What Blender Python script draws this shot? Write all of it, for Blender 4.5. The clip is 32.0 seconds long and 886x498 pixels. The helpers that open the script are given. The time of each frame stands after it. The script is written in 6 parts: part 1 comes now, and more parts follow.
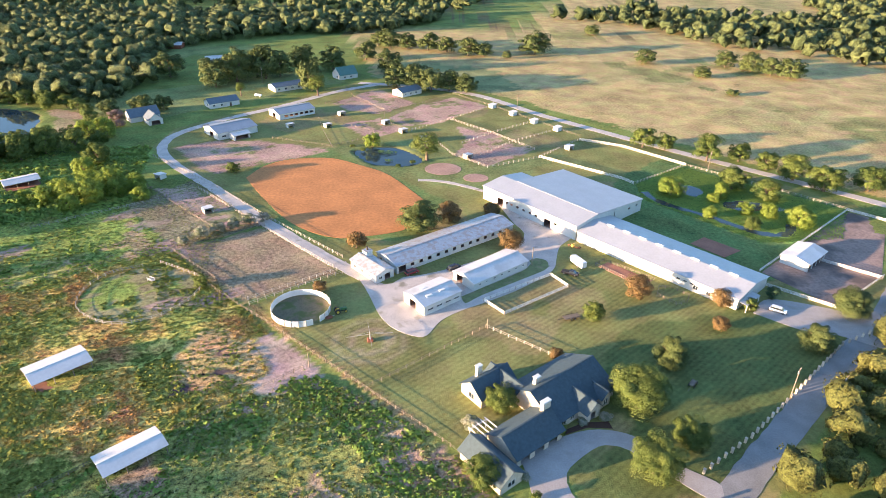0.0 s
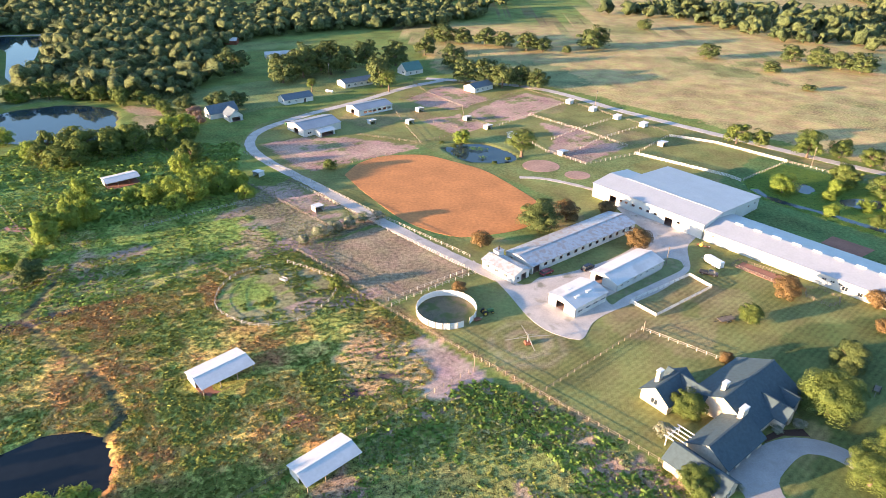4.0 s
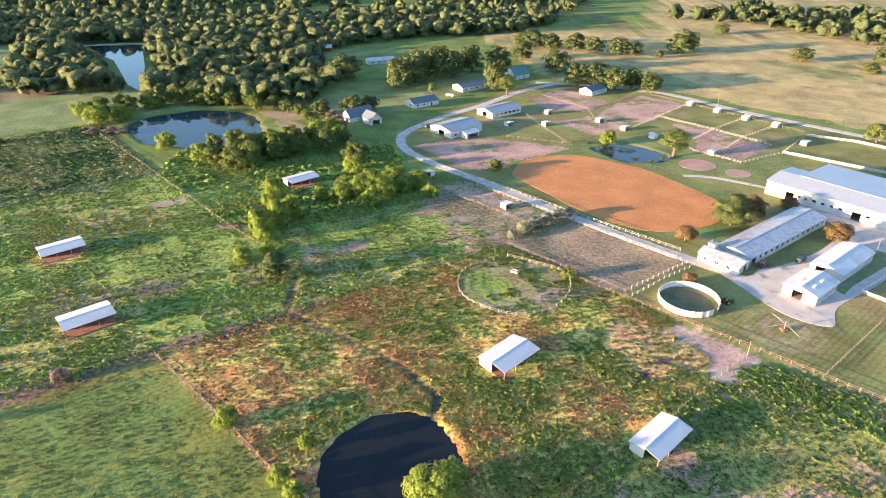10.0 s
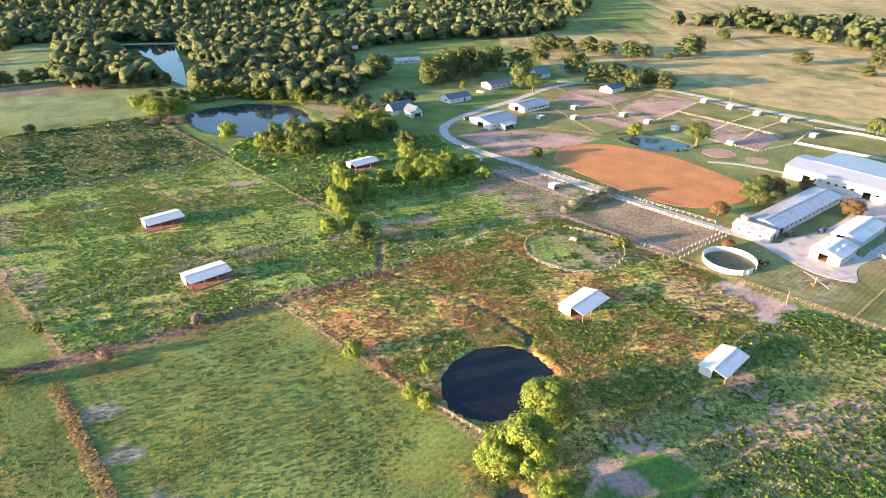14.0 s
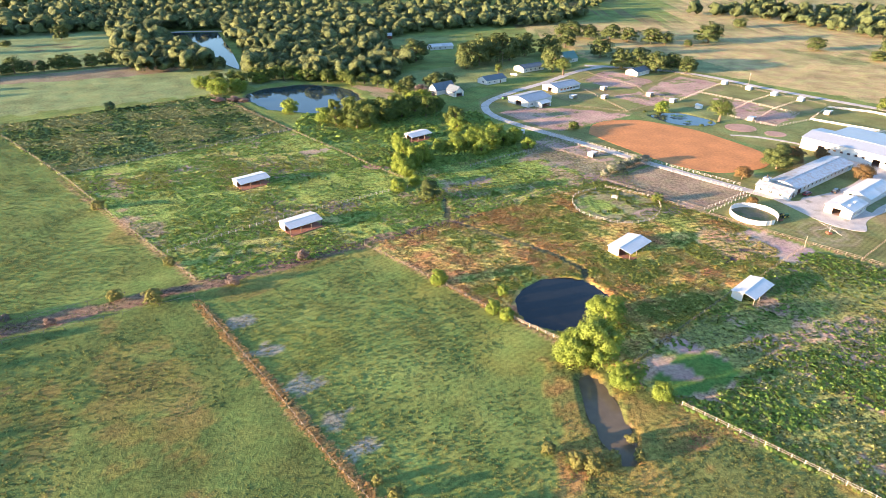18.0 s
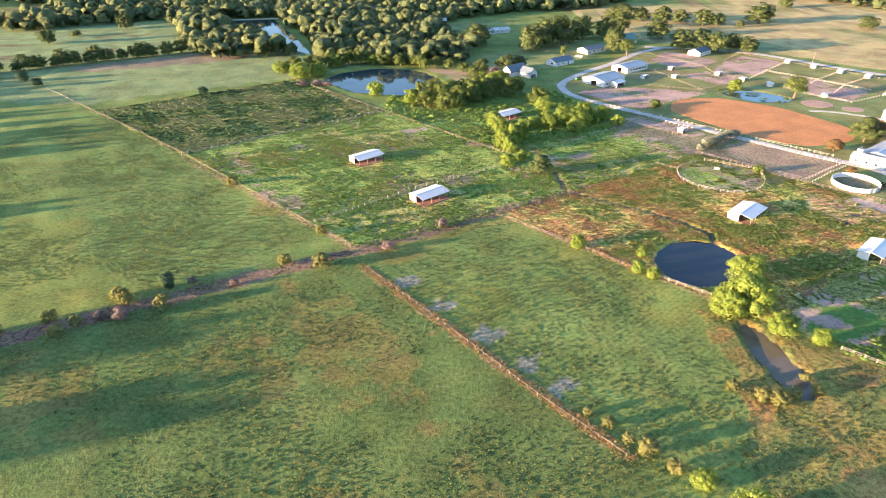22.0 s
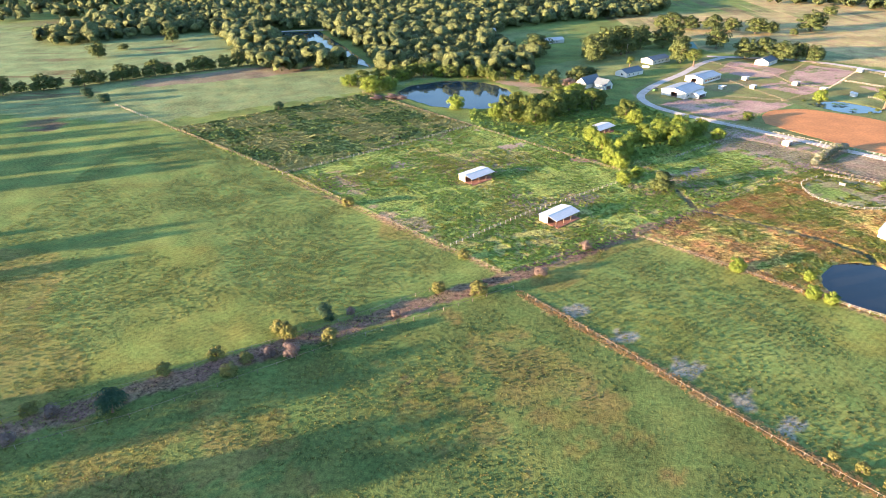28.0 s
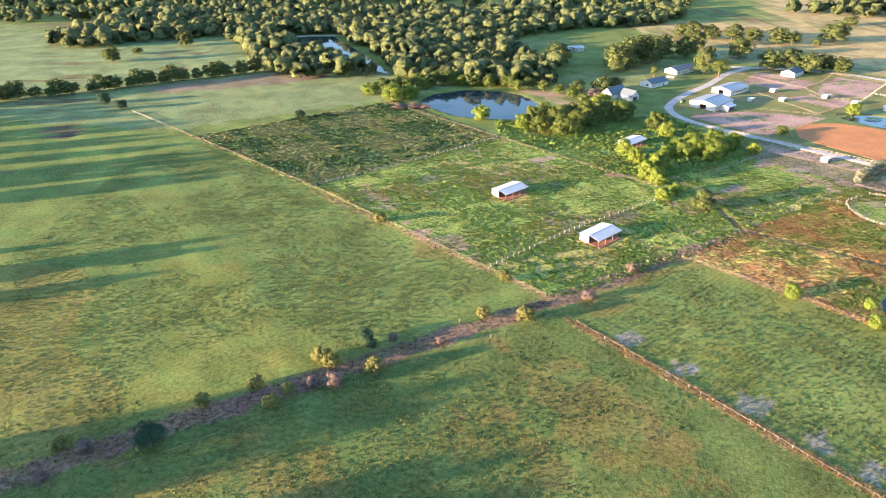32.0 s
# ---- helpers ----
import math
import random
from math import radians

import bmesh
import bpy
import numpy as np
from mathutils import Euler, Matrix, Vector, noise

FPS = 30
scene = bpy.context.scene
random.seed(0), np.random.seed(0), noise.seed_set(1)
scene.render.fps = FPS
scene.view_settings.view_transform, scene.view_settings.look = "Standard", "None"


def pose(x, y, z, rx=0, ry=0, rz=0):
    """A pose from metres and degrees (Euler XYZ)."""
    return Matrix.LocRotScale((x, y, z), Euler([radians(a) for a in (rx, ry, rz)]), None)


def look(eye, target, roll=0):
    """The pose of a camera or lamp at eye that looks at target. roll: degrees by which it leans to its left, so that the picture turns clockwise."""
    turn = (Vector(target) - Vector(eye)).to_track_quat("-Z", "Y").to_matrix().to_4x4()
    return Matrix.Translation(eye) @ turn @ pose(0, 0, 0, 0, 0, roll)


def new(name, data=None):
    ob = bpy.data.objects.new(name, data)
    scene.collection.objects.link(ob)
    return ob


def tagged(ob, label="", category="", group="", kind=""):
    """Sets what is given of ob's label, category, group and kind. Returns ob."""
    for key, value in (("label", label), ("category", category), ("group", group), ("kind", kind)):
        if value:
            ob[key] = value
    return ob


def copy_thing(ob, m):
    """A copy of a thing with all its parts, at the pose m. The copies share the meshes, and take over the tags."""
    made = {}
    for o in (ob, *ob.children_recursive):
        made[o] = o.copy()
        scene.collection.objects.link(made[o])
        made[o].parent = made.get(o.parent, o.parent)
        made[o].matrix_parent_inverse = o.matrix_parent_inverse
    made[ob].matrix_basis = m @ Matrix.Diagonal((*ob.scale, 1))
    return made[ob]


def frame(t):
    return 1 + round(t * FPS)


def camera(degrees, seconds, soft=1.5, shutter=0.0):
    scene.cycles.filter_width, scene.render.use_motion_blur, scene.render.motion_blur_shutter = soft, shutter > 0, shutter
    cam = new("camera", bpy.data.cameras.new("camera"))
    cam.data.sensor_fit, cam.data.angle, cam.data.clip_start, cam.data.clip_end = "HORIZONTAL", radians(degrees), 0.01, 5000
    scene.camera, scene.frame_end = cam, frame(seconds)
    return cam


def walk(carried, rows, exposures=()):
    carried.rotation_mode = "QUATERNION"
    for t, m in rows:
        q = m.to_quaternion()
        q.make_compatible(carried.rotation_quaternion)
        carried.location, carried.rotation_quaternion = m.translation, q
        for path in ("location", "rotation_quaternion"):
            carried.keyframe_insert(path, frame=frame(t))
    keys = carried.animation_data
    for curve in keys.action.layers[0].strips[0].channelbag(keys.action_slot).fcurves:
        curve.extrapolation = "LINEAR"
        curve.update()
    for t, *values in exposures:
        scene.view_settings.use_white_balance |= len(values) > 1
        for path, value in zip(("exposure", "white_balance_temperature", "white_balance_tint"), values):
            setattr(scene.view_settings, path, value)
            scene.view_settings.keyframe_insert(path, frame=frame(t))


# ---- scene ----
cam = camera(70, 32.0, 0.6)
# seconds, eye, yaw, pitch and roll in degrees
PATH = [
    (0, 0.00, 0.00, 107.45, 0.072, -28.414, 0.953),
    (0.5, -3.50, 0.36, 107.70, 0.197, -28.598, 0.979),
    (1, -7.76, 0.59, 107.38, 0.303, -28.639, 0.938),
    (1.5, -12.67, 1.15, 107.15, 0.386, -28.725, 0.894),
    (2, -17.99, 1.67, 106.90, 0.460, -28.752, 0.806),
    (2.5, -23.78, 2.26, 106.82, 0.508, -28.831, 0.828),
    (3, -29.72, 2.75, 106.44, 0.553, -28.825, 0.776),
    (3.5, -35.76, 3.61, 105.77, 0.629, -28.787, 0.763),
    (5.5, -60.03, 6.96, 105.10, 1.121, -28.728, 0.304),
    (6, -66.44, 7.72, 104.91, 1.156, -28.616, 0.290),
    (6.5, -72.53, 7.85, 104.58, 1.165, -28.453, 0.182),
    (7, -78.48, 7.23, 104.29, 1.171, -28.318, 0.182),
    (7.5, -84.48, 6.03, 104.22, 1.149, -28.210, 0.204),
    (8, -90.33, 4.31, 104.26, 1.171, -28.187, 0.222),
    (8.5, -95.87, 2.13, 104.20, 1.286, -28.115, 0.165),
    (9, -101.47, -0.09, 104.32, 1.365, -28.165, 0.151),
    (9.5, -107.20, -2.83, 104.28, 1.395, -28.107, 0.169),
    (10, -112.72, -5.66, 104.40, 1.469, -28.083, 0.086),
    (10.5, -118.29, -8.68, 104.29, 1.520, -27.997, 0.051),
    (11, -123.79, -11.83, 104.13, 1.578, -27.875, 0.064),
    (11.5, -128.33, -15.09, 103.98, 1.330, -27.730, 0.235),
    (12, -132.18, -18.69, 104.05, 0.972, -27.653, 0.401),
    (12.5, -135.35, -22.54, 104.41, 0.655, -27.623, 0.536),
    (13, -137.82, -26.66, 104.72, 0.456, -27.627, 0.626),
    (13.5, -139.73, -30.91, 104.67, 0.323, -27.540, 0.681),
    (14, -141.29, -35.50, 104.40, 0.163, -27.443, 0.789),
    (14.5, -142.84, -40.28, 104.69, 0.014, -27.462, 0.804),
    (16.5, -150.10, -58.91, 104.74, 0.473, -27.774, 0.755),
    (17, -153.50, -63.51, 104.57, 0.638, -27.804, 0.730),
    (17.5, -157.47, -67.55, 105.10, 0.743, -27.966, 0.635),
    (18, -161.51, -71.51, 105.08, 0.910, -28.025, 0.623),
    (18.5, -166.01, -75.32, 105.15, 1.019, -28.178, 0.539),
    (19, -170.72, -78.89, 105.23, 1.176, -28.363, 0.407),
    (19.5, -175.81, -81.94, 104.97, 1.349, -28.461, 0.255),
    (20, -181.11, -84.29, 104.56, 1.509, -28.538, 0.210),
    (20.5, -187.17, -85.97, 104.85, 1.582, -28.714, 0.051),
    (21, -193.38, -87.29, 104.78, 1.640, -28.815, -0.130),
    (21.5, -199.65, -88.25, 104.83, 1.684, -28.926, -0.146),
    (22, -205.93, -88.99, 105.01, 1.787, -29.028, -0.309),
    (22.5, -212.14, -89.38, 104.94, 1.871, -29.056, -0.449),
    (23, -217.99, -89.48, 104.74, 1.902, -29.005, -0.447),
    (23.5, -223.40, -89.73, 104.22, 1.953, -28.829, -0.418),
    (24, -228.12, -89.48, 103.61, 1.995, -28.629, -0.467),
    (24.5, -232.78, -88.53, 104.07, 1.958, -28.664, -0.481),
    (25, -237.13, -87.05, 105.38, 1.908, -28.835, -0.585),
    (25.5, -241.08, -85.71, 106.10, 1.873, -28.883, -0.673),
    (27.5, -254.95, -80.55, 107.05, 1.501, -28.645, -0.721),
    (28, -258.03, -79.14, 106.63, 1.373, -28.470, -0.662),
    (28.5, -260.70, -77.87, 105.79, 1.265, -28.286, -0.260),
    (29, -262.84, -76.42, 104.73, 1.210, -28.050, 0.278),
    (29.5, -264.67, -74.89, 103.81, 1.174, -27.812, 0.605),
    (30, -266.30, -73.53, 103.26, 1.191, -27.632, 0.718),
    (30.5, -267.83, -72.30, 103.25, 1.160, -27.562, 0.778),
    (31, -269.28, -71.03, 104.01, 1.145, -27.638, 0.731),
    (31.5, -270.58, -70.00, 105.60, 1.226, -27.857, 0.371),
    (32, -271.72, -69.15, 107.81, 1.416, -28.182, -0.082),
]
walk(cam, [(t, pose(x, y, z, 90 + pitch, 0, yaw) @ pose(0, 0, 0, 0, 0, roll)) for t, x, y, z, yaw, pitch, roll in PATH],
     exposures=[(0, 2.2, 6500, 17), (13, 2.25, 6500, 16), (24, 2.41, 6500, 17), (32, 2.44, 6500, 17)])

# ---- light ----
SUN_FROM, SUN_HIGH = 200.0, 7.1   # degrees: bearing of the sun from +x towards +y, height
world = bpy.data.worlds.new("sky")
scene.world = world
world.use_nodes = True
wn = world.node_tree.nodes
wsky = wn.new("ShaderNodeTexSky")
wsky.sky_type = 'NISHITA'
wsky.sun_disc = False
wsky.sun_elevation = radians(SUN_HIGH)
wsky.ozone_density, wsky.dust_density = 2.8, 0.5
wsky.sun_rotation = radians(90.0 - SUN_FROM)
world.node_tree.links.new(wsky.outputs[0], wn["Background"].inputs[0])
wn["Background"].inputs[1].default_value = 0.15
sun_data = bpy.data.lights.new("sun", 'SUN')
sun_data.energy, sun_data.angle, sun_data.color = 5.4, radians(0.9), (1.0, 0.71, 0.43)
sun = new("sun", sun_data)
sv = Vector((math.cos(radians(SUN_FROM)) * math.cos(radians(SUN_HIGH)), math.sin(radians(SUN_FROM)) * math.cos(radians(SUN_HIGH)), math.sin(radians(SUN_HIGH))))
sun.matrix_world = look(sv * 300, (0, 0, 0))

# ---- materials ----
def mat(name, colour, rough=0.8, metal=0.0, scale=1.0, vary=0.25, fine=8.0, bump=0.0, stain=None, stain_at=0.62, each=0.0, coords="Object"):
    """A procedural material: a base colour varied at two scales, with optional stains, relief and a shift for each object."""
    m = bpy.data.materials.new(name)
    m.use_nodes = True
    nt = m.node_tree
    n, ln = nt.nodes, nt.links
    b = n["Principled BSDF"]
    b.inputs["Roughness"].default_value, b.inputs["Metallic"].default_value = rough, metal
    tc = n.new("ShaderNodeTexCoord")
    big, small = n.new("ShaderNodeTexNoise"), n.new("ShaderNodeTexNoise")
    big.inputs["Scale"].default_value, small.inputs["Scale"].default_value = scale, scale * fine
    big.inputs["Detail"].default_value = small.inputs["Detail"].default_value = 4
    for q in (big, small):
        ln.new(tc.outputs[coords], q.inputs["Vector"])
    add = n.new("ShaderNodeMath")
    add.operation = 'ADD'
    ln.new(big.outputs["Fac"], add.inputs[0])
    ln.new(small.outputs["Fac"], add.inputs[1])
    mr = n.new("ShaderNodeMapRange")
    mr.inputs["From Min"].default_value, mr.inputs["From Max"].default_value = 0.7, 1.3
    mr.inputs["To Min"].default_value, mr.inputs["To Max"].default_value = 1 - vary, 1 + vary
    ln.new(add.outputs[0], mr.inputs["Value"])
    value = mr.outputs[0]
    if each:
        oi = n.new("ShaderNodeObjectInfo")
        me = n.new("ShaderNodeMapRange")
        me.inputs["To Min"].default_value, me.inputs["To Max"].default_value = 1 - each, 1 + each
        ln.new(oi.outputs["Random"], me.inputs["Value"])
        mu = n.new("ShaderNodeMath")
        mu.operation = 'MULTIPLY'
        ln.new(value, mu.inputs[0])
        ln.new(me.outputs[0], mu.inputs[1])
        value = mu.outputs[0]
    hsv = n.new("ShaderNodeHueSaturation")
    hsv.inputs["Color"].default_value = (*colour, 1)
    ln.new(value, hsv.inputs["Value"])
    out = hsv.outputs[0]
    if stain:
        sn = n.new("ShaderNodeTexNoise")
        sn.inputs["Scale"].default_value, sn.inputs["Detail"].default_value = scale * 0.7, 6
        ln.new(tc.outputs[coords], sn.inputs["Vector"])
        r = n.new("ShaderNodeMapRange")
        r.inputs["From Min"].default_value, r.inputs["From Max"].default_value = stain_at - 0.06, stain_at + 0.06
        ln.new(sn.outputs["Fac"], r.inputs["Value"])
        mx = n.new("ShaderNodeMix")
        mx.data_type = 'RGBA'
        ln.new(r.outputs[0], mx.inputs[0])
        ln.new(out, mx.inputs[6])
        mx.inputs[7].default_value = (*stain, 1)
        out = mx.outputs[2]
    ln.new(out, b.inputs["Base Color"])
    if bump:
        bp = n.new("ShaderNodeBump")
        bp.inputs["Strength"].default_value, bp.inputs["Distance"].default_value = 0.6, bump
        ln.new(small.outputs["Fac"], bp.inputs["Height"])
        ln.new(bp.outputs[0], b.inputs["Normal"])
    return m


def ribbed(m, pitch, depth=0.03, axis="X", coords="Object", bend=0.0):
    """Adds the ribs of metal sheeting along one axis to a material."""
    n, ln = m.node_tree.nodes, m.node_tree.links
    b = n["Principled BSDF"]
    tc, wv, bp = n.new("ShaderNodeTexCoord"), n.new("ShaderNodeTexWave"), n.new("ShaderNodeBump")
    wv.bands_direction = axis
    wv.inputs["Distortion"].default_value, wv.inputs["Detail Scale"].default_value = bend, 0.4
    wv.inputs["Scale"].default_value = 0.314 / pitch
    ln.new(tc.outputs[coords], wv.inputs["Vector"])
    bp.inputs["Distance"].default_value = depth
    ln.new(wv.outputs["Fac"], bp.inputs["Height"])
    ln.new(bp.outputs[0], b.inputs["Normal"])
    return m


def leafy(name, colour, second, glow=0.25, grain=0.0):
    """Foliage: the mesh carries 'var', by which each clump differs."""
    m = bpy.data.materials.new(name)
    m.use_nodes = True
    n, ln = m.node_tree.nodes, m.node_tree.links
    b = n["Principled BSDF"]
    b.inputs["Roughness"].default_value = 0.75
    b.inputs["Specular IOR Level"].default_value = 0.2
    at = n.new("ShaderNodeAttribute")
    at.attribute_name = "var"
    oi = n.new("ShaderNodeObjectInfo")
    ad = n.new("ShaderNodeMath")
    ad.operation = 'MULTIPLY_ADD'
    ln.new(oi.outputs["Random"], ad.inputs[0])
    ad.inputs[1].default_value = 0.35
    ln.new(at.outputs["Fac"], ad.inputs[2])
    mx = n.new("ShaderNodeMix")
    mx.data_type = 'RGBA'
    ln.new(ad.outputs[0], mx.inputs[0])
    mx.inputs[6].default_value, mx.inputs[7].default_value = (*colour, 1), (*second, 1)
    tone = mx.outputs[2]
    if grain:   # sprays of leaves too small to build one by one, their hollows coloured darker
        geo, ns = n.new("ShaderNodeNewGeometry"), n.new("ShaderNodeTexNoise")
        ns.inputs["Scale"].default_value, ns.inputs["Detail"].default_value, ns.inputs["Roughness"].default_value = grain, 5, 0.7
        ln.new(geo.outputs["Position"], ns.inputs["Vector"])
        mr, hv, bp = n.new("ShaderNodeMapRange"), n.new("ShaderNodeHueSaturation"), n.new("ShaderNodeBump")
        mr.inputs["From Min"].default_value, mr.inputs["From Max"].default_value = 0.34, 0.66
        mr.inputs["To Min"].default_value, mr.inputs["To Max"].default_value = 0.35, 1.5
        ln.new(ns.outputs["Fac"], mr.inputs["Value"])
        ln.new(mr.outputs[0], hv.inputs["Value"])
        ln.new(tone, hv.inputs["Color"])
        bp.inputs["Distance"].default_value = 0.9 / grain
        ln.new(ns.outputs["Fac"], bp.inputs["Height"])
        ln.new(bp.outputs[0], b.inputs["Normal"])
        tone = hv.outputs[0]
    ln.new(tone, b.inputs["Base Color"])
    tr = n.new("ShaderNodeBsdfTranslucent")
    ln.new(tone, tr.inputs["Color"])
    ms = n.new("ShaderNodeMixShader")
    ms.inputs[0].default_value = glow
    ln.new(b.outputs[0], ms.inputs[1])
    ln.new(tr.outputs[0], ms.inputs[2])
    ln.new(ms.outputs[0], n["Material Output"].inputs["Surface"])
    return m


def ground_material():
    """Soil and grass: the colour of each stretch of land, broken up at several scales, with a mix of weeds."""
    m = bpy.data.materials.new("land")
    m.use_nodes = True
    n, ln = m.node_tree.nodes, m.node_tree.links
    b = n["Principled BSDF"]
    b.inputs["Roughness"].default_value = 0.95
    b.inputs["Specular IOR Level"].default_value = 0.1
    tint, rank = n.new("ShaderNodeAttribute"), n.new("ShaderNodeAttribute")
    tint.attribute_name, rank.attribute_name = "tint", "rank"
    geo = n.new("ShaderNodeNewGeometry")
    def noisy(scale, detail, dist=0.0):
        q = n.new("ShaderNodeTexNoise")
        q.inputs["Scale"].default_value, q.inputs["Detail"].default_value, q.inputs["Distortion"].default_value = scale, detail, dist
        ln.new(geo.outputs["Position"], q.inputs["Vector"])
        return q
    def ranged(src, lo, hi, a, c):
        r = n.new("ShaderNodeMapRange")
        r.inputs["From Min"].default_value, r.inputs["From Max"].default_value = lo, hi
        r.inputs["To Min"].default_value, r.inputs["To Max"].default_value = a, c
        ln.new(src, r.inputs["Value"])
        return r.outputs[0]
    def maths(op, a, c):
        q = n.new("ShaderNodeMath")
        q.operation = op
        for i, v in enumerate((a, c)):
            if isinstance(v, float):
                q.inputs[i].default_value = v
            else:
                ln.new(v, q.inputs[i])
        return q.outputs[0]
    patch, tuft, blade = noisy(0.06, 5, 0.4), noisy(0.8, 5), noisy(2.8, 4)
    v1 = ranged(patch.outputs["Fac"], 0.3, 0.7, -0.28, 0.28)
    v2 = ranged(tuft.outputs["Fac"], 0.3, 0.7, -0.50, 0.50)
    v3 = ranged(blade.outputs["Fac"], 0.3, 0.7, -0.42, 0.42)
    amount = maths('ADD', rank.outputs["Fac"], 0.25)
    total = maths('ADD', 1.0, maths('ADD', v1, maths('MULTIPLY', amount, maths('ADD', v2, v3))))
    mown = n.new("ShaderNodeAttribute")
    mown.attribute_name = "mown"
    turned, lines = n.new("ShaderNodeMapping"), n.new("ShaderNodeTexWave")
    turned.inputs["Rotation"].default_value = (0, 0, radians(48))
    ln.new(geo.outputs["Position"], turned.inputs["Vector"])
    ln.new(turned.outputs[0], lines.inputs["Vector"])
    lines.inputs["Scale"].default_value, lines.inputs["Distortion"].default_value, lines.inputs["Detail Scale"].default_value = 0.20, 1.5, 0.12
    total = maths('ADD', total, maths('MULTIPLY', mown.outputs["Fac"], ranged(lines.outputs["Fac"], 0.0, 1.0, -0.10, 0.08)))
    hue = n.new("ShaderNodeTexNoise")
    hue.inputs["Scale"].default_value, hue.inputs["Detail"].default_value = 0.11, 5
    ln.new(geo.outputs["Position"], hue.inputs["Vector"])
    hsv = n.new("ShaderNodeHueSaturation")
    ln.new(ranged(hue.outputs["Fac"], 0.3, 0.7, 0.47, 0.525), hsv.inputs["Hue"])
    ln.new(tint.outputs["Color"], hsv.inputs["Color"])
    ln.new(total, hsv.inputs["Value"])
    ln.new(hsv.outputs[0], b.inputs["Base Color"])
    bp = n.new("ShaderNodeBump")
    bp.inputs["Strength"].default_value = 0.8
    ln.new(maths('MULTIPLY', maths('ADD', tuft.outputs["Fac"], blade.outputs["Fac"]), amount), bp.inputs["Height"])
    bp.inputs["Distance"].default_value = 0.22
    ln.new(bp.outputs[0], b.inputs["Normal"])
    return m


LAND = ground_material()
GRAVEL = mat("gravel", (0.47, 0.415, 0.375), 0.95, scale=0.25, vary=0.22, fine=12, bump=0.03, coords="Object", stain=(0.24, 0.22, 0.17), stain_at=0.66)
ASPHALT = mat("worn_asphalt", (0.235, 0.23, 0.225), 0.9, scale=0.2, vary=0.2, fine=15)
CONCRETE = mat("concrete", (0.35, 0.32, 0.30), 0.85, scale=0.3, vary=0.15, fine=10, stain=(0.30, 0.27, 0.24))
ARENA = mat("arena_sand", (0.47, 0.185, 0.058), 0.95, scale=0.08, vary=0.25, fine=10, bump=0.03)
ribbed(ARENA, 0.9, 0.014, "DIAGONAL", bend=3.0)
DIRT = mat("pink_dirt", (0.36, 0.22, 0.17), 0.95, scale=0.12, vary=0.25, fine=9, bump=0.04, stain=(0.19, 0.15, 0.07), stain_at=0.6)
REDDIRT = mat("red_dirt", (0.30, 0.13, 0.085), 0.95, scale=0.2, vary=0.2, fine=9, bump=0.04)
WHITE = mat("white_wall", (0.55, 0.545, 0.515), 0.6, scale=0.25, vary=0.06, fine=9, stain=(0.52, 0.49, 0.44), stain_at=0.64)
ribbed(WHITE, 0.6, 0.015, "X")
ROOF = mat("white_metal_roof", (0.56, 0.55, 0.54), 0.5, 0.1, scale=0.2, vary=0.07, fine=7, stain=(0.46, 0.45, 0.44), stain_at=0.62)
ribbed(ROOF, 0.75, 0.003, "X")
OLDROOF = mat("weathered_metal_roof", (0.37, 0.395, 0.43), 0.45, 0.2, scale=0.9, vary=0.16, fine=8, stain=(0.335, 0.30, 0.285), stain_at=0.54)
ribbed(OLDROOF, 0.8, 0.004, "X")
GREYROOF = mat("grey_metal_roof", (0.40, 0.405, 0.42), 0.45, 0.15, scale=0.2, vary=0.08, fine=7)
ribbed(GREYROOF, 0.75, 0.003, "X")
FARROOF = mat("dull_grey_metal_roof", (0.30, 0.32, 0.35), 0.45, 0.3, scale=0.2, vary=0.1, fine=7)
ribbed(FARROOF, 0.75, 0.003, "X")
TEALROOF = mat("dark_grey_shingles", (0.042, 0.070, 0.086), 0.75, scale=1.2, vary=0.25, fine=6, bump=0.02)
GREENROOF = mat("green_metal_roof", (0.09, 0.19, 0.16), 0.5, 0.2, scale=0.4, vary=0.12)
SLATEROOF = mat("blue_grey_shingles", (0.10, 0.13, 0.16), 0.75, scale=0.9, vary=0.2)
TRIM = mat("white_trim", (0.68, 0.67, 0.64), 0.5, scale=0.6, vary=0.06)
DARK = mat("dark_inside", (0.05, 0.042, 0.035), 0.9, scale=1.0, vary=0.2)
REDWOOD = mat("rust_red_kickboard", (0.23, 0.075, 0.04), 0.8, scale=0.8, vary=0.2)
WOOD = mat("weathered_wood", (0.21, 0.165, 0.125), 0.85, scale=1.5, vary=0.25, each=0.25)
PALEWOOD = mat("pale_fence_paint", (0.37, 0.33, 0.28), 0.75, scale=1.2, vary=0.15, each=0.12)
STONE = mat("pale_stone", (0.50, 0.43, 0.34), 0.85, scale=2.0, vary=0.22, each=0.15)
BARK = mat("bark", (0.14, 0.10, 0.07), 0.9, scale=3, vary=0.3)
STEEL = mat("galvanised_steel", (0.5, 0.5, 0.5), 0.4, 0.7, scale=2)
RUBBER = mat("black_rubber", (0.02, 0.02, 0.02), 0.8)
GLASS = mat("dark_window", (0.03, 0.04, 0.05), 0.08)
CARRED = mat("red_car_paint", (0.22, 0.03, 0.03), 0.3)
CARBLACK = mat("black_car_paint", (0.02, 0.02, 0.025), 0.25)
CARWHITE = mat("white_car_paint", (0.8, 0.8, 0.8), 0.3)
TRACTOR = mat("green_machine_paint", (0.05, 0.14, 0.05), 0.45)
YELLOW = mat("yellow_paint", (0.6, 0.42, 0.06), 0.5)
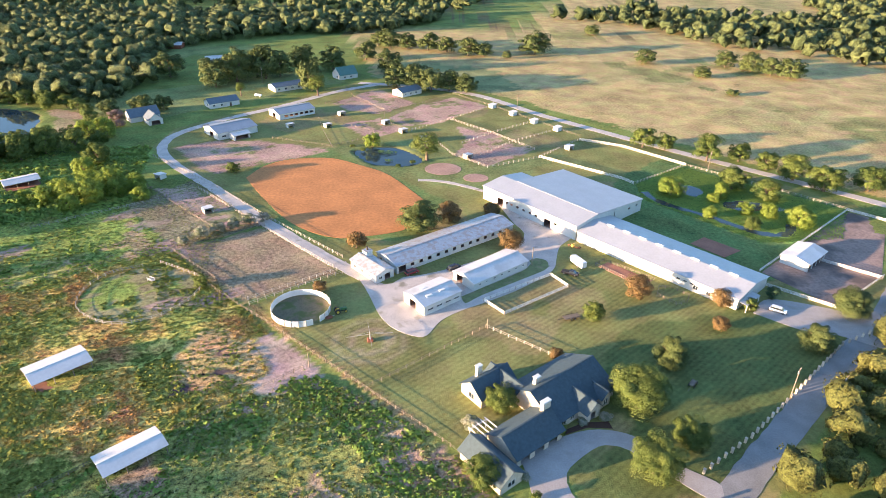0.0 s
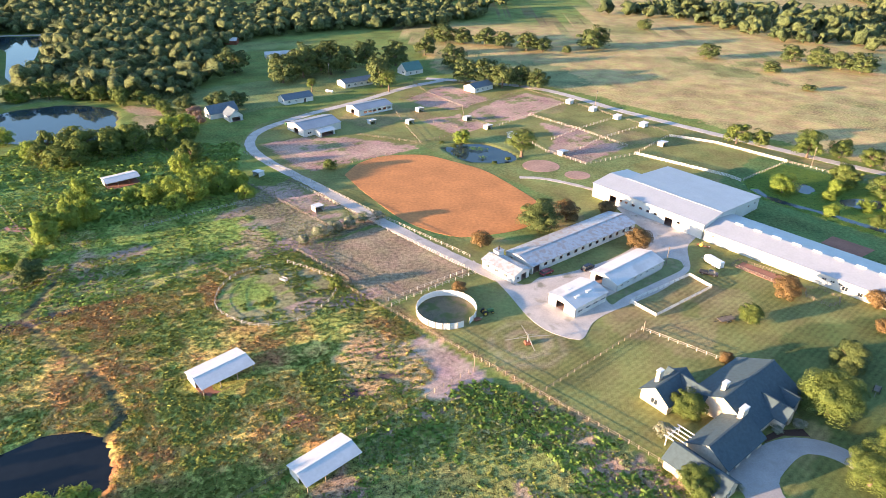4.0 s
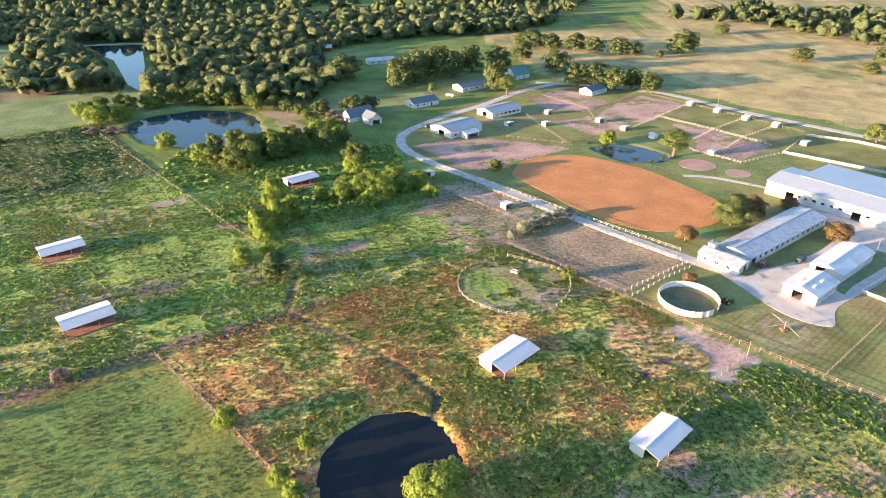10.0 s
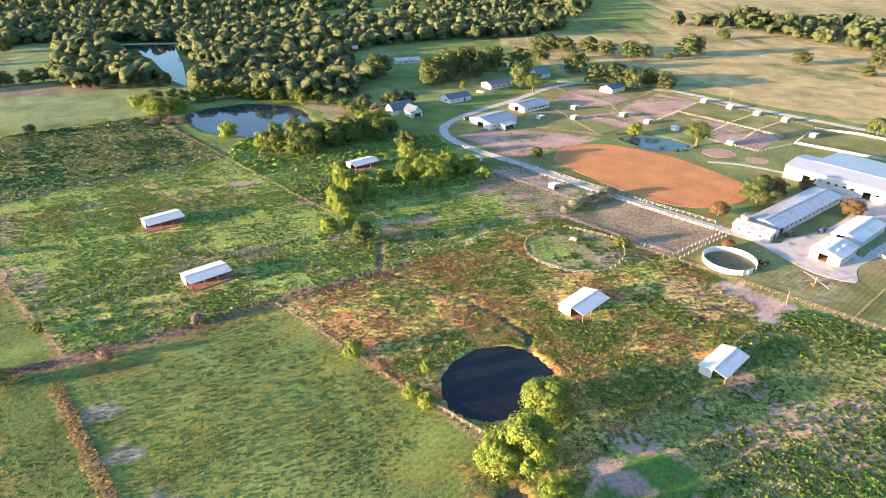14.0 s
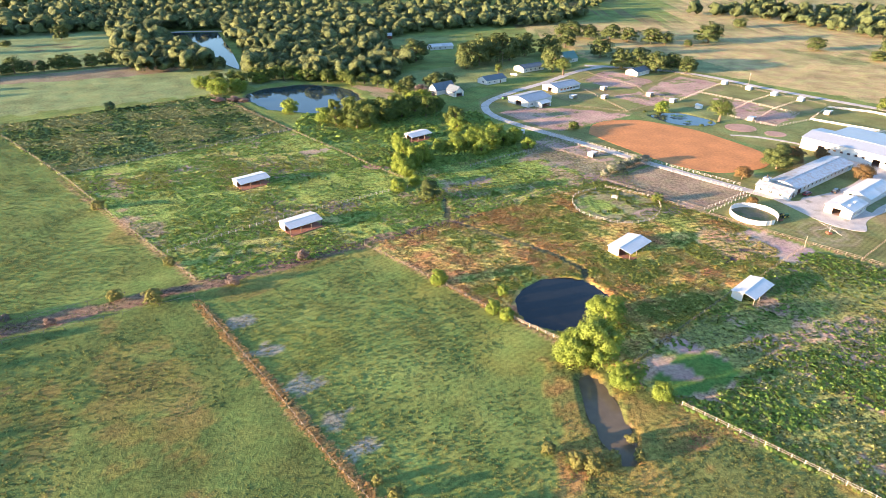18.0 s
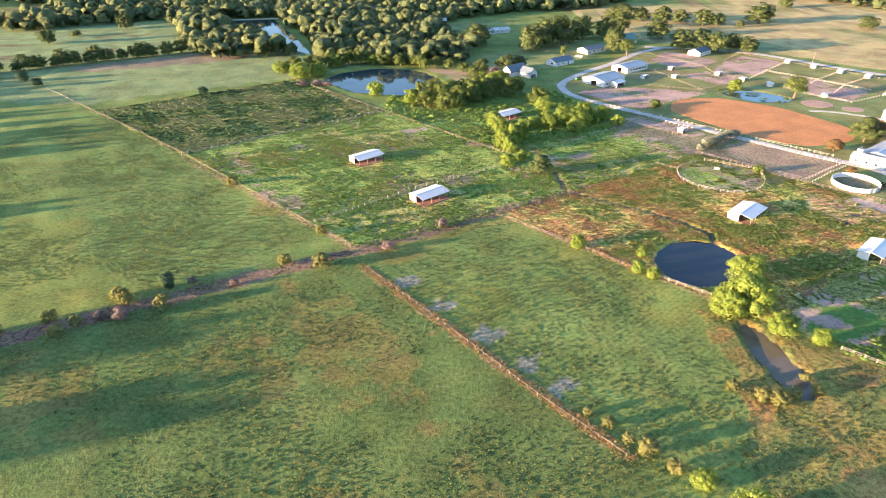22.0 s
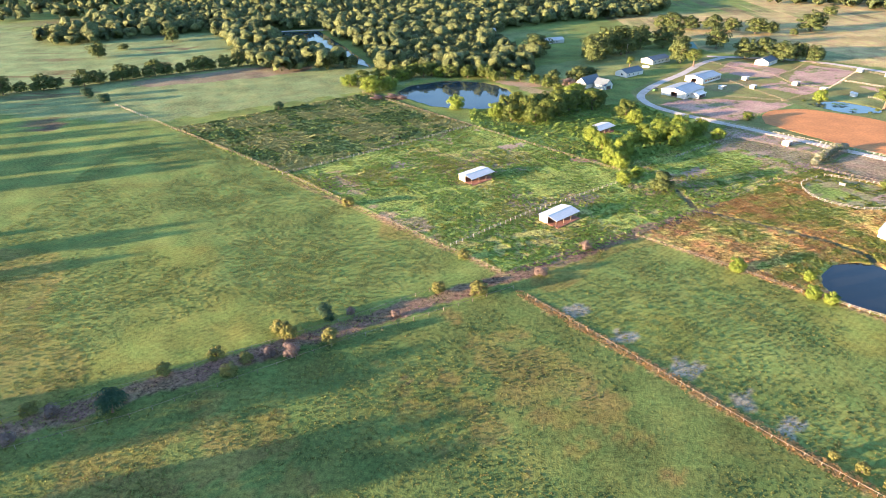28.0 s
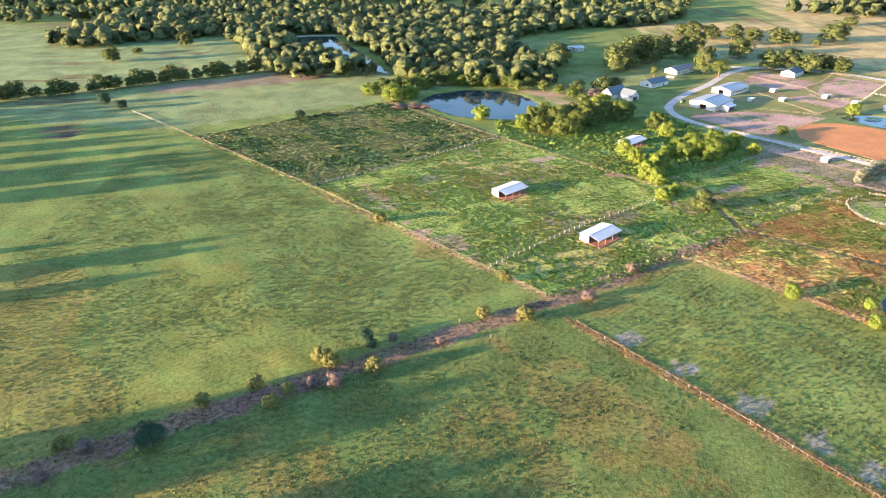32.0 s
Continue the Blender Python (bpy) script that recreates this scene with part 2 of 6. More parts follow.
LEAF = leafy("oak_leaves", (0.058, 0.088, 0.030), (0.122, 0.152, 0.048), 0.12)
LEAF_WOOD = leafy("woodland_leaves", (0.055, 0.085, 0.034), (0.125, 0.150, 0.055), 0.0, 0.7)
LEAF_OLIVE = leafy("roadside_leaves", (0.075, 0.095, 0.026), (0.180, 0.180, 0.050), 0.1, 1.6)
LEAF_LIGHT = leafy("willow_leaves", (0.150, 0.228, 0.042), (0.300, 0.375, 0.072), 0.38)
LEAF_MID = leafy("elm_leaves", (0.074, 0.116, 0.030), (0.172, 0.215, 0.052), 0.28)
LEAF_RUST = leafy("rusty_leaves", (0.110, 0.080, 0.038), (0.270, 0.170, 0.070))
LEAF_PINK = leafy("dusty_pink_leaves", (0.160, 0.115, 0.110), (0.290, 0.215, 0.180))
LEAF_DARK = leafy("cedar_leaves", (0.029, 0.072, 0.042), (0.064, 0.120, 0.063))
WEED = leafy("weeds", (0.150, 0.265, 0.050), (0.300, 0.400, 0.085), 0.2)
MEADOW = leafy("meadow_grass", (0.165, 0.205, 0.050), (0.260, 0.265, 0.070), 0.1)
MEADOW_YELLOW = leafy("yellowish_grass", (0.235, 0.215, 0.055), (0.320, 0.265, 0.075), 0.1)
LEAF_SCRUB = leafy("olive_scrub_leaves", (0.125, 0.140, 0.042), (0.270, 0.255, 0.080), 0.2)
WEED_OLIVE = leafy("olive_weeds", (0.190, 0.225, 0.045), (0.330, 0.340, 0.075), 0.15)
MEADOW_DRY = leafy("yellowed_grass", (0.310, 0.245, 0.058), (0.450, 0.335, 0.095), 0.1)
WEED_DARK = leafy("scrub_leaves", (0.060, 0.120, 0.040), (0.170, 0.240, 0.075), 0.05)
LEAF_BLOSSOM = leafy("blossom_shrub_leaves", (0.10, 0.15, 0.06), (0.42, 0.40, 0.32), 0.2)
WEED_DRY = leafy("dry_weeds", (0.400, 0.195, 0.070), (0.520, 0.350, 0.130), 0.15)
WEED_PALE = leafy("pale_weeds", (0.215, 0.255, 0.095), (0.400, 0.390, 0.165), 0.15)


def water(name, colour, rough=0.03):
    m = mat(name, colour, rough, scale=0.05, vary=0.15)
    n, ln = m.node_tree.nodes, m.node_tree.links
    n["Principled BSDF"].inputs["IOR"].default_value = 1.33
    tc, ns, bp = n.new("ShaderNodeTexCoord"), n.new("ShaderNodeTexNoise"), n.new("ShaderNodeBump")
    ns.inputs["Scale"].default_value, ns.inputs["Detail"].default_value = 0.8, 3
    ln.new(tc.outputs["Object"], ns.inputs["Vector"])
    bp.inputs["Strength"].default_value, bp.inputs["Distance"].default_value = 0.25, 0.02
    ln.new(ns.outputs["Fac"], bp.inputs["Height"])
    ln.new(bp.outputs[0], n["Principled BSDF"].inputs["Normal"])
    return m


MUD = water("muddy_water", (0.13, 0.10, 0.065), 0.12)
POND = water("pond_water", (0.012, 0.014, 0.016))
LAKE = water("lake_water", (0.025, 0.045, 0.055))

# ---- shapes ----
class Shape:
    """Collects corners and faces of one mesh."""
    def __init__(self):
        self.v, self.f = [], []

    def add(self, vs, fs):
        k = len(self.v)
        self.v += [tuple(p) for p in vs]
        self.f += [tuple(i + k for i in q) for q in fs]
        return self

    def box(self, x0, x1, y0, y1, z0, z1):
        return self.add([(x0, y0, z0), (x1, y0, z0), (x1, y1, z0), (x0, y1, z0), (x0, y0, z1), (x1, y0, z1), (x1, y1, z1), (x0, y1, z1)],
                        [(0, 3, 2, 1), (4, 5, 6, 7), (0, 1, 5, 4), (1, 2, 6, 5), (2, 3, 7, 6), (3, 0, 4, 7)])

    def bevel(self, x0, x1, y0, y1, z0, z1, b):
        """A box whose upper edges are chamfered."""
        return self.add([(x0, y0, z0), (x1, y0, z0), (x1, y1, z0), (x0, y1, z0), (x0, y0, z1 - b), (x1, y0, z1 - b), (x1, y1, z1 - b), (x0, y1, z1 - b),
                         (x0 + b, y0 + b, z1), (x1 - b, y0 + b, z1), (x1 - b, y1 - b, z1), (x0 + b, y1 - b, z1)],
                        [(0, 3, 2, 1), (8, 9, 10, 11), (0, 1, 5, 4), (1, 2, 6, 5), (2, 3, 7, 6), (3, 0, 4, 7), (4, 5, 9, 8), (5, 6, 10, 9), (6, 7, 11, 10), (7, 4, 8, 11)])

    def prism(self, outline, z0, z1):
        n = len(outline)
        vs = [(x, y, z0) for x, y in outline] + [(x, y, z1) for x, y in outline]
        return self.add(vs, [tuple(range(n - 1, -1, -1)), tuple(range(n, 2 * n))] + [(i, (i + 1) % n, n + (i + 1) % n, n + i) for i in range(n)])

    def across(self, outline, y0, y1):
        """An outline in x and z, pulled along y."""
        n = len(outline)
        vs = [(x, y0, z) for x, z in outline] + [(x, y1, z) for x, z in outline]
        return self.add(vs, [tuple(range(n)), tuple(range(2 * n - 1, n - 1, -1))] + [((i + 1) % n, i, n + i, n + (i + 1) % n) for i in range(n)])

    def along(self, outline, x0, x1):
        """An outline in y and z, pulled along x."""
        n = len(outline)
        vs = [(x0, y, z) for y, z in outline] + [(x1, y, z) for y, z in outline]
        return self.add(vs, [tuple(range(n - 1, -1, -1)), tuple(range(n, 2 * n))] + [(i, (i + 1) % n, n + (i + 1) % n, n + i) for i in range(n)])

    def tube(self, p, q, r0, r1=None, n=7):
        p, q = Vector(p), Vector(q)
        r1 = r0 if r1 is None else r1
        w = (q - p).normalized()
        a = w.orthogonal().normalized()
        b = w.cross(a)
        ring = [(math.cos(2 * math.pi * i / n), math.sin(2 * math.pi * i / n)) for i in range(n)]
        vs = [p + (a * c + b * s) * r0 for c, s in ring] + [q + (a * c + b * s) * r1 for c, s in ring]
        return self.add(vs, [tuple(range(n - 1, -1, -1)), tuple(range(n, 2 * n))] + [(i, (i + 1) % n, n + (i + 1) % n, n + i) for i in range(n)])

    def beam(self, p, q, w, h):
        """A squared timber from p to q, w wide and h high."""
        p, q = Vector(p), Vector(q)
        d = (q - p).normalized()
        s = d.cross(Vector((0, 0, 1)))
        s = (s.normalized() if s.length > 1e-4 else Vector((1, 0, 0)))
        u = s.cross(d)
        c = [s * (-w / 2) - u * (h / 2), s * (w / 2) - u * (h / 2), s * (w / 2) + u * (h / 2), s * (-w / 2) + u * (h / 2)]
        return self.add([p + k for k in c] + [q + k for k in c], [(3, 2, 1, 0), (4, 5, 6, 7), (0, 1, 5, 4), (1, 2, 6, 5), (2, 3, 7, 6), (3, 0, 4, 7)])

    def weld(self):
        """Joins corners that meet, so that panels side by side become one piece."""
        seen, remap, vs = {}, [], []
        for p in self.v:
            key = tuple(round(c, 3) for c in p)
            if key not in seen:
                seen[key] = len(vs)
                vs.append(p)
            remap.append(seen[key])
        self.v, self.f = vs, [tuple(remap[i] for i in q) for q in self.f]
        return self

    def mesh(self, name, material):
        me = bpy.data.meshes.new(name)
        me.from_pydata(self.v, [], self.f)
        me.materials.append(material)
        return me


def part(name, shape, material, parent, label="", at=None):
    """Links a shape, or a ready mesh, as one part of a thing."""
    ob = new(name, shape.mesh(name, material) if isinstance(shape, Shape) else shape)
    ob.parent = parent
    if at is not None:
        ob.matrix_basis = at
    return tagged(ob, label)


def thing(name, label, category, m, group="", kind=""):
    ob = new(name)
    ob.empty_display_size = 0.5
    ob.matrix_basis = m
    return tagged(ob, label, category, group, kind)


def quads(name, corners, var, material, normals, hull=None):
    """A mesh of loose leaves from an array of (n, 4, 3) corners, with a 'var' for each leaf; the normals round the clumps off.
    hull: corners, triangles, var and normals of the mass inside them."""
    n = len(corners)
    co, vs, nr = corners.reshape(-1, 3), np.repeat(np.asarray(var, np.float32), 4), np.repeat(normals, 4, axis=0)
    index, start = np.arange(4 * n, dtype=np.int32), np.arange(0, 4 * n, 4, dtype=np.int32)
    if hull:
        hv, hf, hvar, hn = hull
        index = np.concatenate([index, hf.ravel().astype(np.int32) + 4 * n])
        start = np.concatenate([start, 4 * n + np.arange(0, 3 * len(hf), 3, dtype=np.int32)])
        co, vs, nr = np.concatenate([co, hv]), np.concatenate([vs, hvar.astype(np.float32)]), np.concatenate([nr, hn])
    me = bpy.data.meshes.new(name)
    me.vertices.add(len(co))
    me.vertices.foreach_set("co", np.ascontiguousarray(co, dtype=np.float32).ravel())
    me.loops.add(len(index))
    me.loops.foreach_set("vertex_index", index)
    me.polygons.add(len(start))
    me.polygons.foreach_set("loop_start", start)
    me.update(calc_edges=True)
    at = me.attributes.new("var", 'FLOAT', 'POINT')
    at.data.foreach_set("value", vs)
    me.materials.append(material)
    me.polygons.foreach_set("use_smooth", np.ones(len(start), bool))
    me.normals_split_custom_set_from_vertices(nr.astype(np.float32))
    return me


def unit(v):
    return v / (np.linalg.norm(v, axis=-1, keepdims=True) + 1e-9)


def leaves(rng, centres, normals, size, loose=0.55):
    """Leaf quads at the centres, facing about along the normals."""
    n = len(centres)
    nn = normals + rng.normal(0, loose, (n, 3))
    nn /= np.linalg.norm(nn, axis=1, keepdims=True) + 1e-9
    a = np.cross(nn, rng.normal(0, 1, (n, 3)))
    a /= np.linalg.norm(a, axis=1, keepdims=True) + 1e-9
    b = np.cross(nn, a)
    s = (size * rng.uniform(0.6, 1.3, n))[:, None]
    t = s * rng.uniform(0.5, 0.9, n)[:, None]
    fold = nn * s * 0.25
    return np.stack([centres - a * s - fold, centres - b * t + fold, centres + a * s - fold, centres + b * t + fold], 1)


def ball_template(n):
    """Corners and faces of a unit ball, as arrays."""
    bm = bmesh.new()
    bmesh.ops.create_icosphere(bm, subdivisions=n, radius=1.0)
    v = np.array([tuple(q.co) for q in bm.verts])
    f = np.array([[q.index for q in p.verts] for p in bm.faces])
    bm.free()
    return v, f


BALL, BALL_FACES = ball_template(2)


def crown(rng, width, height, low, lumps, per, size, droop=0.0, open_=0.0, loose=0.2, rough=False, deep=0.76, core=False):
    """Leaves of a crown made of uneven lumps round a middle; low is where it starts over the ground."""
    r, hz = width / 2, (height - low) / 2
    d = rng.normal(0, 1, (lumps, 3))
    d /= np.linalg.norm(d, axis=1, keepdims=True)
    d[:, 2] = np.where(d[:, 2] < -0.75, -d[:, 2], d[:, 2])
    reach = rng.uniform(0.45, 0.84, lumps)[:, None]
    mid = d * reach * np.array([r, r, hz]) + np.array([0, 0, low + hz])
    lr = rng.uniform(0.26, 0.46, lumps) * min(r, hz * 1.3)
    if rough:   # smaller lumps that stand out further
        mid = d * rng.uniform(0.42, 1.0, lumps)[:, None] * np.array([r, r, hz]) * 0.92 + np.array([0, 0, low + hz])
        lr = rng.uniform(0.15, 0.33, lumps) * min(r, hz * 1.3)
    skirt = max(6, lumps // 4)
    ang = rng.uniform(0, 2 * math.pi, skirt)
    rim = rng.uniform(0.45, 0.68, skirt) * r
    mid = np.concatenate([mid, np.stack([np.cos(ang) * rim, np.sin(ang) * rim, low + hz * rng.uniform(0.25, 0.5, skirt)], 1)])
    lr = np.concatenate([lr, rng.uniform(0.26, 0.36, skirt) * min(r, hz * 1.3)])
    lumps = len(mid)
    if open_:
        keep = rng.random(lumps) > open_
        mid, lr = mid[keep], lr[keep]
    k = len(mid)
    q = rng.normal(0, 1, (k, per, 3))
    q /= np.linalg.norm(q, axis=2, keepdims=True)
    q[..., 2] = np.where(q[..., 2] < -0.5, -q[..., 2], q[..., 2])
    rad = (lr[:, None] * rng.uniform(deep, 1.1, (k, per)))[..., None]
    c = mid[:, None] + q * rad * np.array([1, 1, 0.85])
    c[..., 2] -= droop * rng.random((k, per)) * height * 0.25
    c[..., 2] = np.maximum(c[..., 2], 0.15)
    var = np.repeat(rng.uniform(0, 0.75, k), per) + rng.uniform(-0.15, 0.25, k * per)
    out = (c - np.array([0, 0, low + hz * 0.7])) / np.array([r, r, hz])
    facing = unit(0.75 * q + 0.45 * out).reshape(-1, 3)
    blades = leaves(rng, c.reshape(-1, 3), facing, size, loose)
    shade = unit(facing + rng.normal(0, 0.24, facing.shape))
    if not core:
        return blades, var.clip(0, 1), shade
    # the closed mass of twigs inside the leaves: the hull of the lumps, seen from the middle
    m, d = (mid - np.array([0, 0, low + hz]))[None], BALL[:, None]
    along = (d * m).sum(-1)
    reach2 = (0.84 * lr[None]) ** 2 - ((m ** 2).sum(-1) - along ** 2)
    dist = np.where(reach2 > 0, along + np.sqrt(np.maximum(reach2, 0)), 0.35 * min(r, hz))
    best = dist.argmax(1)
    p = BALL * dist.max(1)[:, None]
    hull_n = unit(p - mid[best] + np.array([0, 0, low + hz]) + 0.15 * p)
    p[:, 2] = np.maximum(p[:, 2] + low + hz, 0.1)
    return blades, var.clip(0, 1), shade, p, hull_n, rng.uniform(0, 0.5) + 0.3 * (best % 3) / 3


def trunk_shape(rng, height, r, low, spread):
    s = Shape()
    top = (rng.uniform(-0.3, 0.3), rng.uniform(-0.3, 0.3), low + (height - low) * 0.35)
    s.tube((0, 0, -0.1), (0, 0, 0.3), r * 1.5, r * 1.05)
    s.tube((0, 0, 0.3), top, r * 1.05, r * 0.6)
    for i in range(6):
        a = 2 * math.pi * (i + rng.uniform(-0.3, 0.3)) / 6
        f = rng.uniform(0.55, 1.0)
        p = (top[0] * f, top[1] * f, 0.3 + (top[2] - 0.3) * f)
        e = rng.uniform(0.5, 0.75) * spread
        q = (math.cos(a) * e * 0.55, math.sin(a) * e * 0.55, p[2] + (height - p[2]) * rng.uniform(0.25, 0.5))
        s.tube(p, q, r * 0.45, r * 0.25, 5)
        s.tube(q, (math.cos(a) * e, math.sin(a) * e, q[2] + (height - q[2]) * 0.4), r * 0.25, r * 0.08, 5)
    return s


TREES = {}


def tree_kind(key, seed, leaf, lumps=34, per=70, size=0.055, low=0.22, droop=0.0, open_=0.0, r=0.035, rough=False):
    """Crown and trunk meshes of a tree 1 m high and 1 m wide times ten, to be scaled."""
    rng = np.random.default_rng(seed)
    c, var, nrm = crown(rng, 10, 10, 10 * low, lumps, per, 10 * size, droop, open_, rough=rough)
    TREES[key] = (quads("crown", c, var, leaf, nrm), trunk_shape(rng, 10, 10 * r, 10 * low, 4.2).mesh("trunk", BARK))


def plant(key, x, y, width, height, label, name="tree", category="tree", group="", z=0.0, turn=None):
    """Plants one tree or bush with its trunk and crown."""
    crown_me, trunk_me = TREES[key]
    turn = (x * 37.7 + y * 17.3) % 360 if turn is None else turn
    ob = thing(name, label, category, pose(x, y, z, 0, 0, turn), group)
    ob.scale = (width / 10, width / 10, height / 10)
    part("trunk", trunk_me, BARK, ob)
    part("crown", crown_me, LEAF, ob)
    return ob

# ---- land ----
def wobble(x, y, s, k):
    """A cheap smooth noise in -1..1."""
    return (np.sin(x * s * 1.3 + y * s * 0.7 + k) + np.sin(x * s * 0.6 - y * s * 1.7 + 2.1 * k) + np.sin(x * s * 2.9 + y * s * 2.3 + 3.7 * k) * 0.6 + np.sin(x * s * 5.1 - y * s * 4.3 + k) * 0.35) / 2.95


def inside(x, y, outline, soft=0.0, s=0.25, k=1.0):
    """Which of the places lie in an outline whose edge is frayed by soft metres."""
    if soft:
        x, y = x + soft * wobble(x, y, s, k), y + soft * wobble(y, x, s, k + 5)
    hit = np.zeros(x.shape, bool)
    for (ax, ay), (bx, by) in zip(outline, outline[1:] + outline[:1]):
        if ay != by:
            hit ^= ((ay > y) != (by > y)) & (x < (bx - ax) * (y - ay) / (by - ay) + ax)
    return hit


def blob(x, y, cx, cy, rx, ry, turn=0.0, fray=0.25, k=1.0):
    c, s = math.cos(radians(turn)), math.sin(radians(turn))
    u, v = (x - cx) * c + (y - cy) * s, -(x - cx) * s + (y - cy) * c
    return (u / rx) ** 2 + (v / ry) ** 2 < 1 + fray * 2 * wobble(x, y, 3.0 / max(rx, ry), k)


C_PASTURE, C_LUSH, C_WEEDY, C_DRY, C_TAN, C_MOWN, C_DIRT, C_LAWN = (
    (0.158, 0.203, 0.055), (0.205, 0.260, 0.062), (0.290, 0.270, 0.085), (0.480, 0.250, 0.085), (0.42, 0.322, 0.142), (0.205, 0.205, 0.072),
    (0.40, 0.265, 0.205), (0.115, 0.175, 0.060))
WEST = [(-415, 257), (-336, 189), (-241, 99), (-192, 128), (-150, 157), (-95, 194), (-128, 231), (-190, 197), (-250, 260), (-313, 332)]
SCRUB = [(-415, 257), (-336, 189), (-250, 260), (-313, 332)]
POND_FIELD = [(-192, 128), (-152, 90), (-128, 70), (-118, 58), (-36, 131), (-60, 159), (-95, 194), (-150, 157)]
EAST_FIELD = [(-118, 58), (-82, 27), (-20, -30), (60, 40), (-3, 109), (-36, 131)]
RANCH = [(-3, 109), (60, 80), (140, 165), (175, 240), (30, 400), (-60, 440), (-146, 330), (-146, 300), (-60, 205), (-33, 183), (-60, 159)]
GOLD = [(-50, 450), (25, 418), (185, 255), (420, 180), (1500, 500), (1500, 1500), (300, 1300), (150, 900), (60, 640), (-100, 640)]

LOTS = [[(-134, 300), (-118, 312), (-98, 312), (-62, 303), (-58, 298), (-80, 283), (-104, 266), (-112, 272)], [(-70, 384), (-46, 423), (-20, 387), (-37, 364), (-57, 370)],
        [(-15, 385), (5, 402), (25, 384), (-1, 350), (-24, 340), (-33, 356)], [(6, 341), (18, 343), (45, 306), (20.5, 281.5), (4, 297), (12, 318)], [(-126, 250), (-104, 250), (-69, 216), (-84, 211)], [(-58, 342), (-38, 356), (-20, 335), (-40, 320)]]
TAN_WEEDS = [(-72, 134), (-69, 149), (-57, 147), (-46, 139), (-45, 129), (-51, 122), (-64, 122)]   # dry cropped weeds near the gate
GATE_DIRT = [(-54, 143), (-48, 147), (-35, 134), (-31, 130), (-31, 124), (-44, 121), (-49, 122), (-45, 131)]
DITCH = [(-165, 170), (-163, 150), (-150, 141), (-138, 133), (-126, 124), (-117, 113), (-118, 106)]


def land_colours(x, y):
    """The land's colour, laid darker on some shaded stretches, and how rank its growth is, at each place."""
    tint = np.empty((*x.shape, 3))
    rank = np.full(x.shape, 0.25)
    def lay(mask, colour, growth=None):
        tint[mask] = colour
        if growth is not None:
            rank[mask] = growth
    tint[:] = C_PASTURE
    lay((wobble(x, y, 0.02, 3) > 0.1) & (y < 120) & (x < -120), (0.172, 0.200, 0.050))
    lay((wobble(x, y, 0.013, 9) > 0.35) & (y < 200) & (x < -150), (0.200, 0.190, 0.052))
    # lower meadow south of the lane, coloured darker for the broad shade over it
    lay(inside(x, y, [(-420, -60), (-372, 20), (-290, 66), (-240, 93), (-190, 36), (-150, -20), (-150, -60)], 2.0), (0.115, 0.150, 0.042), 0.4)
    lay(inside(x, y, [(-420, -60), (-372, 20), (-290, 66), (-240, 93), (-190, 36), (-150, -20), (-150, -60)], 2.0) & (wobble(x, y, 0.05, 3) + 0.5 * wobble(x, y, 0.3, 5) > 0.35), (0.170, 0.155, 0.045), 0.45)
    lay(inside(x, y, [(-600, 300), (-434, 268), (-325, 331), (-270, 375), (-330, 420), (-430, 420), (-570, 330)], 6), (0.205, 0.245, 0.100), 0.3)
    lay(blob(x, y, -420, 385, 60, 16, 25), (0.23, 0.185, 0.115), 0.3)
    lay(inside(x, y, [(-800, 400), (-560, 345), (-430, 430), (-480, 560), (-620, 560), (-900, 700)], 8), (0.205, 0.255, 0.105), 0.3)
    lay(inside(x, y, WEST, 1.0), C_WEEDY, 1.0)
    lay(inside(x, y, WEST, 1.0) & (wobble(x, y, 0.05, 2) > -0.1), C_LUSH, 1.0)
    lay(inside(x, y, WEST, 1.0) & (wobble(x, y, 0.07, 8) + 0.5 * wobble(x, y, 0.4, 3) > 0.5), (0.33, 0.245, 0.135), 0.8)
    lay(inside(x, y, SCRUB, 1.0), (0.170, 0.220, 0.075), 1.0)
    lay(inside(x, y, SCRUB, 1.0) & (wobble(x, y, 0.09, 2) > 0.6), (0.20, 0.135, 0.125), 0.8)
    lay(inside(x, y, [(-190, 197), (-128, 231), (-146, 300), (-250, 300), (-250, 260)], 3), (0.165, 0.235, 0.060), 0.9)
    lay(inside(x, y, POND_FIELD, 1.0), (0.500, 0.355, 0.100), 0.9)
    rust = wobble(x, y, 0.11, 4) + 0.7 * wobble(x, y, 0.42, 9) - 0.006 * (x + 140)
    lay(inside(x, y, POND_FIELD, 1.0) & (rust > 0.3), C_DRY, 0.9)
    lay(inside(x, y, POND_FIELD, 1.0) & (rust < -0.3), (0.300, 0.300, 0.070), 1.0)
    lay(inside(x, y, TAN_WEEDS, 3.0, 0.4), (0.49, 0.315, 0.135), 0.9)
    for px, py, pr in ((-59.2, 136.4, 2.4), (-56, 129, 3.2), (-65.4, 122.5, 3.0)):
        lay(blob(x, y, px, py, pr, pr * 0.55, 20, 0.6, px), (0.115, 0.075, 0.075), 0.3)
    lay(inside(x, y, EAST_FIELD, 1.0), (0.245, 0.240, 0.070), 1.0)
    lay(inside(x, y, EAST_FIELD, 1.0) & (wobble(x, y, 0.07, 3) + 0.9 * wobble(x, y, 0.25, 6) > 0.25), (0.42, 0.275, 0.175), 0.7)
    lay(inside(x, y, GATE_DIRT, 1.5, 0.5), (0.47, 0.33, 0.265), 0.2)
    lay(blob(x, y, -47.3, 116.1, 3.0, 2.2, 0, 0.4, 2), (0.45, 0.28, 0.20), 0.2)
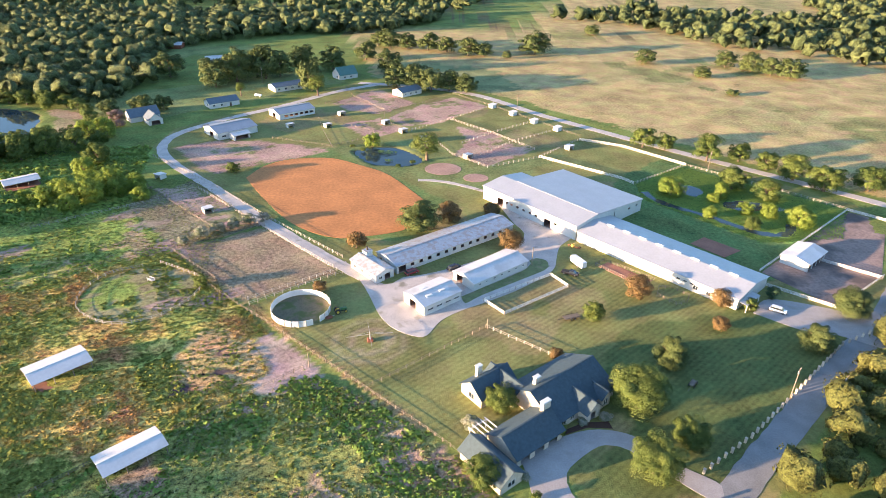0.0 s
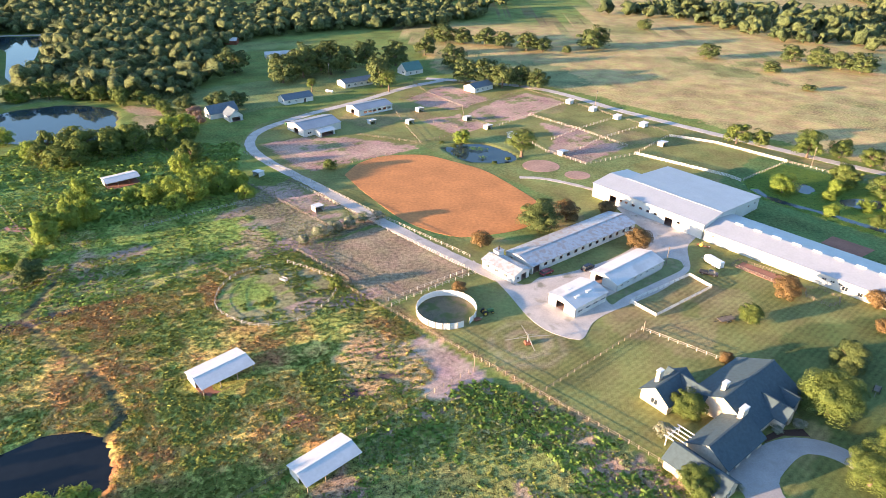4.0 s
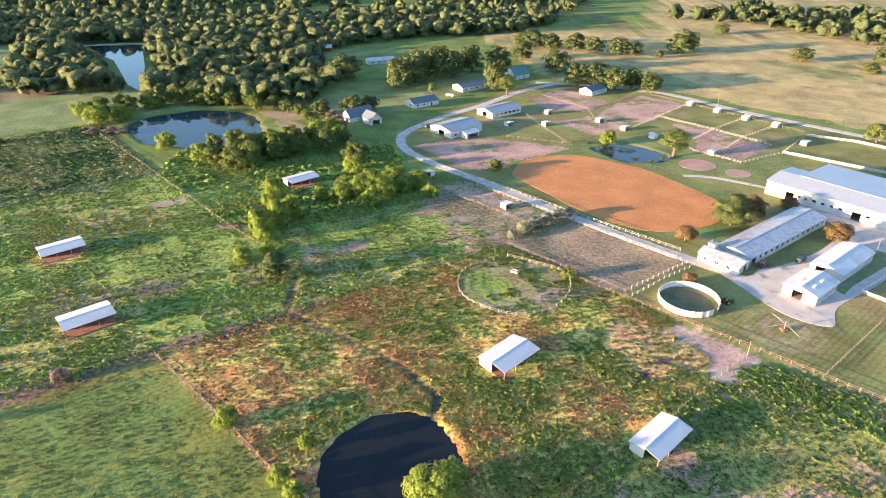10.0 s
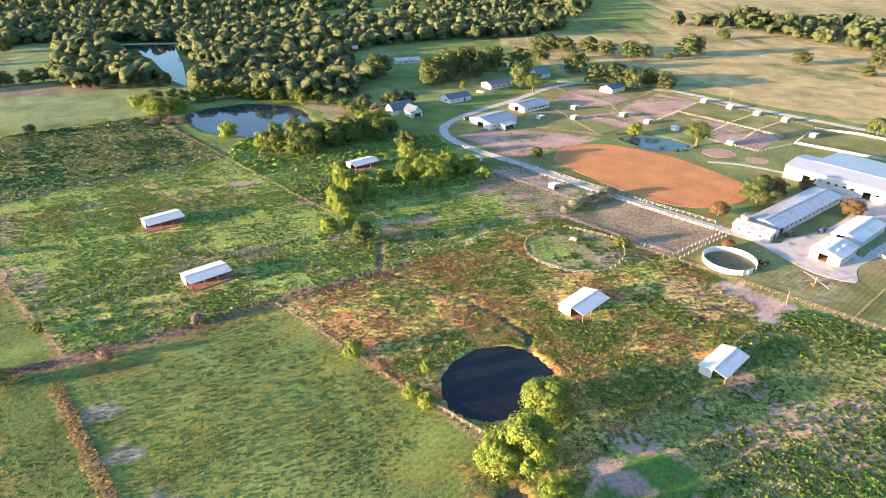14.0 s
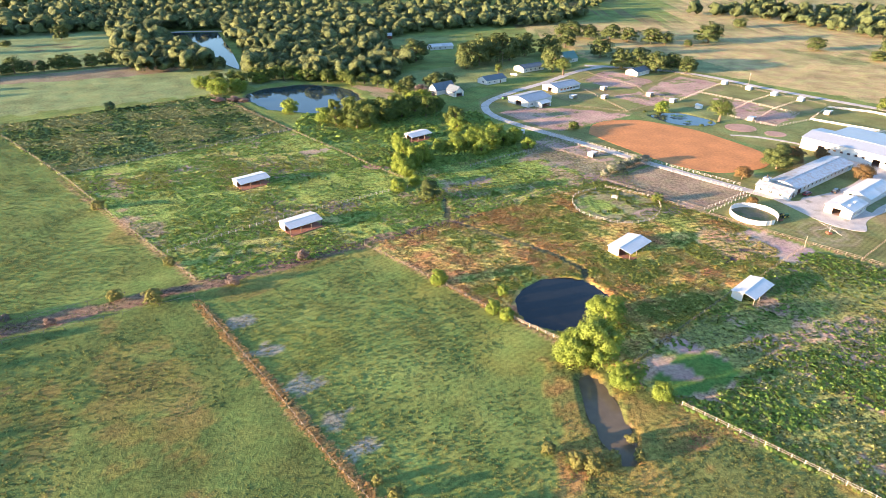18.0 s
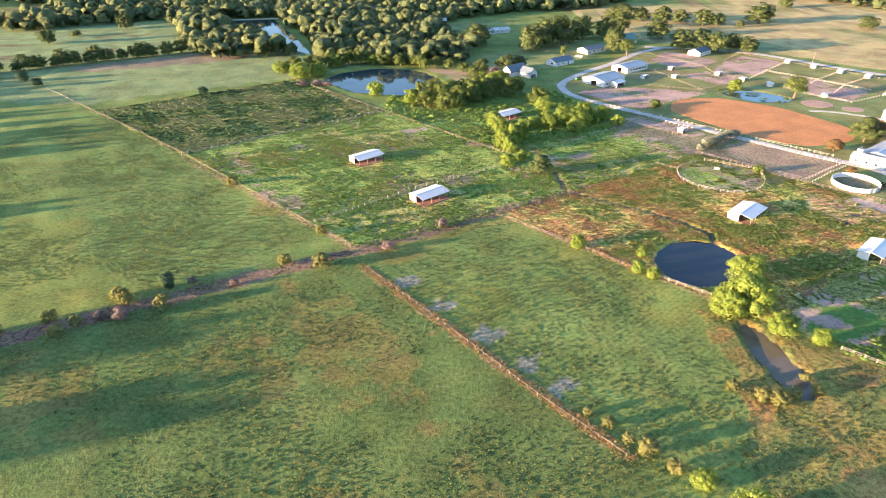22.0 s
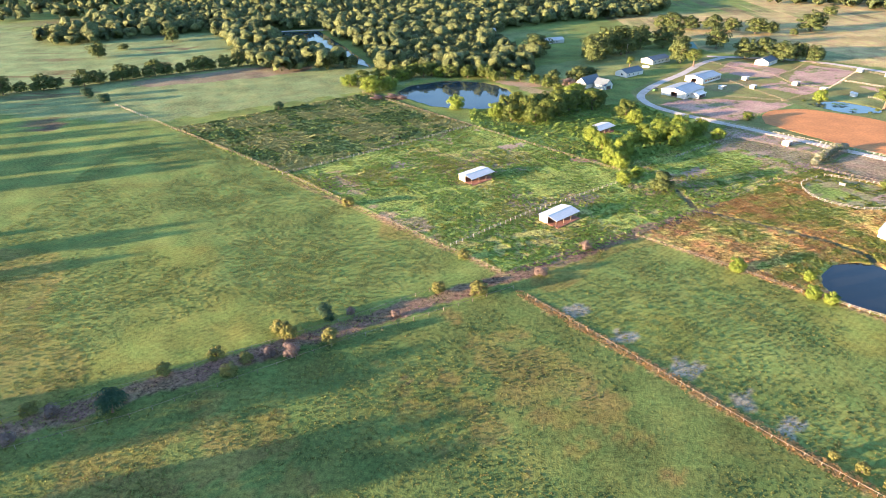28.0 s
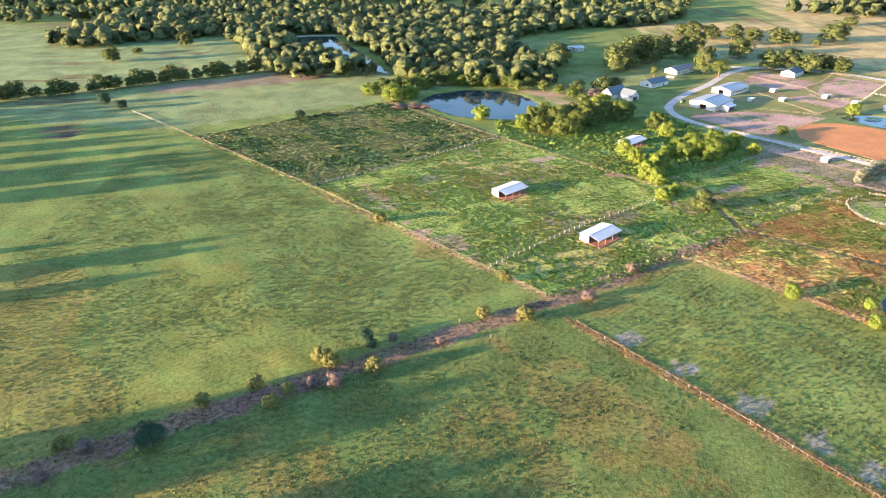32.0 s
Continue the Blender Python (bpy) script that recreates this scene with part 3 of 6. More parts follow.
    lay(blob(x, y, -98, 60, 12, 7, 30), (0.09, 0.18, 0.04), 0.3)
    lay(inside(x, y, RANCH, 0.8), C_MOWN, 0.1)
    lay(inside(x, y, RANCH, 0.8) & (wobble(x, y, 0.05, 7) > 0.35), (0.255, 0.215, 0.095), 0.15)
    lay(inside(x, y, [(-95, 195), (-67, 213), (-34, 182), (-61, 162)], 0.5), (0.275, 0.205, 0.13), 0.5)
    lay(inside(x, y, [(-128, 231), (-95, 195), (-67, 216), (-110, 258)], 1.0), (0.23, 0.195, 0.115), 0.8)
    lay(inside(x, y, [(-95, 290), (-60, 205), (-12, 205), (0, 240), (-30, 275), (-60, 303)], 1.0), (0.145, 0.20, 0.065), 0.25)
    lay(inside(x, y, [(-60, 303), (-30, 270), (20, 250), (60, 300), (20, 290), (-20, 320)], 2.0), (0.17, 0.20, 0.075), 0.3)
    lay(inside(x, y, [(80, 270), (55, 225), (105, 180), (150, 190), (168, 240), (110, 300)], 1.5), C_LAWN, 0.35)
    lay(inside(x, y, [(85, 262), (84, 246), (118, 208), (150, 212), (165, 238), (112, 285)], 1.5), (0.150, 0.245, 0.060), 1.0)
    lay(inside(x, y, GOLD, 5), C_TAN, 0.3)
    lay(inside(x, y, GOLD, 5) & (wobble(x, y, 0.03, 5) > 0.3), (0.36, 0.30, 0.13), 0.5)
    lay(inside(x, y, GOLD, 5) & (wobble(x, y, 0.021, 2) + 0.4 * wobble(x, y, 0.12, 7) > 0.55), (0.235, 0.225, 0.085), 0.6)
    lay(inside(x, y, [(-50, 450), (25, 418), (48, 425), (40, 480), (-50, 520)], 8), (0.21, 0.225, 0.10), 0.4)
    lay(inside(x, y, [(-160, 350), (-70, 437), (-110, 470), (-200, 400), (-250, 470), (-200, 520), (-130, 560), (-330, 560), (-260, 400), (-190, 330)], 4), (0.200, 0.230, 0.085), 0.35)
    # the green lawn between house, road and barns, tinted darker for tree shade
    lay(inside(x, y, [(22, 88), (58, 92), (96, 128), (128, 152), (100, 164), (78, 160), (52, 150), (36, 124), (48, 112)], 3.0, 0.15), (0.118, 0.142, 0.048), 0.15)
    # trodden paddocks, with grass left in places
    for i, o in enumerate(LOTS):
        m = inside(x, y, o, 1.5, 0.2, i)
        lay(m, (0.215, 0.205, 0.095), 0.5)
        lay(m & (wobble(x, y, 0.12, i + 2) + 0.6 * wobble(x, y, 0.5, i) > -0.42), C_DIRT, 0.3)
    lay(blob(x, y, -96, 196, 9, 4, -40), C_DIRT, 0.3)
    lay(blob(x, y, -70, 165, 8, 3.5, 40), C_DIRT, 0.3)
    lay(blob(x, y, -98, 72, 6, 3, -20), C_DIRT, 0.2)
    lay(blob(x, y, -103, 61, 7, 3.2, -35), C_DIRT, 0.2)
    lay(blob(x, y, -196, 207, 8, 4, 10), (0.40, 0.22, 0.15), 0.2)
    for cx, cy in ((-112, 214), (-124, 222), (-150, 190), (-205, 160), (-230, 225), (-285, 200)):
        lay(blob(x, y, cx, cy, 7, 3.5, 30, 0.5, cx), (0.30, 0.225, 0.16), 0.3)
    lay(blob(x, y, -216, 352, 18, 6, -25), (0.33, 0.24, 0.15), 0.3)
    lay(blob(x, y, -205, 330, 16, 6, -50), (0.30, 0.25, 0.13), 0.4)
    lay(blob(x, y, -300, 318, 14, 6, 10), (0.20, 0.12, 0.10), 0.8)
    ov = blob(x, y, -94.5, 166, 17.5, 16.5, 0, 0.0)
    lay(ov, (0.255, 0.225, 0.110), 0.5)
    lay(ov & (wobble(x, y, 0.13, 4) + 0.5 * wobble(x, y, 0.6, 2) > 0.15), (0.19, 0.25, 0.06), 0.8)
    lay(ov & (blob(x, y, -84, 160, 6, 3, 30, 0.4, 3)), C_DIRT, 0.3)
    # rings worn by the horse walker
    r = np.hypot(x + 20.2, y - 143.8)
    lay(r < 11.5, (0.215, 0.20, 0.08), 0.2)
    lay((r > 4.5) & (r < 6.6), (0.30, 0.24, 0.14), 0.2)
    lay((r > 9.0) & (r < 10.4), (0.27, 0.235, 0.12), 0.2)
    # wet ditch through the pond field
    for (ax, ay), (bx, by) in zip(DITCH, DITCH[1:]):
        u = np.clip(((x - ax) * (bx - ax) + (y - ay) * (by - ay)) / ((bx - ax) ** 2 + (by - ay) ** 2), 0, 1)
        lay(np.hypot(x - ax - u * (bx - ax), y - ay - u * (by - ay)) < 1.3, (0.075, 0.075, 0.04), 0.6)
    # the lane between the west fields
    lay(inside(x, y, [(-370, 20), (-290, 66), (-240, 95), (-192, 126), (-150, 153), (-149, 158), (-195, 132), (-243, 101), (-293, 72), (-374, 26)], 1.2), (0.19, 0.125, 0.080), 0.8)
    # golden rank grass round the ditch, its colour lowered for long tree shadows
    south = inside(x, y, [(-140, 66), (-118, 58), (-82, 27), (-20, -30), (-60, -60), (-150, -50), (-152, -8), (-138, 22), (-134, 44)], 3.0, 0.12)
    lay(south, (0.250, 0.190, 0.055), 0.6)
    lay(south & (wobble(x, y, 0.09, 5) + 0.5 * wobble(x, y, 0.4, 2) > 0.1), (0.135, 0.150, 0.045), 0.6)
    lay(south & (wobble(x, y, 0.12, 8) + 0.5 * wobble(x, y, 0.5, 6) > 0.6), (0.330, 0.195, 0.065), 0.6)
    # bare spots by the south fence
    for bx, by, br in ((-222, 79, 4), (-211, 66, 4.5), (-198, 52, 5), (-188, 40, 4), (-181, 31, 4)):
        lay(blob(x, y, bx, by, br, br * 0.7, 40, 0.5, bx), (0.30, 0.265, 0.19), 0.3)
    for fx0, fy0, fx1, fy1, fw in ((-236, 86, -172, 12, 1.2), (-241, 99, -336, 186, 1.0), (-192, 128, -130, 71, 1.0), (-3, 109, -95, 194, 0.9)):
        d = np.abs((x - fx0) * (fy1 - fy0) - (y - fy0) * (fx1 - fx0)) / math.hypot(fx1 - fx0, fy1 - fy0)
        a = ((x - fx0) * (fx1 - fx0) + (y - fy0) * (fy1 - fy0)) / ((fx1 - fx0) ** 2 + (fy1 - fy0) ** 2)
        lay((d < fw * (1 + 0.5 * wobble(x, y, 0.3, 1))) & (a > 0) & (a < 1), (0.28, 0.20, 0.095), 0.9)
    return tint, rank


def spaced(lo, hi, step, far):
    core = np.arange(lo, hi + step, step)
    out, gap = [], step
    p = 0.0
    while p < far:
        gap *= 1.25
        p += gap
        out.append(p)
    out = np.array(out)
    return np.concatenate([(lo - out)[::-1], core, core[-1] + out])


LANES = [[(-26, 178), (-45, 195), (-71, 220.5), (-100, 251), (-128, 279), (-141, 300), (-141, 322), (-123, 350), (-98, 378), (-72, 412), (-44, 436)],
         [(-60, 437), (-20, 428), (20, 409), (60, 363), (120, 304), (180, 249), (300, 130)],
         [(150, 178), (132, 158), (112, 140), (86, 116), (60, 91), (20, 52), (-30, 0)]]
PONDS = {  # centre, half sizes, turn, fray, level
    "horse_pond": (-126.6, 92.6, 15.0, 13.8, 42, 0.10),
    "ditch": (-124.0, 43.0, 4.0, 15.5, 8, 0.10),
    "lake": (-256.0, 328.0, 39.0, 30.0, 145, 0.12),
    "arena_pond": (-28.0, 293.0, 11.0, 17.0, 55, 0.20),
}


def ground_height(x, y):
    z = 0.25 * wobble(x, y, 0.05, 2) + 0.06 * wobble(x, y, 0.35, 4)
    z = np.where((np.abs(x) > 480) | (y > 620), z * 2, z)
    for cx, cy, rx, ry, turn, fray in PONDS.values():
        c, s = math.cos(radians(turn)), math.sin(radians(turn))
        u, v = (x - cx) * c + (y - cy) * s, -(x - cx) * s + (y - cy) * c
        d = np.sqrt((u / rx) ** 2 + (v / ry) ** 2) - fray * wobble(x, y, 3.0 / max(rx, ry), 1)
        z = z - 1.6 * np.clip((1.06 - d) / 0.16, 0, 1)
    return z


def make_land():
    xs, ys = spaced(-470, 200, 1.6, 2600), spaced(5, 460, 1.6, 2600)
    gx, gy = np.meshgrid(xs, ys)
    tint, rank = land_colours(gx, gy)
    z = ground_height(gx, gy)
    flat = inside(gx, gy, RANCH) | inside(gx, gy, [(-3, 109), (10, 80), (-60, 0), (20, -20), (190, 170), (160, 210), (60, 85)])
    for line in LANES:
        for (ax, ay), (bx, by) in zip(line, line[1:]):
            u = np.clip(((gx - ax) * (bx - ax) + (gy - ay) * (by - ay)) / ((bx - ax) ** 2 + (by - ay) ** 2), 0, 1)
            flat |= np.hypot(gx - ax - u * (bx - ax), gy - ay - u * (by - ay)) < 6
    flat &= z > -0.4
    z = np.where(flat, z * 0.1, z) - 0.02
    wet = z < -0.45
    tint[wet] = (0.11, 0.085, 0.055)
    shore = (z >= -0.45) & (z < -0.30)
    tint[shore] = (0.16, 0.13, 0.06)
    ny, nx = gx.shape
    me = bpy.data.meshes.new("ground")
    me.vertices.add(nx * ny)
    me.vertices.foreach_set("co", np.stack([gx, gy, z], -1).astype(np.float32).ravel())
    i = (np.arange(ny - 1)[:, None] * nx + np.arange(nx - 1)).ravel()
    f = np.stack([i, i + 1, i + nx + 1, i + nx], 1).astype(np.int32)
    me.loops.add(f.size)
    me.loops.foreach_set("vertex_index", f.ravel())
    me.polygons.add(len(f))
    me.polygons.foreach_set("loop_start", np.arange(0, f.size, 4, dtype=np.int32))
    me.polygons.foreach_set("use_smooth", np.ones(len(f), bool))
    me.update(calc_edges=True)
    a = me.attributes.new("tint", 'FLOAT_COLOR', 'POINT')
    a.data.foreach_set("color", np.concatenate([tint, np.ones((*gx.shape, 1))], -1).astype(np.float32).ravel())
    a = me.attributes.new("rank", 'FLOAT', 'POINT')
    a.data.foreach_set("value", rank.astype(np.float32).ravel())
    a = me.attributes.new("mown", 'FLOAT', 'POINT')
    cut = inside(gx, gy, [(-55, 158), (-3, 110), (50, 80), (132, 150), (100, 165), (50, 190), (0, 150)]).astype(np.float32)
    cut += inside(gx, gy, [(-236, 86), (-193, 126), (-128, 68), (-134, 30), (-168, 6)]) * 0.9 + inside(gx, gy, [(-372, 26), (-300, 72), (-243, 101), (-336, 188), (-415, 256), (-520, 330), (-560, 200)]) * 0.6
    a.data.foreach_set("value", cut.ravel())
    me.materials.append(LAND)
    return tagged(new("ground", me), "grassy ranch land with pastures, weeds and dry fields", "ground", kind="structure")


make_land()


def rounded(outline, step=2.0):
    """The outline with its corners rounded off."""
    return [tuple(p.xy) for p in smooth_line(outline + outline[:1], step)][:-1]


def ring(cx, cy, rx, ry, turn, fray, n=64, k=1.0):
    c, s = math.cos(radians(turn)), math.sin(radians(turn))
    out = []
    for i in range(n):
        a = 2 * math.pi * i / n
        r = 1 + fray * (0.5 * math.sin(2 * a + k) + 0.35 * math.sin(3 * a + 2 * k) + 0.15 * math.sin(7 * a + k))
        u, v = math.cos(a) * rx * r, math.sin(a) * ry * r
        out.append((cx + u * c - v * s, cy + u * s + v * c))
    return out


def sheet(name, outline, z, material, label, category, thick=0.3, kind="structure"):
    me = Shape().prism(outline, z - thick, z).mesh(name, material)
    return tagged(new(name, me), label, category, kind=kind)


for key, (cx, cy, rx, ry, turn, fray) in PONDS.items():
    sheet("water", ring(cx, cy, rx * 1.1, ry * 1.1, turn, 0.0), -0.42, {"horse_pond": POND, "ditch": MUD}.get(key, LAKE),
          {"horse_pond": "dark still water of a stock pond", "ditch": "muddy brown water in a narrow ditch", "lake": "still lake water mirroring the trees", "arena_pond": "blue pond water beside the sand arena"}[key], "water", 0.02)


def smooth_line(points, step=3.0):
    """A rounded line through a few points."""
    p = [Vector((*q, 0)) for q in points]
    p = [p[0] * 2 - p[1]] + p + [p[-1] * 2 - p[-2]]
    out = []
    for a, b, c, d in zip(p, p[1:], p[2:], p[3:]):
        n = max(2, int((c - b).length / step))
        for i in range(n):
            t = i / n
            out.append(0.5 * (2 * b + (c - a) * t + (2 * a - 5 * b + 4 * c - d) * t * t + (3 * b - 3 * c + d - a) * t ** 3))
    return out + [p[-2]]


def strip(name, points, width, z, material, label, category="road", fray=0.25, seed=3):
    rng = random.Random(seed)
    line = smooth_line(points)
    s = Shape()
    left, right = [], []
    for i, q in enumerate(line):
        d = (line[min(i + 1, len(line) - 1)] - line[max(i - 1, 0)]).normalized()
        side = Vector((-d.y, d.x, 0))
        left.append(q + side * (width / 2 + rng.uniform(-fray, fray)))
        right.append(q - side * (width / 2 + rng.uniform(-fray, fray)))
    n = len(line)
    vs = [(*p.xy, z) for p in left] + [(*p.xy, z) for p in right] + [(*p.xy, z - 0.25) for p in left] + [(*p.xy, z - 0.25) for p in right]
    fs = [(n + i, n + i + 1, i + 1, i) for i in range(n - 1)] + [(i, i + 1, 2 * n + i + 1, 2 * n + i) for i in range(n - 1)] + [(3 * n + i, 3 * n + i + 1, n + i + 1, n + i) for i in range(n - 1)]
    s.add(vs, fs)
    return tagged(new(name, s.mesh(name, material)), label, category, kind="structure")


strip("road", LANES[0], 5.0, 0.05, GRAVEL, "pale gravel farm lane")
strip("road", LANES[1], 5.5, 0.055, GRAVEL, "pale gravel road along the golden field")
strip("road", LANES[2], 7.0, 0.05, ASPHALT, "worn grey asphalt road beside the woods")

# ---- buildings ----
def wall_holed(s, length, height, holes, place, thick=0.18):
    """Panels of a wall round its holes (x0, x1, z0, z1). place turns (along, out, up) into x, y, z."""
    xs = sorted({0.0, length, *(h[0] for h in holes), *(h[1] for h in holes)})
    zs = sorted({0.0, height, *(h[2] for h in holes), *(h[3] for h in holes)})
    for a, b in zip(xs, xs[1:]):
        for c, d in zip(zs, zs[1:]):
            mx, mz = (a + b) / 2, (c + d) / 2
            if any(h[0] < mx < h[1] and h[2] < mz < h[3] for h in holes):
                continue
            vs = [place(u, o, w) for w in (c, d) for u, o in ((a, 0), (b, 0), (b, -thick), (a, -thick))]
            s.add(vs, [(0, 3, 2, 1), (4, 5, 6, 7), (0, 1, 5, 4), (1, 2, 6, 5), (2, 3, 7, 6), (3, 0, 4, 7)])
    return s


def slab(s, p, thick):
    """A tilted slab from its four upper corners."""
    lowered = [(x, y, z - thick) for x, y, z in p]
    return s.add([*p, *lowered], [(0, 1, 2, 3), (7, 6, 5, 4), (0, 4, 5, 1), (1, 5, 6, 2), (2, 6, 7, 3), (3, 7, 4, 0)])


def gable(name, label, category, x, y, turn, length, width, eave, ridge, wall=None, roof=None, front=(), back=(), left=(), right=(), over=0.35, group="", skylights=(), glazed=True, roof_label="", into=None, slab_=True, cap=True, lift=0.18):
    """A building with a ridge along its own x. (x, y): the corner where its x and y start. front: holes at y = 0; back: at y = width;
    left: at x = 0; right: at x = length."""
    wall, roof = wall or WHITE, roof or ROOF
    ob = into or thing(name, label, category, pose(x, y, 0, 0, 0, turn), group)
    put = pose(x, y, 0, 0, 0, turn) if into else None
    t = 0.18
    sides = (("front", front, length, lambda u, o, w: (u, -o, w)), ("back", back, length, lambda u, o, w: (u, width + o, w)),
             ("left", left, width, lambda u, o, w: (-o, u, w)), ("right", right, width, lambda u, o, w: (length + o, u, w)))
    for key, holes, run, place in sides:
        s = Shape()
        wall_holed(s, run, eave, list(holes), place)
        if key in ("left", "right"):
            x0 = 0 if key == "left" else length - t
            s.along([(0, eave), (width, eave), (width / 2, ridge - 0.05)], x0, x0 + t)
        w = part("wall", s.weld(), wall, ob, at=put)
        for a, b, c, d in holes:
            if c > 0.3 and glazed:
                g = Shape()
                vs = [place(u, o, v) for v in (c, d) for u, o in ((a, -0.08), (b, -0.08), (b, -0.12), (a, -0.12))]
                g.add(vs, [(0, 3, 2, 1), (4, 5, 6, 7), (0, 1, 5, 4), (1, 2, 6, 5), (2, 3, 7, 6), (3, 0, 4, 7)])
                part("window", g, GLASS, w, "dark window pane")
                fr = Shape()
                for p0, p1, q0, q1 in ((a - 0.08, b + 0.08, c - 0.1, c), (a - 0.08, b + 0.08, d, d + 0.08), (a - 0.08, a, c, d), (b, b + 0.08, c, d), ((a + b) / 2 - 0.03, (a + b) / 2 + 0.03, c, d)):
                    vs = [place(u, o, v) for v in (q0, q1) for u, o in ((p0, 0.05), (p1, 0.05), (p1, -0.1), (p0, -0.1))]
                    fr.add(vs, [(0, 3, 2, 1), (4, 5, 6, 7), (0, 1, 5, 4), (1, 2, 6, 5), (2, 3, 7, 6), (3, 0, 4, 7)])
                part("window_frame", fr, TRIM, w)
    rise = (ridge - eave) / (width / 2)
    for y0, y1 in ((-over, width / 2), (width + over, width / 2)):
        z0 = eave - over * rise + 0.12
        s = slab(Shape(), [(-over, y0, z0), (length + over, y0, z0), (length + over, y1, ridge + 0.12), (-over, y1, ridge + 0.12)][::(1 if y0 < y1 else -1)], 0.1)
        part("roof", s, roof, ob, roof_label, put)
    if cap:
        part("ridge_cap", Shape().across([(-over, ridge + 0.14), (length + over, ridge + 0.14), (length + over, ridge + 0.2), (-over, ridge + 0.2)], width / 2 - 0.22, width / 2 + 0.22), roof, ob, at=put)
    for u, v, ln, wd in skylights:
        z = eave + (ridge - eave) * (v / (width / 2) if v < width / 2 else (width - v) / (width / 2)) + 0.14
        part("skylight", Shape().bevel(u, u + ln, v - wd / 2, v + wd / 2, z - 0.3, z + lift, 0.08), TRIM, ob, "pale raised skylight panel", put)
    part("floor_slab", Shape().box(0.2, length - 0.2, 0.2, width - 0.2, -0.2, 0.07), DIRT if slab_ else CONCRETE, ob, at=put)
    return ob


def row(n, first, pitch, wide, low, high):
    return [(first + i * pitch, first + i * pitch + wide, low, high) for i in range(n)]


TH = 40.0   # bearing of the ranch's buildings
stable = gable("stable", "long white horse stable with weathered metal roof", "stable", -15.3, 180.4, 38.5, 52.5, 12.3, 3.1, 4.4, roof=OLDROOF,
               front=[(0.6, 3.6, 0, 2.6)] + row(13, 5.6, 3.62, 1.5, 1.25, 2.45), right=[(4.6, 7.8, 0, 2.7)], left=[(9.2, 10.4, 1.2, 2.2)], glazed=False)
annex = gable("annex", "white shop wing with weathered metal roof", "building", -31.2, 184.6, -47.0, 14.2, 7.2, 3.0, 4.1, roof=OLDROOF, front=row(3, 2.0, 4.0, 1.2, 1.1, 2.1), right=[(3.4, 5.8, 0, 2.3), (1.2, 2.4, 1.1, 2.0)])
small_barn = gable("small_barn", "small white metal barn with skylights", "barn", -5.4, 156.3, TH, 14.3, 10.3, 3.4, 4.7, left=[(4.2, 7.2, 0, 2.7)], front=row(4, 1.4, 3.4, 2.0, 1.3, 1.9),
                   skylights=[(3.0, 3.0, 2.2, 0.9), (8.0, 3.0, 2.2, 0.9), (4.0, 7.0, 1.8, 0.9)])
hay_barn = gable("hay_barn", "long white barn with low metal roof", "barn", 9.8, 170.6, TH, 24.2, 10.2, 2.8, 4.2, left=[(5.6, 8.4, 0, 2.7)], front=row(7, 2.0, 3.3, 0.9, 1.4, 2.0), roof=ROOF)
arena_barn = thing("covered_arena", "large white covered riding arena with low metal roofs", "arena", pose(16.1, 244.0, 0, 0, 0, -48.8))
gable("", "", "", 0, 0, 0, 49.0, 23.0, 5.8, 7.15, roof=GREYROOF, into=arena_barn, cap=False, glazed=False,
      front=[(8.5, 11.6, 0, 3.4), (33.6, 36.8, 0, 3.2)] + row(5, 15.6, 3.3, 1.3, 2.3, 3.2) + [(13.2, 14.3, 2.3, 3.2), (38.5, 39.8, 2.4, 3.2)], right=row(3, 4.5, 5.5, 1.2, 3.0, 3.8), left=[(9, 13, 0, 3.6)])
gable("", "", "", 8.0, 23.4, 0, 41.0, 18.0, 5.05, 5.35, roof=GREYROOF, into=arena_barn, cap=False, over=0.04, right=row(2, 9, 5, 1.2, 3.0, 3.8), glazed=False)
part("roof", slab(Shape(), [(7.8, 11.6, 7.36), (49.35, 11.6, 7.36), (49.35, 41.8, 5.25), (7.8, 41.8, 5.25)], 0.1), GREYROOF, arena_barn, "broad pale grey roof sloping gently to the back")
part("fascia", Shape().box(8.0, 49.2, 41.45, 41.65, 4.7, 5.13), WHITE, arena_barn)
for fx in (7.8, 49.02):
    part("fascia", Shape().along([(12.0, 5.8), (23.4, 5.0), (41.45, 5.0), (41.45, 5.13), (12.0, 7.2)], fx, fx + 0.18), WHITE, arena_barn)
wing = gable("show_barn", "very long low white barn with roof skylights", "barn", 48.6, 206.6, -47.0, 60.5, 20.5, 4.0, 5.5, roof=GREYROOF,
             front=row(3, 40, 2.4, 1.2, 2.2, 2.8) + [(46.0, 47.6, 1.0, 2.4), (50.5, 51.8, 1.0, 2.2)] + row(4, 1.5, 1.5, 0.9, 2.6, 3.0), right=[(2, 3, 0, 2.2), (4, 5, 0.9, 2.1), (7, 8, 0.9, 2.1)], skylights=[(6.0 + 6.6 * i, 10.25, 2.9, 0.8) for i in range(8)], cap=False, lift=0.4)
part("porch_roof", slab(Shape(), [(60.5, 0.5, 3.0), (63.2, 0.5, 2.7), (63.2, 9.5, 2.7), (60.5, 9.5, 3.0)], 0.1), GREYROOF, wing, "grey porch roof")
for i in range(4):
    part("porch_post", Shape().box(62.9, 63.1, 0.7 + i * 2.8, 0.9 + i * 2.8, 0, 2.7), TRIM, wing)
for i in range(3):
    part("side_window", Shape().box(54.5 + i * 1.6, 55.3 + i * 1.6, -0.06, 0.05, 0.3, 2.6), GLASS, wing, "tall dark window")
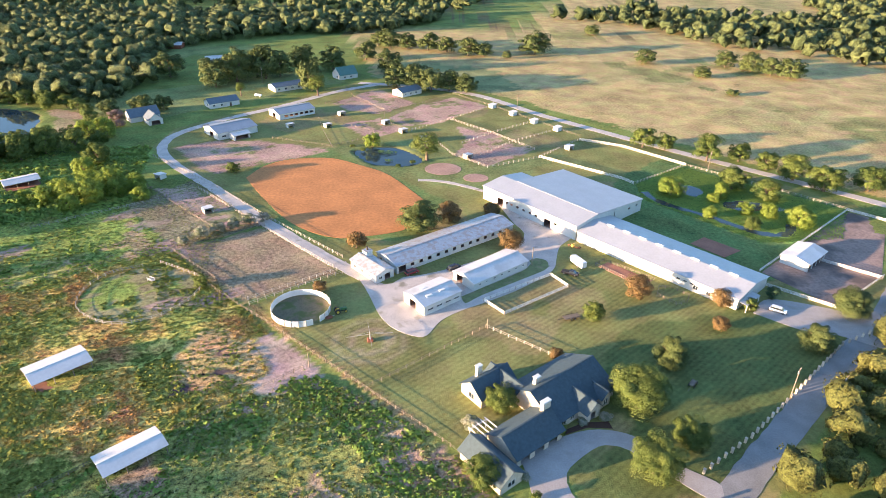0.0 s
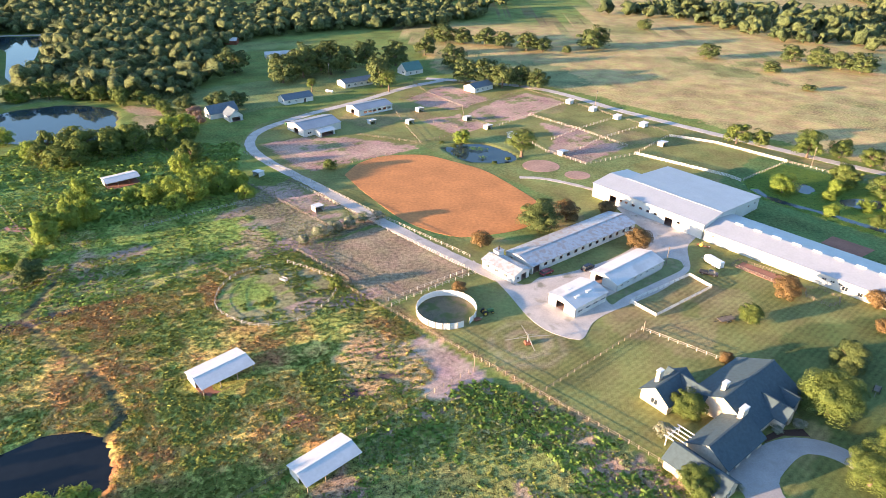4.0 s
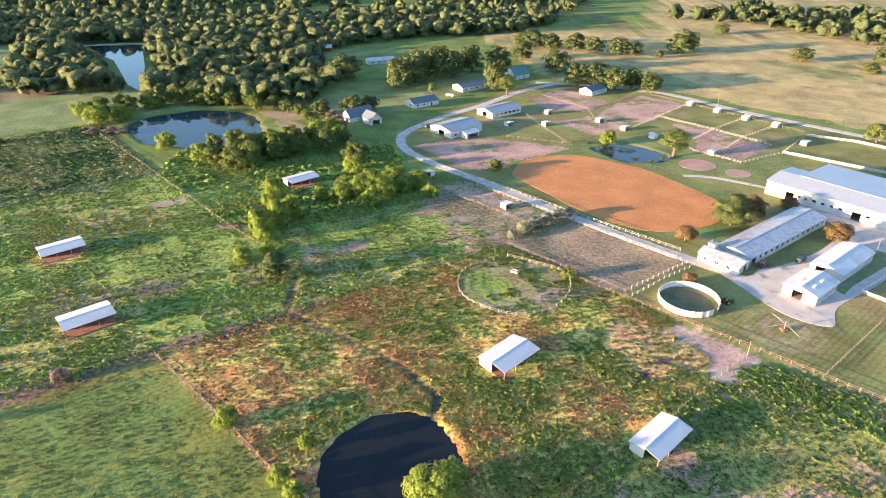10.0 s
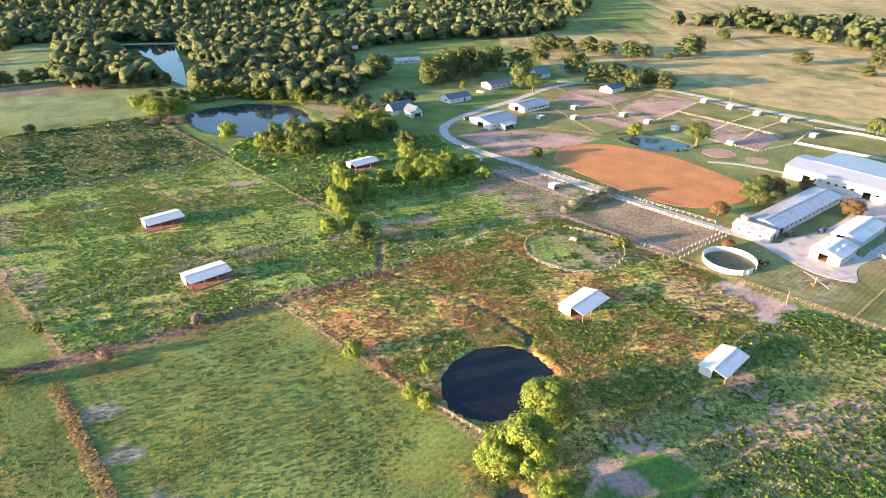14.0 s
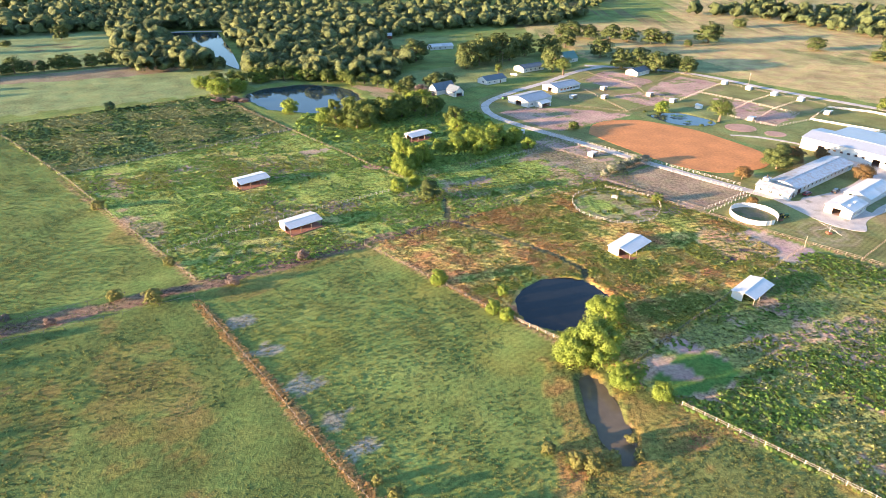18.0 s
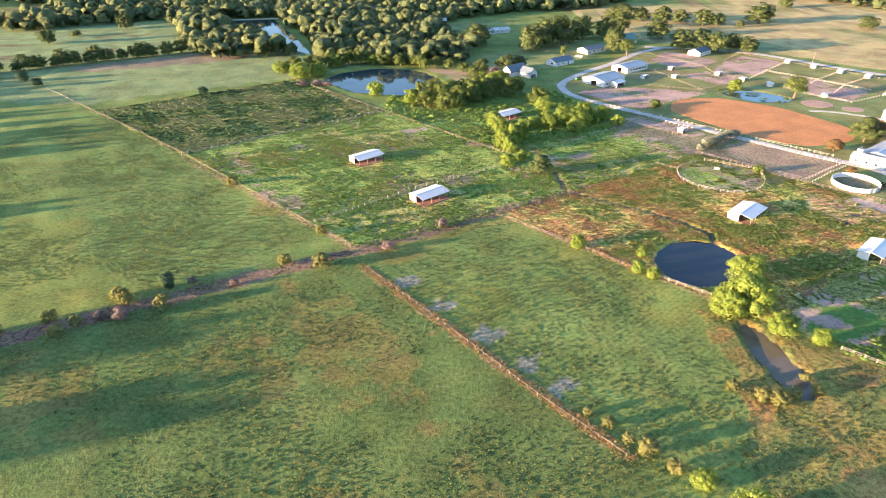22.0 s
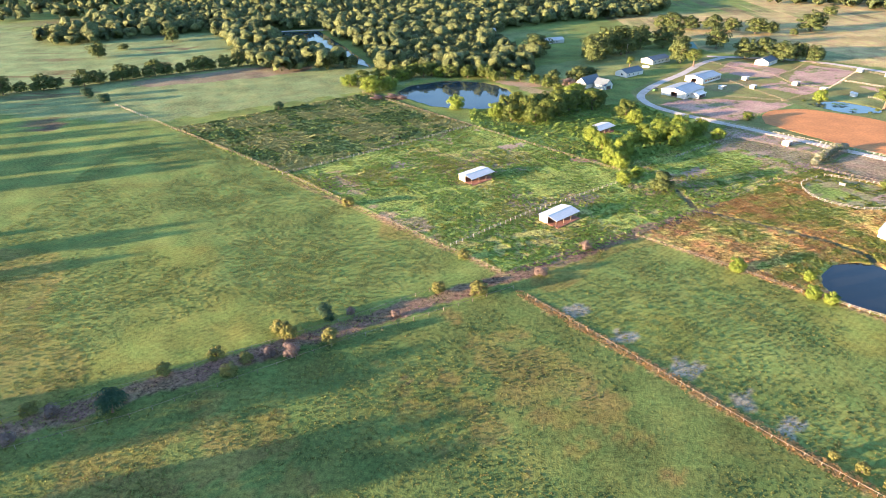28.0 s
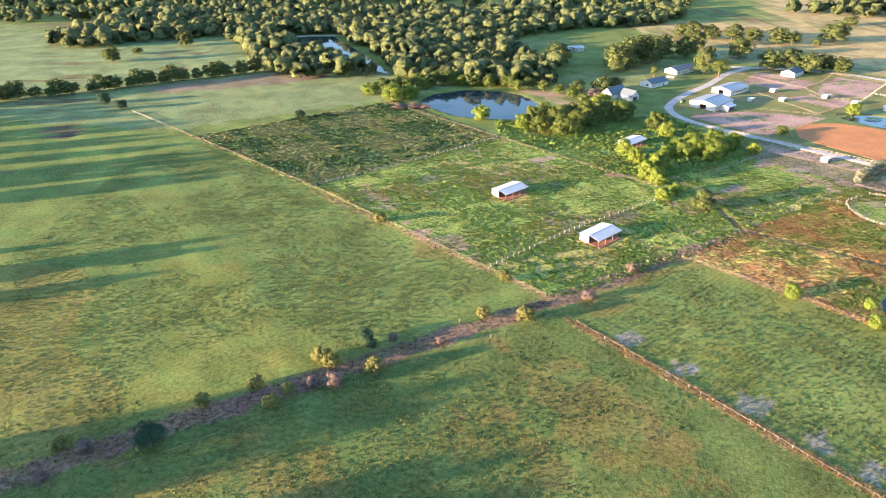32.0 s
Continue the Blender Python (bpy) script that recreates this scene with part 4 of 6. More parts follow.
# cupola of the annex
part("cupola", Shape().box(0.6, 3.0, 4.6, 7.0, 2.4, 5.2), WHITE, annex, "white boxy cupola")
part("cupola_cap", slab(Shape(), [(0.4, 4.4, 5.32), (3.2, 4.4, 5.32), (3.2, 7.2, 5.32), (0.4, 7.2, 5.32)], 0.12), OLDROOF, annex)
part("cupola_stack", Shape().tube((1.8, 5.8, 5.2), (1.8, 5.8, 6.6), 0.35, 0.3, 10), DARK, annex, "dark vent stack")

# ---- the house ----
house = thing("house", "large brick house with dark shingle roofs and chimneys", "house", pose(26.4, 109.4, 0, 0, 0, 39.0))
BRICK = mat("cream_brick", (0.56, 0.48, 0.38), 0.85, scale=1.5, vary=0.18, fine=7)
gable("", "", "", 0, 0, 0, 21.5, 16.0, 3.0, 7.2, BRICK, TEALROOF, into=house, front=row(2, 2.5, 3.0, 1.4, 0.8, 2.3) + row(2, 15.5, 2.6, 1.2, 0.8, 2.3), back=row(4, 2, 4.8, 1.6, 0.8, 2.3), right=row(2, 3, 7, 1.6, 0.9, 2.3), over=0.6, slab_=False)
gable("", "", "", -14.3, -2.2, 0, 14.6, 9.5, 2.8, 5.6, BRICK, TEALROOF, into=house, front=row(3, 1.2, 4.4, 3.0, 0.05, 2.2), back=row(2, 3, 5, 1.6, 0.9, 2.2), over=0.5, slab_=False)
gable("", "", "", -15.8, -5.4, 90, 13.0, 6.4, 2.8, 5.2, BRICK, TEALROOF, into=house, left=[(2.2, 4.2, 0.8, 2.2)], over=0.5, slab_=False)
gable("", "", "", -8.0, 16.5, 0, 11.5, 7.6, 3.0, 5.8, BRICK, TEALROOF, into=house, left=[(2.8, 4.6, 0.8, 2.4)], front=row(2, 2, 4, 1.6, 0.6, 2.4), over=0.5, slab_=False)
gable("", "", "", 4.0, 12.0, 90, 11.0, 6.0, 3.0, 5.6, BRICK, TEALROOF, into=house, over=0.4, slab_=False)
gable("", "", "", 13.2, -2.6, 90, 8.0, 5.0, 3.2, 5.4, BRICK, TEALROOF, into=house, left=[(1.6, 3.4, 0.0, 2.6)], over=0.5, slab_=False)
gable("", "", "", 18.4, -1.4, 90, 6.0, 3.4, 3.2, 4.8, BRICK, TEALROOF, into=house, left=[(1.0, 2.4, 0.6, 2.4)], over=0.4, slab_=False)
for cx0, cy0, cw, cd, ch in ((3.0, 9.6, 1.6, 1.0, 8.2), (-1.6, 2.6, 2.4, 1.1, 7.8), (-4.6, 22.0, 1.5, 1.0, 7.4)):
    ch_ob = part("chimney", Shape().box(cx0, cx0 + cw, cy0, cy0 + cd, 2.5, ch), BRICK, house, "cream brick chimney")
    part("chimney_cap", Shape().bevel(cx0 - 0.12, cx0 + cw + 0.12, cy0 - 0.12, cy0 + cd + 0.12, ch, ch + 0.25, 0.1), TRIM, ch_ob)
pergola = thing("pergola", "white timber pergola beside the house", "pergola", pose(6.6, 107.6, 0, 0, 0, 40))
for i in range(2):
    for j in range(3):
        part("post", Shape().box(0.1 + j * 2.5, 0.26 + j * 2.5, -0.1 - i * 3.6, 0.06 - i * 3.6, 0, 2.6), TRIM, pergola)
for i in range(5):
    part("rafter", Shape().box(0.0 + i * 1.28, 0.14 + i * 1.28, -4.4, 0.6, 2.62, 2.84), TRIM, pergola)
for i in range(2):
    part("beam", Shape().box(-0.3, 5.6, -0.12 - i * 3.6, 0.08 - i * 3.6, 2.42, 2.6), TRIM, pergola)


def run_in_shed(x, y, turn, length, width, z=2.6, rise=0.75, label="white run-in shed with open side and metal roof"):
    """An open-sided shelter: three walls, posts on the open side, red kick boards and a two-slope roof."""
    ob = thing("run_in_shed", label, "shed", pose(x, y, 0, 0, 0, turn), "run-in sheds in the pastures")
    l, w = length / 2, width / 2
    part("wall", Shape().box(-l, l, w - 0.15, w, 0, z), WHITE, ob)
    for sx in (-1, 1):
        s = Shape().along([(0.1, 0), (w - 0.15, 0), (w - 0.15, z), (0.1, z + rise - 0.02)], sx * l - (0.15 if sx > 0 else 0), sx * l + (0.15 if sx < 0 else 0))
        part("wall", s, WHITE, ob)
    part("kick_board", Shape().box(-l + 0.16, l - 0.16, w - 0.24, w - 0.16, 0, 1.3), REDWOOD, ob, "rust red kick boards")
    for i in range(4):
        px = -l + 0.1 + i * (length - 0.2) / 3
        part("post", Shape().box(px - 0.09, px + 0.09, -w + 0.02, -w + 0.2, 0, z), WOOD, ob)
    part("beam", Shape().box(-l, l, -w + 0.02, -w + 0.16, z - 0.35, z - 0.02), TRIM, ob)
    for sy in (-1, 1):
        p = [(-l - 0.4, sy * (w + 0.4), z - 0.35 * rise / w + 0.1), (l + 0.4, sy * (w + 0.4), z - 0.35 * rise / w + 0.1), (l + 0.4, 0, z + rise + 0.12), (-l - 0.4, 0, z + rise + 0.12)]
        part("roof", slab(Shape(), p if sy < 0 else p[::-1], 0.08), ROOF, ob)
    for sx in (-1, 1):
        part("rafter", Shape().beam((sx * (l - 0.08), -w, z - 0.08), (sx * (l - 0.08), 0.08, z + rise - 0.08), 0.12, 0.2), TRIM, ob)
    part("ridge_cap", Shape().box(-l - 0.4, l + 0.4, -0.2, 0.2, z + rise + 0.1, z + rise + 0.17), TRIM, ob)
    part("floor", Shape().box(-l, l, -w - 1.0, w, -0.3, 0.04), REDDIRT, ob, "bare red earth floor")
    return ob


run_in_shed(-98.8, 127.9, 46 , 13.6, 8.6)
run_in_shed(-67.3, 99.3, 44, 13.0, 7.0)
run_in_shed(-218.5, 142.0, 42, 13.2, 8.4)
run_in_shed(-249.2, 183.4, 42, 13.2, 8.4)
run_in_shed(-181.0, 249.6, 42, 13.0, 8.0)


def loafing_box(x, y, turn, size=3.4, z=2.3):
    ob = thing("loafing_shed", "small white lean-to horse shelter in a paddock", "shed", pose(x, y, 0, 0, 0, turn), "paddock shelters")
    h = size / 2
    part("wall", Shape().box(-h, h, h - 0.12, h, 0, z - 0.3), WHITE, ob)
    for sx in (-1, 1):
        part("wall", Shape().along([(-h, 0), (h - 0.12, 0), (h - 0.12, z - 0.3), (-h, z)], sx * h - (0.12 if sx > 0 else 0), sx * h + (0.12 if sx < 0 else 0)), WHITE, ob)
    part("roof", slab(Shape(), [(-h - 0.25, -h - 0.5, z + 0.16), (h + 0.25, -h - 0.5, z + 0.16), (h + 0.25, h + 0.25, z - 0.26), (-h - 0.25, h + 0.25, z - 0.26)], 0.08), ROOF, ob)
    for sx in (-1, 1):
        part("post", Shape().box(sx * h - 0.07, sx * h + 0.07, -h - 0.02, -h + 0.12, 0, z), WOOD, ob)
    return ob


for bx, by, bt in ((-93.4, 226.0, 40), (-125.6, 260.0, -30), (-85.3, 336.0, 40), (-64.8, 337.0, 40), (-60.7, 360.0, 40), (-33.7, 345.0, 40), (-23.0, 330.0, 40), (-11.3, 316.5, -140),
                   (10.9, 292.0, 40), (28.3, 381.0, 130), (39.4, 366.0, 130), (50.1, 351.0, 130), (61.3, 338.0, 130), (62.8, 307.5, 40)):
    loafing_box(bx, by, bt)

gable("far_barn", "grey-roofed white barn at the lane bend", "barn", -116.5, 311.5, 43, 22, 17, 3.6, 5.4, roof=FARROOF, front=[(2.0, 4.2, 1.2, 2.2), (6.0, 8.2, 1.2, 2.2)], left=[(6, 10, 0, 2.9)])
gable("far_barn", "grey-roofed white barn with open stalls", "barn", -93.7, 348.0, 40, 22.5, 13.5, 3.3, 4.8, roof=FARROOF, front=row(6, 3, 3.2, 2.2, 1.1, 2.3), left=[(5, 8.5, 0, 2.7)], glazed=False)
gable("house", "small white house with dark blue-grey shingle roof", "house", -139.5, 367.5, 38, 18, 10, 2.9, 5.0, roof=SLATEROOF, front=row(2, 2, 4.5, 1.2, 1.0, 2.1) + [(12.0, 13.2, 0, 2.1)], left=[(3, 5, 1.0, 2.2)])
gable("house", "white cottage with steep dark blue-grey roof", "house", -173.0, 337.5, 42, 16, 9, 3.0, 6.6, roof=SLATEROOF, front=row(2, 9, 3.2, 1.4, 1.0, 2.2), left=[(3.4, 5.2, 1.0, 2.2)])
gable("house", "white farmhouse with low dark roof and porch", "house", -110.5, 407.5, 38, 21, 11, 3.1, 4.6, roof=SLATEROOF, front=row(4, 2, 4.6, 1.5, 0.9, 2.2))
gable("house", "white house with grey shingle roof under trees", "house", -28.0, 400.5, 44, 16.5, 10, 3.0, 4.9, roof=SLATEROOF, front=row(3, 2, 4.5, 1.3, 1.0, 2.1), left=[(4, 5.6, 1.0, 2.2)])
gable("far_house", "long pale building beyond the oaks", "building", -183.0, 489.0, 22, 21, 9, 3.0, 4.4, roof=ROOF, front=row(3, 3, 5, 1.3, 1.0, 2.1))
gable("far_barn", "small red barn with pale roof by the woods", "barn", -238.0, 539.0, 5, 17, 10, 3.2, 4.8, wall=REDWOOD, roof=ROOF, front=[(5, 9, 0, 2.8)])
gable("house", "tan house with steep green metal roof among oaks", "house", -74.0, 443.0, 38, 14, 11, 3.2, 7.6, roof=GREENROOF, front=row(2, 3, 5, 1.3, 1.0, 2.1), left=[(3, 5, 1.0, 2.2)])
gable("house_wing", "white gabled garage wing of the lake cottage", "house", -167.5, 341.0, -50, 9.5, 7.5, 3.0, 6.2, roof=SLATEROOF, right=[(1.4, 6.0, 0, 2.4)])
gable("lean_to", "low white lean-to beside the lane barn", "shed", -108.5, 311.5, 43, 9, 6, 2.5, 3.2, roof=ROOF, front=[(1.0, 8.0, 0, 2.2)])
tank = thing("propane_tank", "white horizontal propane tank on short feet", "tank", pose(-118.8, 396.2, 0, 0, 0, -20))
part("vessel", Shape().tube((-2.2, 0, 1.3), (2.2, 0, 1.3), 0.75, 0.75, 14).tube((-2.7, 0, 1.3), (-2.2, 0, 1.3), 0.3, 0.75, 14).tube((2.2, 0, 1.3), (2.7, 0, 1.3), 0.75, 0.3, 14), CARWHITE, tank)
for sx in (-1.4, 1.4):
    part("foot", Shape().box(sx - 0.15, sx + 0.15, -0.5, 0.5, 0, 0.75), CONCRETE, tank)
skip = thing("waste_skip", "dark green metal waste skip by the lane", "skip", pose(-129.5, 331.5, 0, 0, 0, 30))
part("body", Shape().bevel(-1.6, 1.6, -0.9, 0.9, 0.1, 1.6, 0.05), TRACTOR, skip)
part("lid", slab(Shape(), [(-1.62, -0.92, 1.72), (1.62, -0.92, 1.72), (1.62, 0.92, 1.72), (-1.62, 0.92, 1.72)], 0.08), RUBBER, skip)

# ---- trees ----
for i in range(4):
    tree_kind(("oak", i), 10 + i, LEAF, 60, 120, 0.022, 0.05, r=0.03, rough=True)
    tree_kind(("elm", i), 30 + i, LEAF_MID, 56, 120, 0.022, 0.07, open_=0.08, rough=True)
    tree_kind(("willow", i), 50 + i, LEAF_LIGHT, 56, 120, 0.022, 0.03, droop=0.4, rough=True)
    tree_kind(("rust", i), 70 + i, LEAF_RUST, 34, 160, 0.023, 0.03)
    tree_kind(("far oak", i), 10 + i, LEAF, 50, 70, 0.030, 0.05, r=0.03, rough=True)   # those beyond the yard, with larger leaf clumps
    tree_kind(("far elm", i), 30 + i, LEAF_MID, 48, 70, 0.029, 0.07, open_=0.08, rough=True)
    tree_kind(("far willow", i), 50 + i, LEAF_LIGHT, 46, 70, 0.029, 0.03, droop=0.4, rough=True)
for i in range(2):   # the large trees nearest the camera, with finer leaves
    tree_kind(("fine elm", i), 110 + i, LEAF_MID, 85, 260, 0.0135, 0.07, open_=0.1, rough=True)
    tree_kind(("fine oak", i), 120 + i, LEAF, 80, 260, 0.0140, 0.05, r=0.03, rough=True)
for i in range(3):
    tree_kind(("olive", i), 130 + i, LEAF_SCRUB, 36, 110, 0.026, 0.03, rough=True)
tree_kind(("blossom", 0), 93, LEAF_BLOSSOM, 26, 150, 0.024, 0.03)
tree_kind(("pink", 0), 90, LEAF_PINK, 28, 140, 0.024, 0.05)
tree_kind(("cedar", 0), 91, LEAF_DARK, 34, 140, 0.024, 0.03)
tree_kind(("sparse", 0), 92, LEAF_MID, 34, 130, 0.020, 0.30, open_=0.25, r=0.05)

LABELS = {"olive": "olive-green bush with sunlit twigs", "blossom": "rounded shrub covered in pale blossom", "oak": "broad dark green oak tree", "elm": "leafy mid-green shade tree", "willow": "yellow-green willow tree lit by low sun", "rust": "rounded bush with rusty brown leaves",
          "pink": "dusty pink flowering bush", "cedar": "dense dark green cedar bush", "sparse": "tall tree with open crown and bare limbs"}


def grove(kind, places, label="", name="", z=0.0, plain=False):
    for i, (x, y, w, h) in enumerate(places):
        if not plain and y < 385:   # crown widths hide part of the height from above
            y, h = y + 0.25 * w, max(0.72 * w, 1.06 * h - 0.2 * w)
        far = "far " if (y > 300 or x < -400) and ("far " + kind, 1) in TREES else ""
        if ("fine " + kind, i % 2) in TREES and -60 < x < 130 and y < 230 and w > 6:
            far = "fine "
        k = (far + kind, i % (2 if far == "fine " else 3 if kind == "olive" else 4)) if (kind, 1) in TREES else (kind, 0)
        plant(k, x, y, w, h, label or LABELS[kind], name or ("bush" if h < 4.5 else "tree"), "bush" if h < 4.5 else "tree", z=z)


grove("oak", [(-9.6, 208.5, 15.8, 12.5), (73.2, 543.7, 28.5, 18), (156.9, 513.5, 18, 11), (-193, 444.6, 23, 17), (61, 132, 10, 10.5), (123.7, 158, 12, 8), (104.4, 140.5, 10.5, 6.0)])
grove("rust", [(2, 218.8, 10.5, 7.0), (18.7, 225.5, 7.2, 5.0), (-31.1, 196.6, 8.0, 5.6), (24.1, 198.2, 9.5, 4.6), (61.4, 167.7, 9.3, 8.0), (81.2, 151, 5.4, 4.4), (86.1, 163.7, 7.3, 6.5), (31, 136, 4.4, 2.8), (-38.8, 167.7, 5.0, 3.2)])
grove("elm", [(44.5, 154, 6.9, 7.2), (48.2, 114.9, 15.5, 10.5), (56.9, 104.4, 9.3, 8.2), (46.4, 94.6, 12.5, 9.0), (14.3, 115.1, 8.8, 7.0), (-76.9, 169.8, 5.4, 3.8), (-95.8, 266.5, 6.8, 5.0), (94.2, 161.4, 4.8, 4.7)])
grove("willow", [(96.9, 248, 12, 9), (105.8, 227.4, 6.3, 6.0), (138.5, 220.2, 11.5, 10), (-37.1, 304.4, 10.2, 8.5)])
grove("elm", [(135.9, 243.9, 12.5, 10), (118.2, 217, 7, 6), (126.3, 255.5, 13.6, 12), (101.4, 308.9, 14, 13), (127.7, 290, 15.5, 15), (111.7, 306.9, 10.7, 10), (143, 290.7, 12, 11), (151.9, 280, 12, 9.5), (158.7, 266.5, 16, 12), (166.2, 254.1, 16, 14.5), (186.3, 255, 16, 11)])
grove("elm", [(9.0, 94.6, 8.5, 6.5), (20.0, 90.5, 2.6, 2.0)], "bushy green tree against the garage wall", plain=True)
grove("blossom", [(7.3, 110.5, 4.6, 3.4), (39.4, 114.2, 3.4, 1.9), (18.1, 95.8, 2.8, 1.8), (33.5, 112.6, 2.8, 1.6)], "pale blossoming shrub beside the house", plain=True)
grove("sparse", [(-8.9, 284.5, 16, 14.5)])
grove("willow", [(-258.3, 290, 11, 10.5), (-235.5, 275, 10.5, 9.5), (-180, 206.2, 9, 11), (-182.6, 195, 9.5, 9), (-144.5, 232.7, 13.5, 11), (-161, 229.4, 10, 6.5), (-136, 238.7, 10, 7), (-188.8, 231.4, 9.5, 10), (-150, 245, 11, 9), (-160, 240, 9, 7), (-186.4, 314, 12, 9.5), (-313.5, 329, 15, 12), (-303, 337, 13, 11)])
grove("elm", [(-227, 268, 11, 10), (-198.8, 276, 12.5, 10.5), (-161.3, 273.7, 13, 11), (-214.7, 262, 15, 11), (-213, 280, 15, 12.5), (-205, 287, 14, 12.5), (-196, 292, 15, 12), (-185, 297, 14, 11), (-222, 288, 13, 12)])
grove("oak", [(-171.7, 167, 10.5, 9.5)])
grove("willow", [(-145.3, 95, 3.8, 4.5), (-149, 85.3, 5, 4.8), (-145, 81.9, 4.8, 4.4), (-116.5, 79, 13, 11), (-113, 86, 7, 6), (-165.6, 101.3, 6.2, 5), (-123, 62, 15, 14), (-129, 61, 11, 10), (-117.5, 52, 9, 8), (-109, 48, 6, 6), (-185, 177, 7.5, 6)])
grove("olive", [(-133.7, 26.7, 4.5, 2.2), (-130.3, 25.1, 5.0, 2.6), (-125.8, 27.8, 4.0, 2.0), (-119.8, 28.9, 3.6, 1.8), (-139.4, 30.1, 3.8, 1.6), (-120.2, 34.3, 3.0, 1.6)], "low bush at the end of the muddy ditch")
grove("olive", [(-165.0, 9.0, 5.4, 4.6), (-172, 17, 3.6, 2.6), (-160.5, 4.5, 4.2, 3.4), (-176, 21, 2.8, 2.0), (-168.5, 12.5, 3.4, 2.6)], "yellow-green bush on the meadow fence line")
grove("cedar", [(-341, 33, 8, 6.5), (-295.5, 72.5, 4, 3.6), (-297, 75, 5, 3.6), (-495.6, 320.6, 9, 8), (-478.8, 308, 8, 4.5), (-364.4, 290.2, 7, 5.5)])
grove("olive", [(-305, 63.5, 5, 5.0), (-293, 61.5, 5.6, 5.0), (-322.7, 54.5, 5, 3.6), (-317, 47.5, 5, 3.0), (-334, 48, 4.5, 2.8), (-361, 33, 4.6, 3.4), (-263.6, 88, 5, 3.8), (-251, 86, 6.6, 4.2), (-301.9, 153, 5.5, 4.2), (-255.5, 109.5, 4.6, 4.2), (-314, 53, 4.2, 2.8), (-308, 66, 6, 3)])
grove("pink", [(-302.8, 56, 5, 3.6), (-308.6, 55.5, 4.2, 2.6), (-355, 32.5, 4.2, 2.6), (-360, 23.5, 4.0, 3.0), (-275.9, 75, 3.0, 2.6), (-212.5, 116, 4.4, 3.6), (-230.4, 98, 4.6, 2.6), (-289.6, 76, 3, 2.6)], "dusty grey-pink dry shrub beside the lane")


# ---- woods: far trees, one object for each wood ----
def wood(label, places, seed, leaf=None, size=0.9, lumps=9, per=16, loose=0.3):
    rng = np.random.default_rng(seed)
    all_c, all_v, all_n, hull_p, hull_n, hull_v = [], [], [], [], [], []
    for x, y, w, h in places:
        c, v, nrm, hp, hn, hv = crown(rng, w, h, h * 0.05, lumps, per, size, loose=loose, deep=0.92, core=True)
        tone = rng.uniform(0, 0.6)
        all_c.append(c + np.array([x, y, 0]))
        all_n.append(nrm)
        all_v.append(v * 0.4 + tone)
        hull_p.append(hp + np.array([x, y, 0]))
        hull_n.append(hn)
        hull_v.append(hv * 0.35 + tone)
    nb = len(BALL)
    faces = np.concatenate([BALL_FACES + nb * i for i in range(len(places))])
    hull = (np.concatenate(hull_p), faces, np.concatenate(hull_v).clip(0, 1), np.concatenate(hull_n))
    ob = new("woodland", quads("woodland", np.concatenate(all_c), np.concatenate(all_v).clip(0, 1), leaf or LEAF_WOOD, np.concatenate(all_n), hull))
    return tagged(ob, label, "woods", kind="stuff")


def scatter(rng, outlines, count, wmin, wmax, x0, x1, y0, y1, gap=0.62):
    """Tree places inside the outlines, kept apart."""
    out = []
    cell = {}
    tries = 0
    while len(out) < count and tries < count * 30:
        tries += 1
        x, y = rng.uniform(x0, x1), rng.uniform(y0, y1)
        if not any(inside(np.array([x]), np.array([y]), o)[0] for o in outlines):
            continue
        w = rng.uniform(wmin, wmax)
        key = (int(x // 16), int(y // 16))
        near = [p for dx in (-1, 0, 1) for dy in (-1, 0, 1) for p in cell.get((key[0] + dx, key[1] + dy), ())]
        if any((x - p[0]) ** 2 + (y - p[1]) ** 2 < (gap * (w + p[2]) / 2) ** 2 for p in near):
            continue
        p = (x, y, w, w * rng.uniform(0.62, 0.85))
        cell.setdefault(key, []).append(p)
        out.append(p)
    return out


WOOD_A = [(-390, 386), (-340, 400), (-293, 392), (-264, 374), (-206, 376), (-196, 412), (-214, 470), (-232, 530), (-206, 572), (-160, 606), (-60, 640), (-12, 706), (36, 832), (120, 1200), (-100, 1400), (-1100, 1400), (-1000, 800), (-728, 580), (-655, 520), (-600, 495), (-565, 535), (-500, 566), (-452, 490), (-430, 430)]
LAKE2 = [(-436, 556), (-392, 563), (-374, 524), (-352, 478), (-326, 416), (-322, 403), (-338, 420), (-360, 456), (-386, 498), (-412, 522)]
SHORE2 = [(-442, 558), (-430, 574), (-388, 574), (-366, 524), (-344, 476), (-318, 418), (-314, 396), (-330, 396), (-350, 420), (-380, 470), (-404, 500), (-424, 520)]
WOOD_B = [(117, 735), (184, 704), (211, 656), (242, 588), (292, 555), (347, 512), (520, 430), (1300, 900), (900, 1300), (460, 900), (446, 775), (330, 720), (250, 820)]
ROAD_WOOD = [(132, 150), (104, 128), (95, 114), (86, 105), (74, 95), (70, 88), (20, 38), (60, 20), (200, 90), (230, 200), (170, 190)]
rngw = np.random.default_rng(5)
keep_out = lambda ps, o: [p for p in ps if not inside(np.array([p[0]]), np.array([p[1]]), o)[0]]
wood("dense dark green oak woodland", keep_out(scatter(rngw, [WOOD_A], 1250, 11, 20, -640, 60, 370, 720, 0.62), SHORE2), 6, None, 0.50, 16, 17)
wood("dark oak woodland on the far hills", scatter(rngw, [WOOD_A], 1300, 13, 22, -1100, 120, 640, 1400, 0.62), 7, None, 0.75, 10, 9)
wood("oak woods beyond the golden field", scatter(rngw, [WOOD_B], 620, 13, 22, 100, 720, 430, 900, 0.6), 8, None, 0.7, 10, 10)
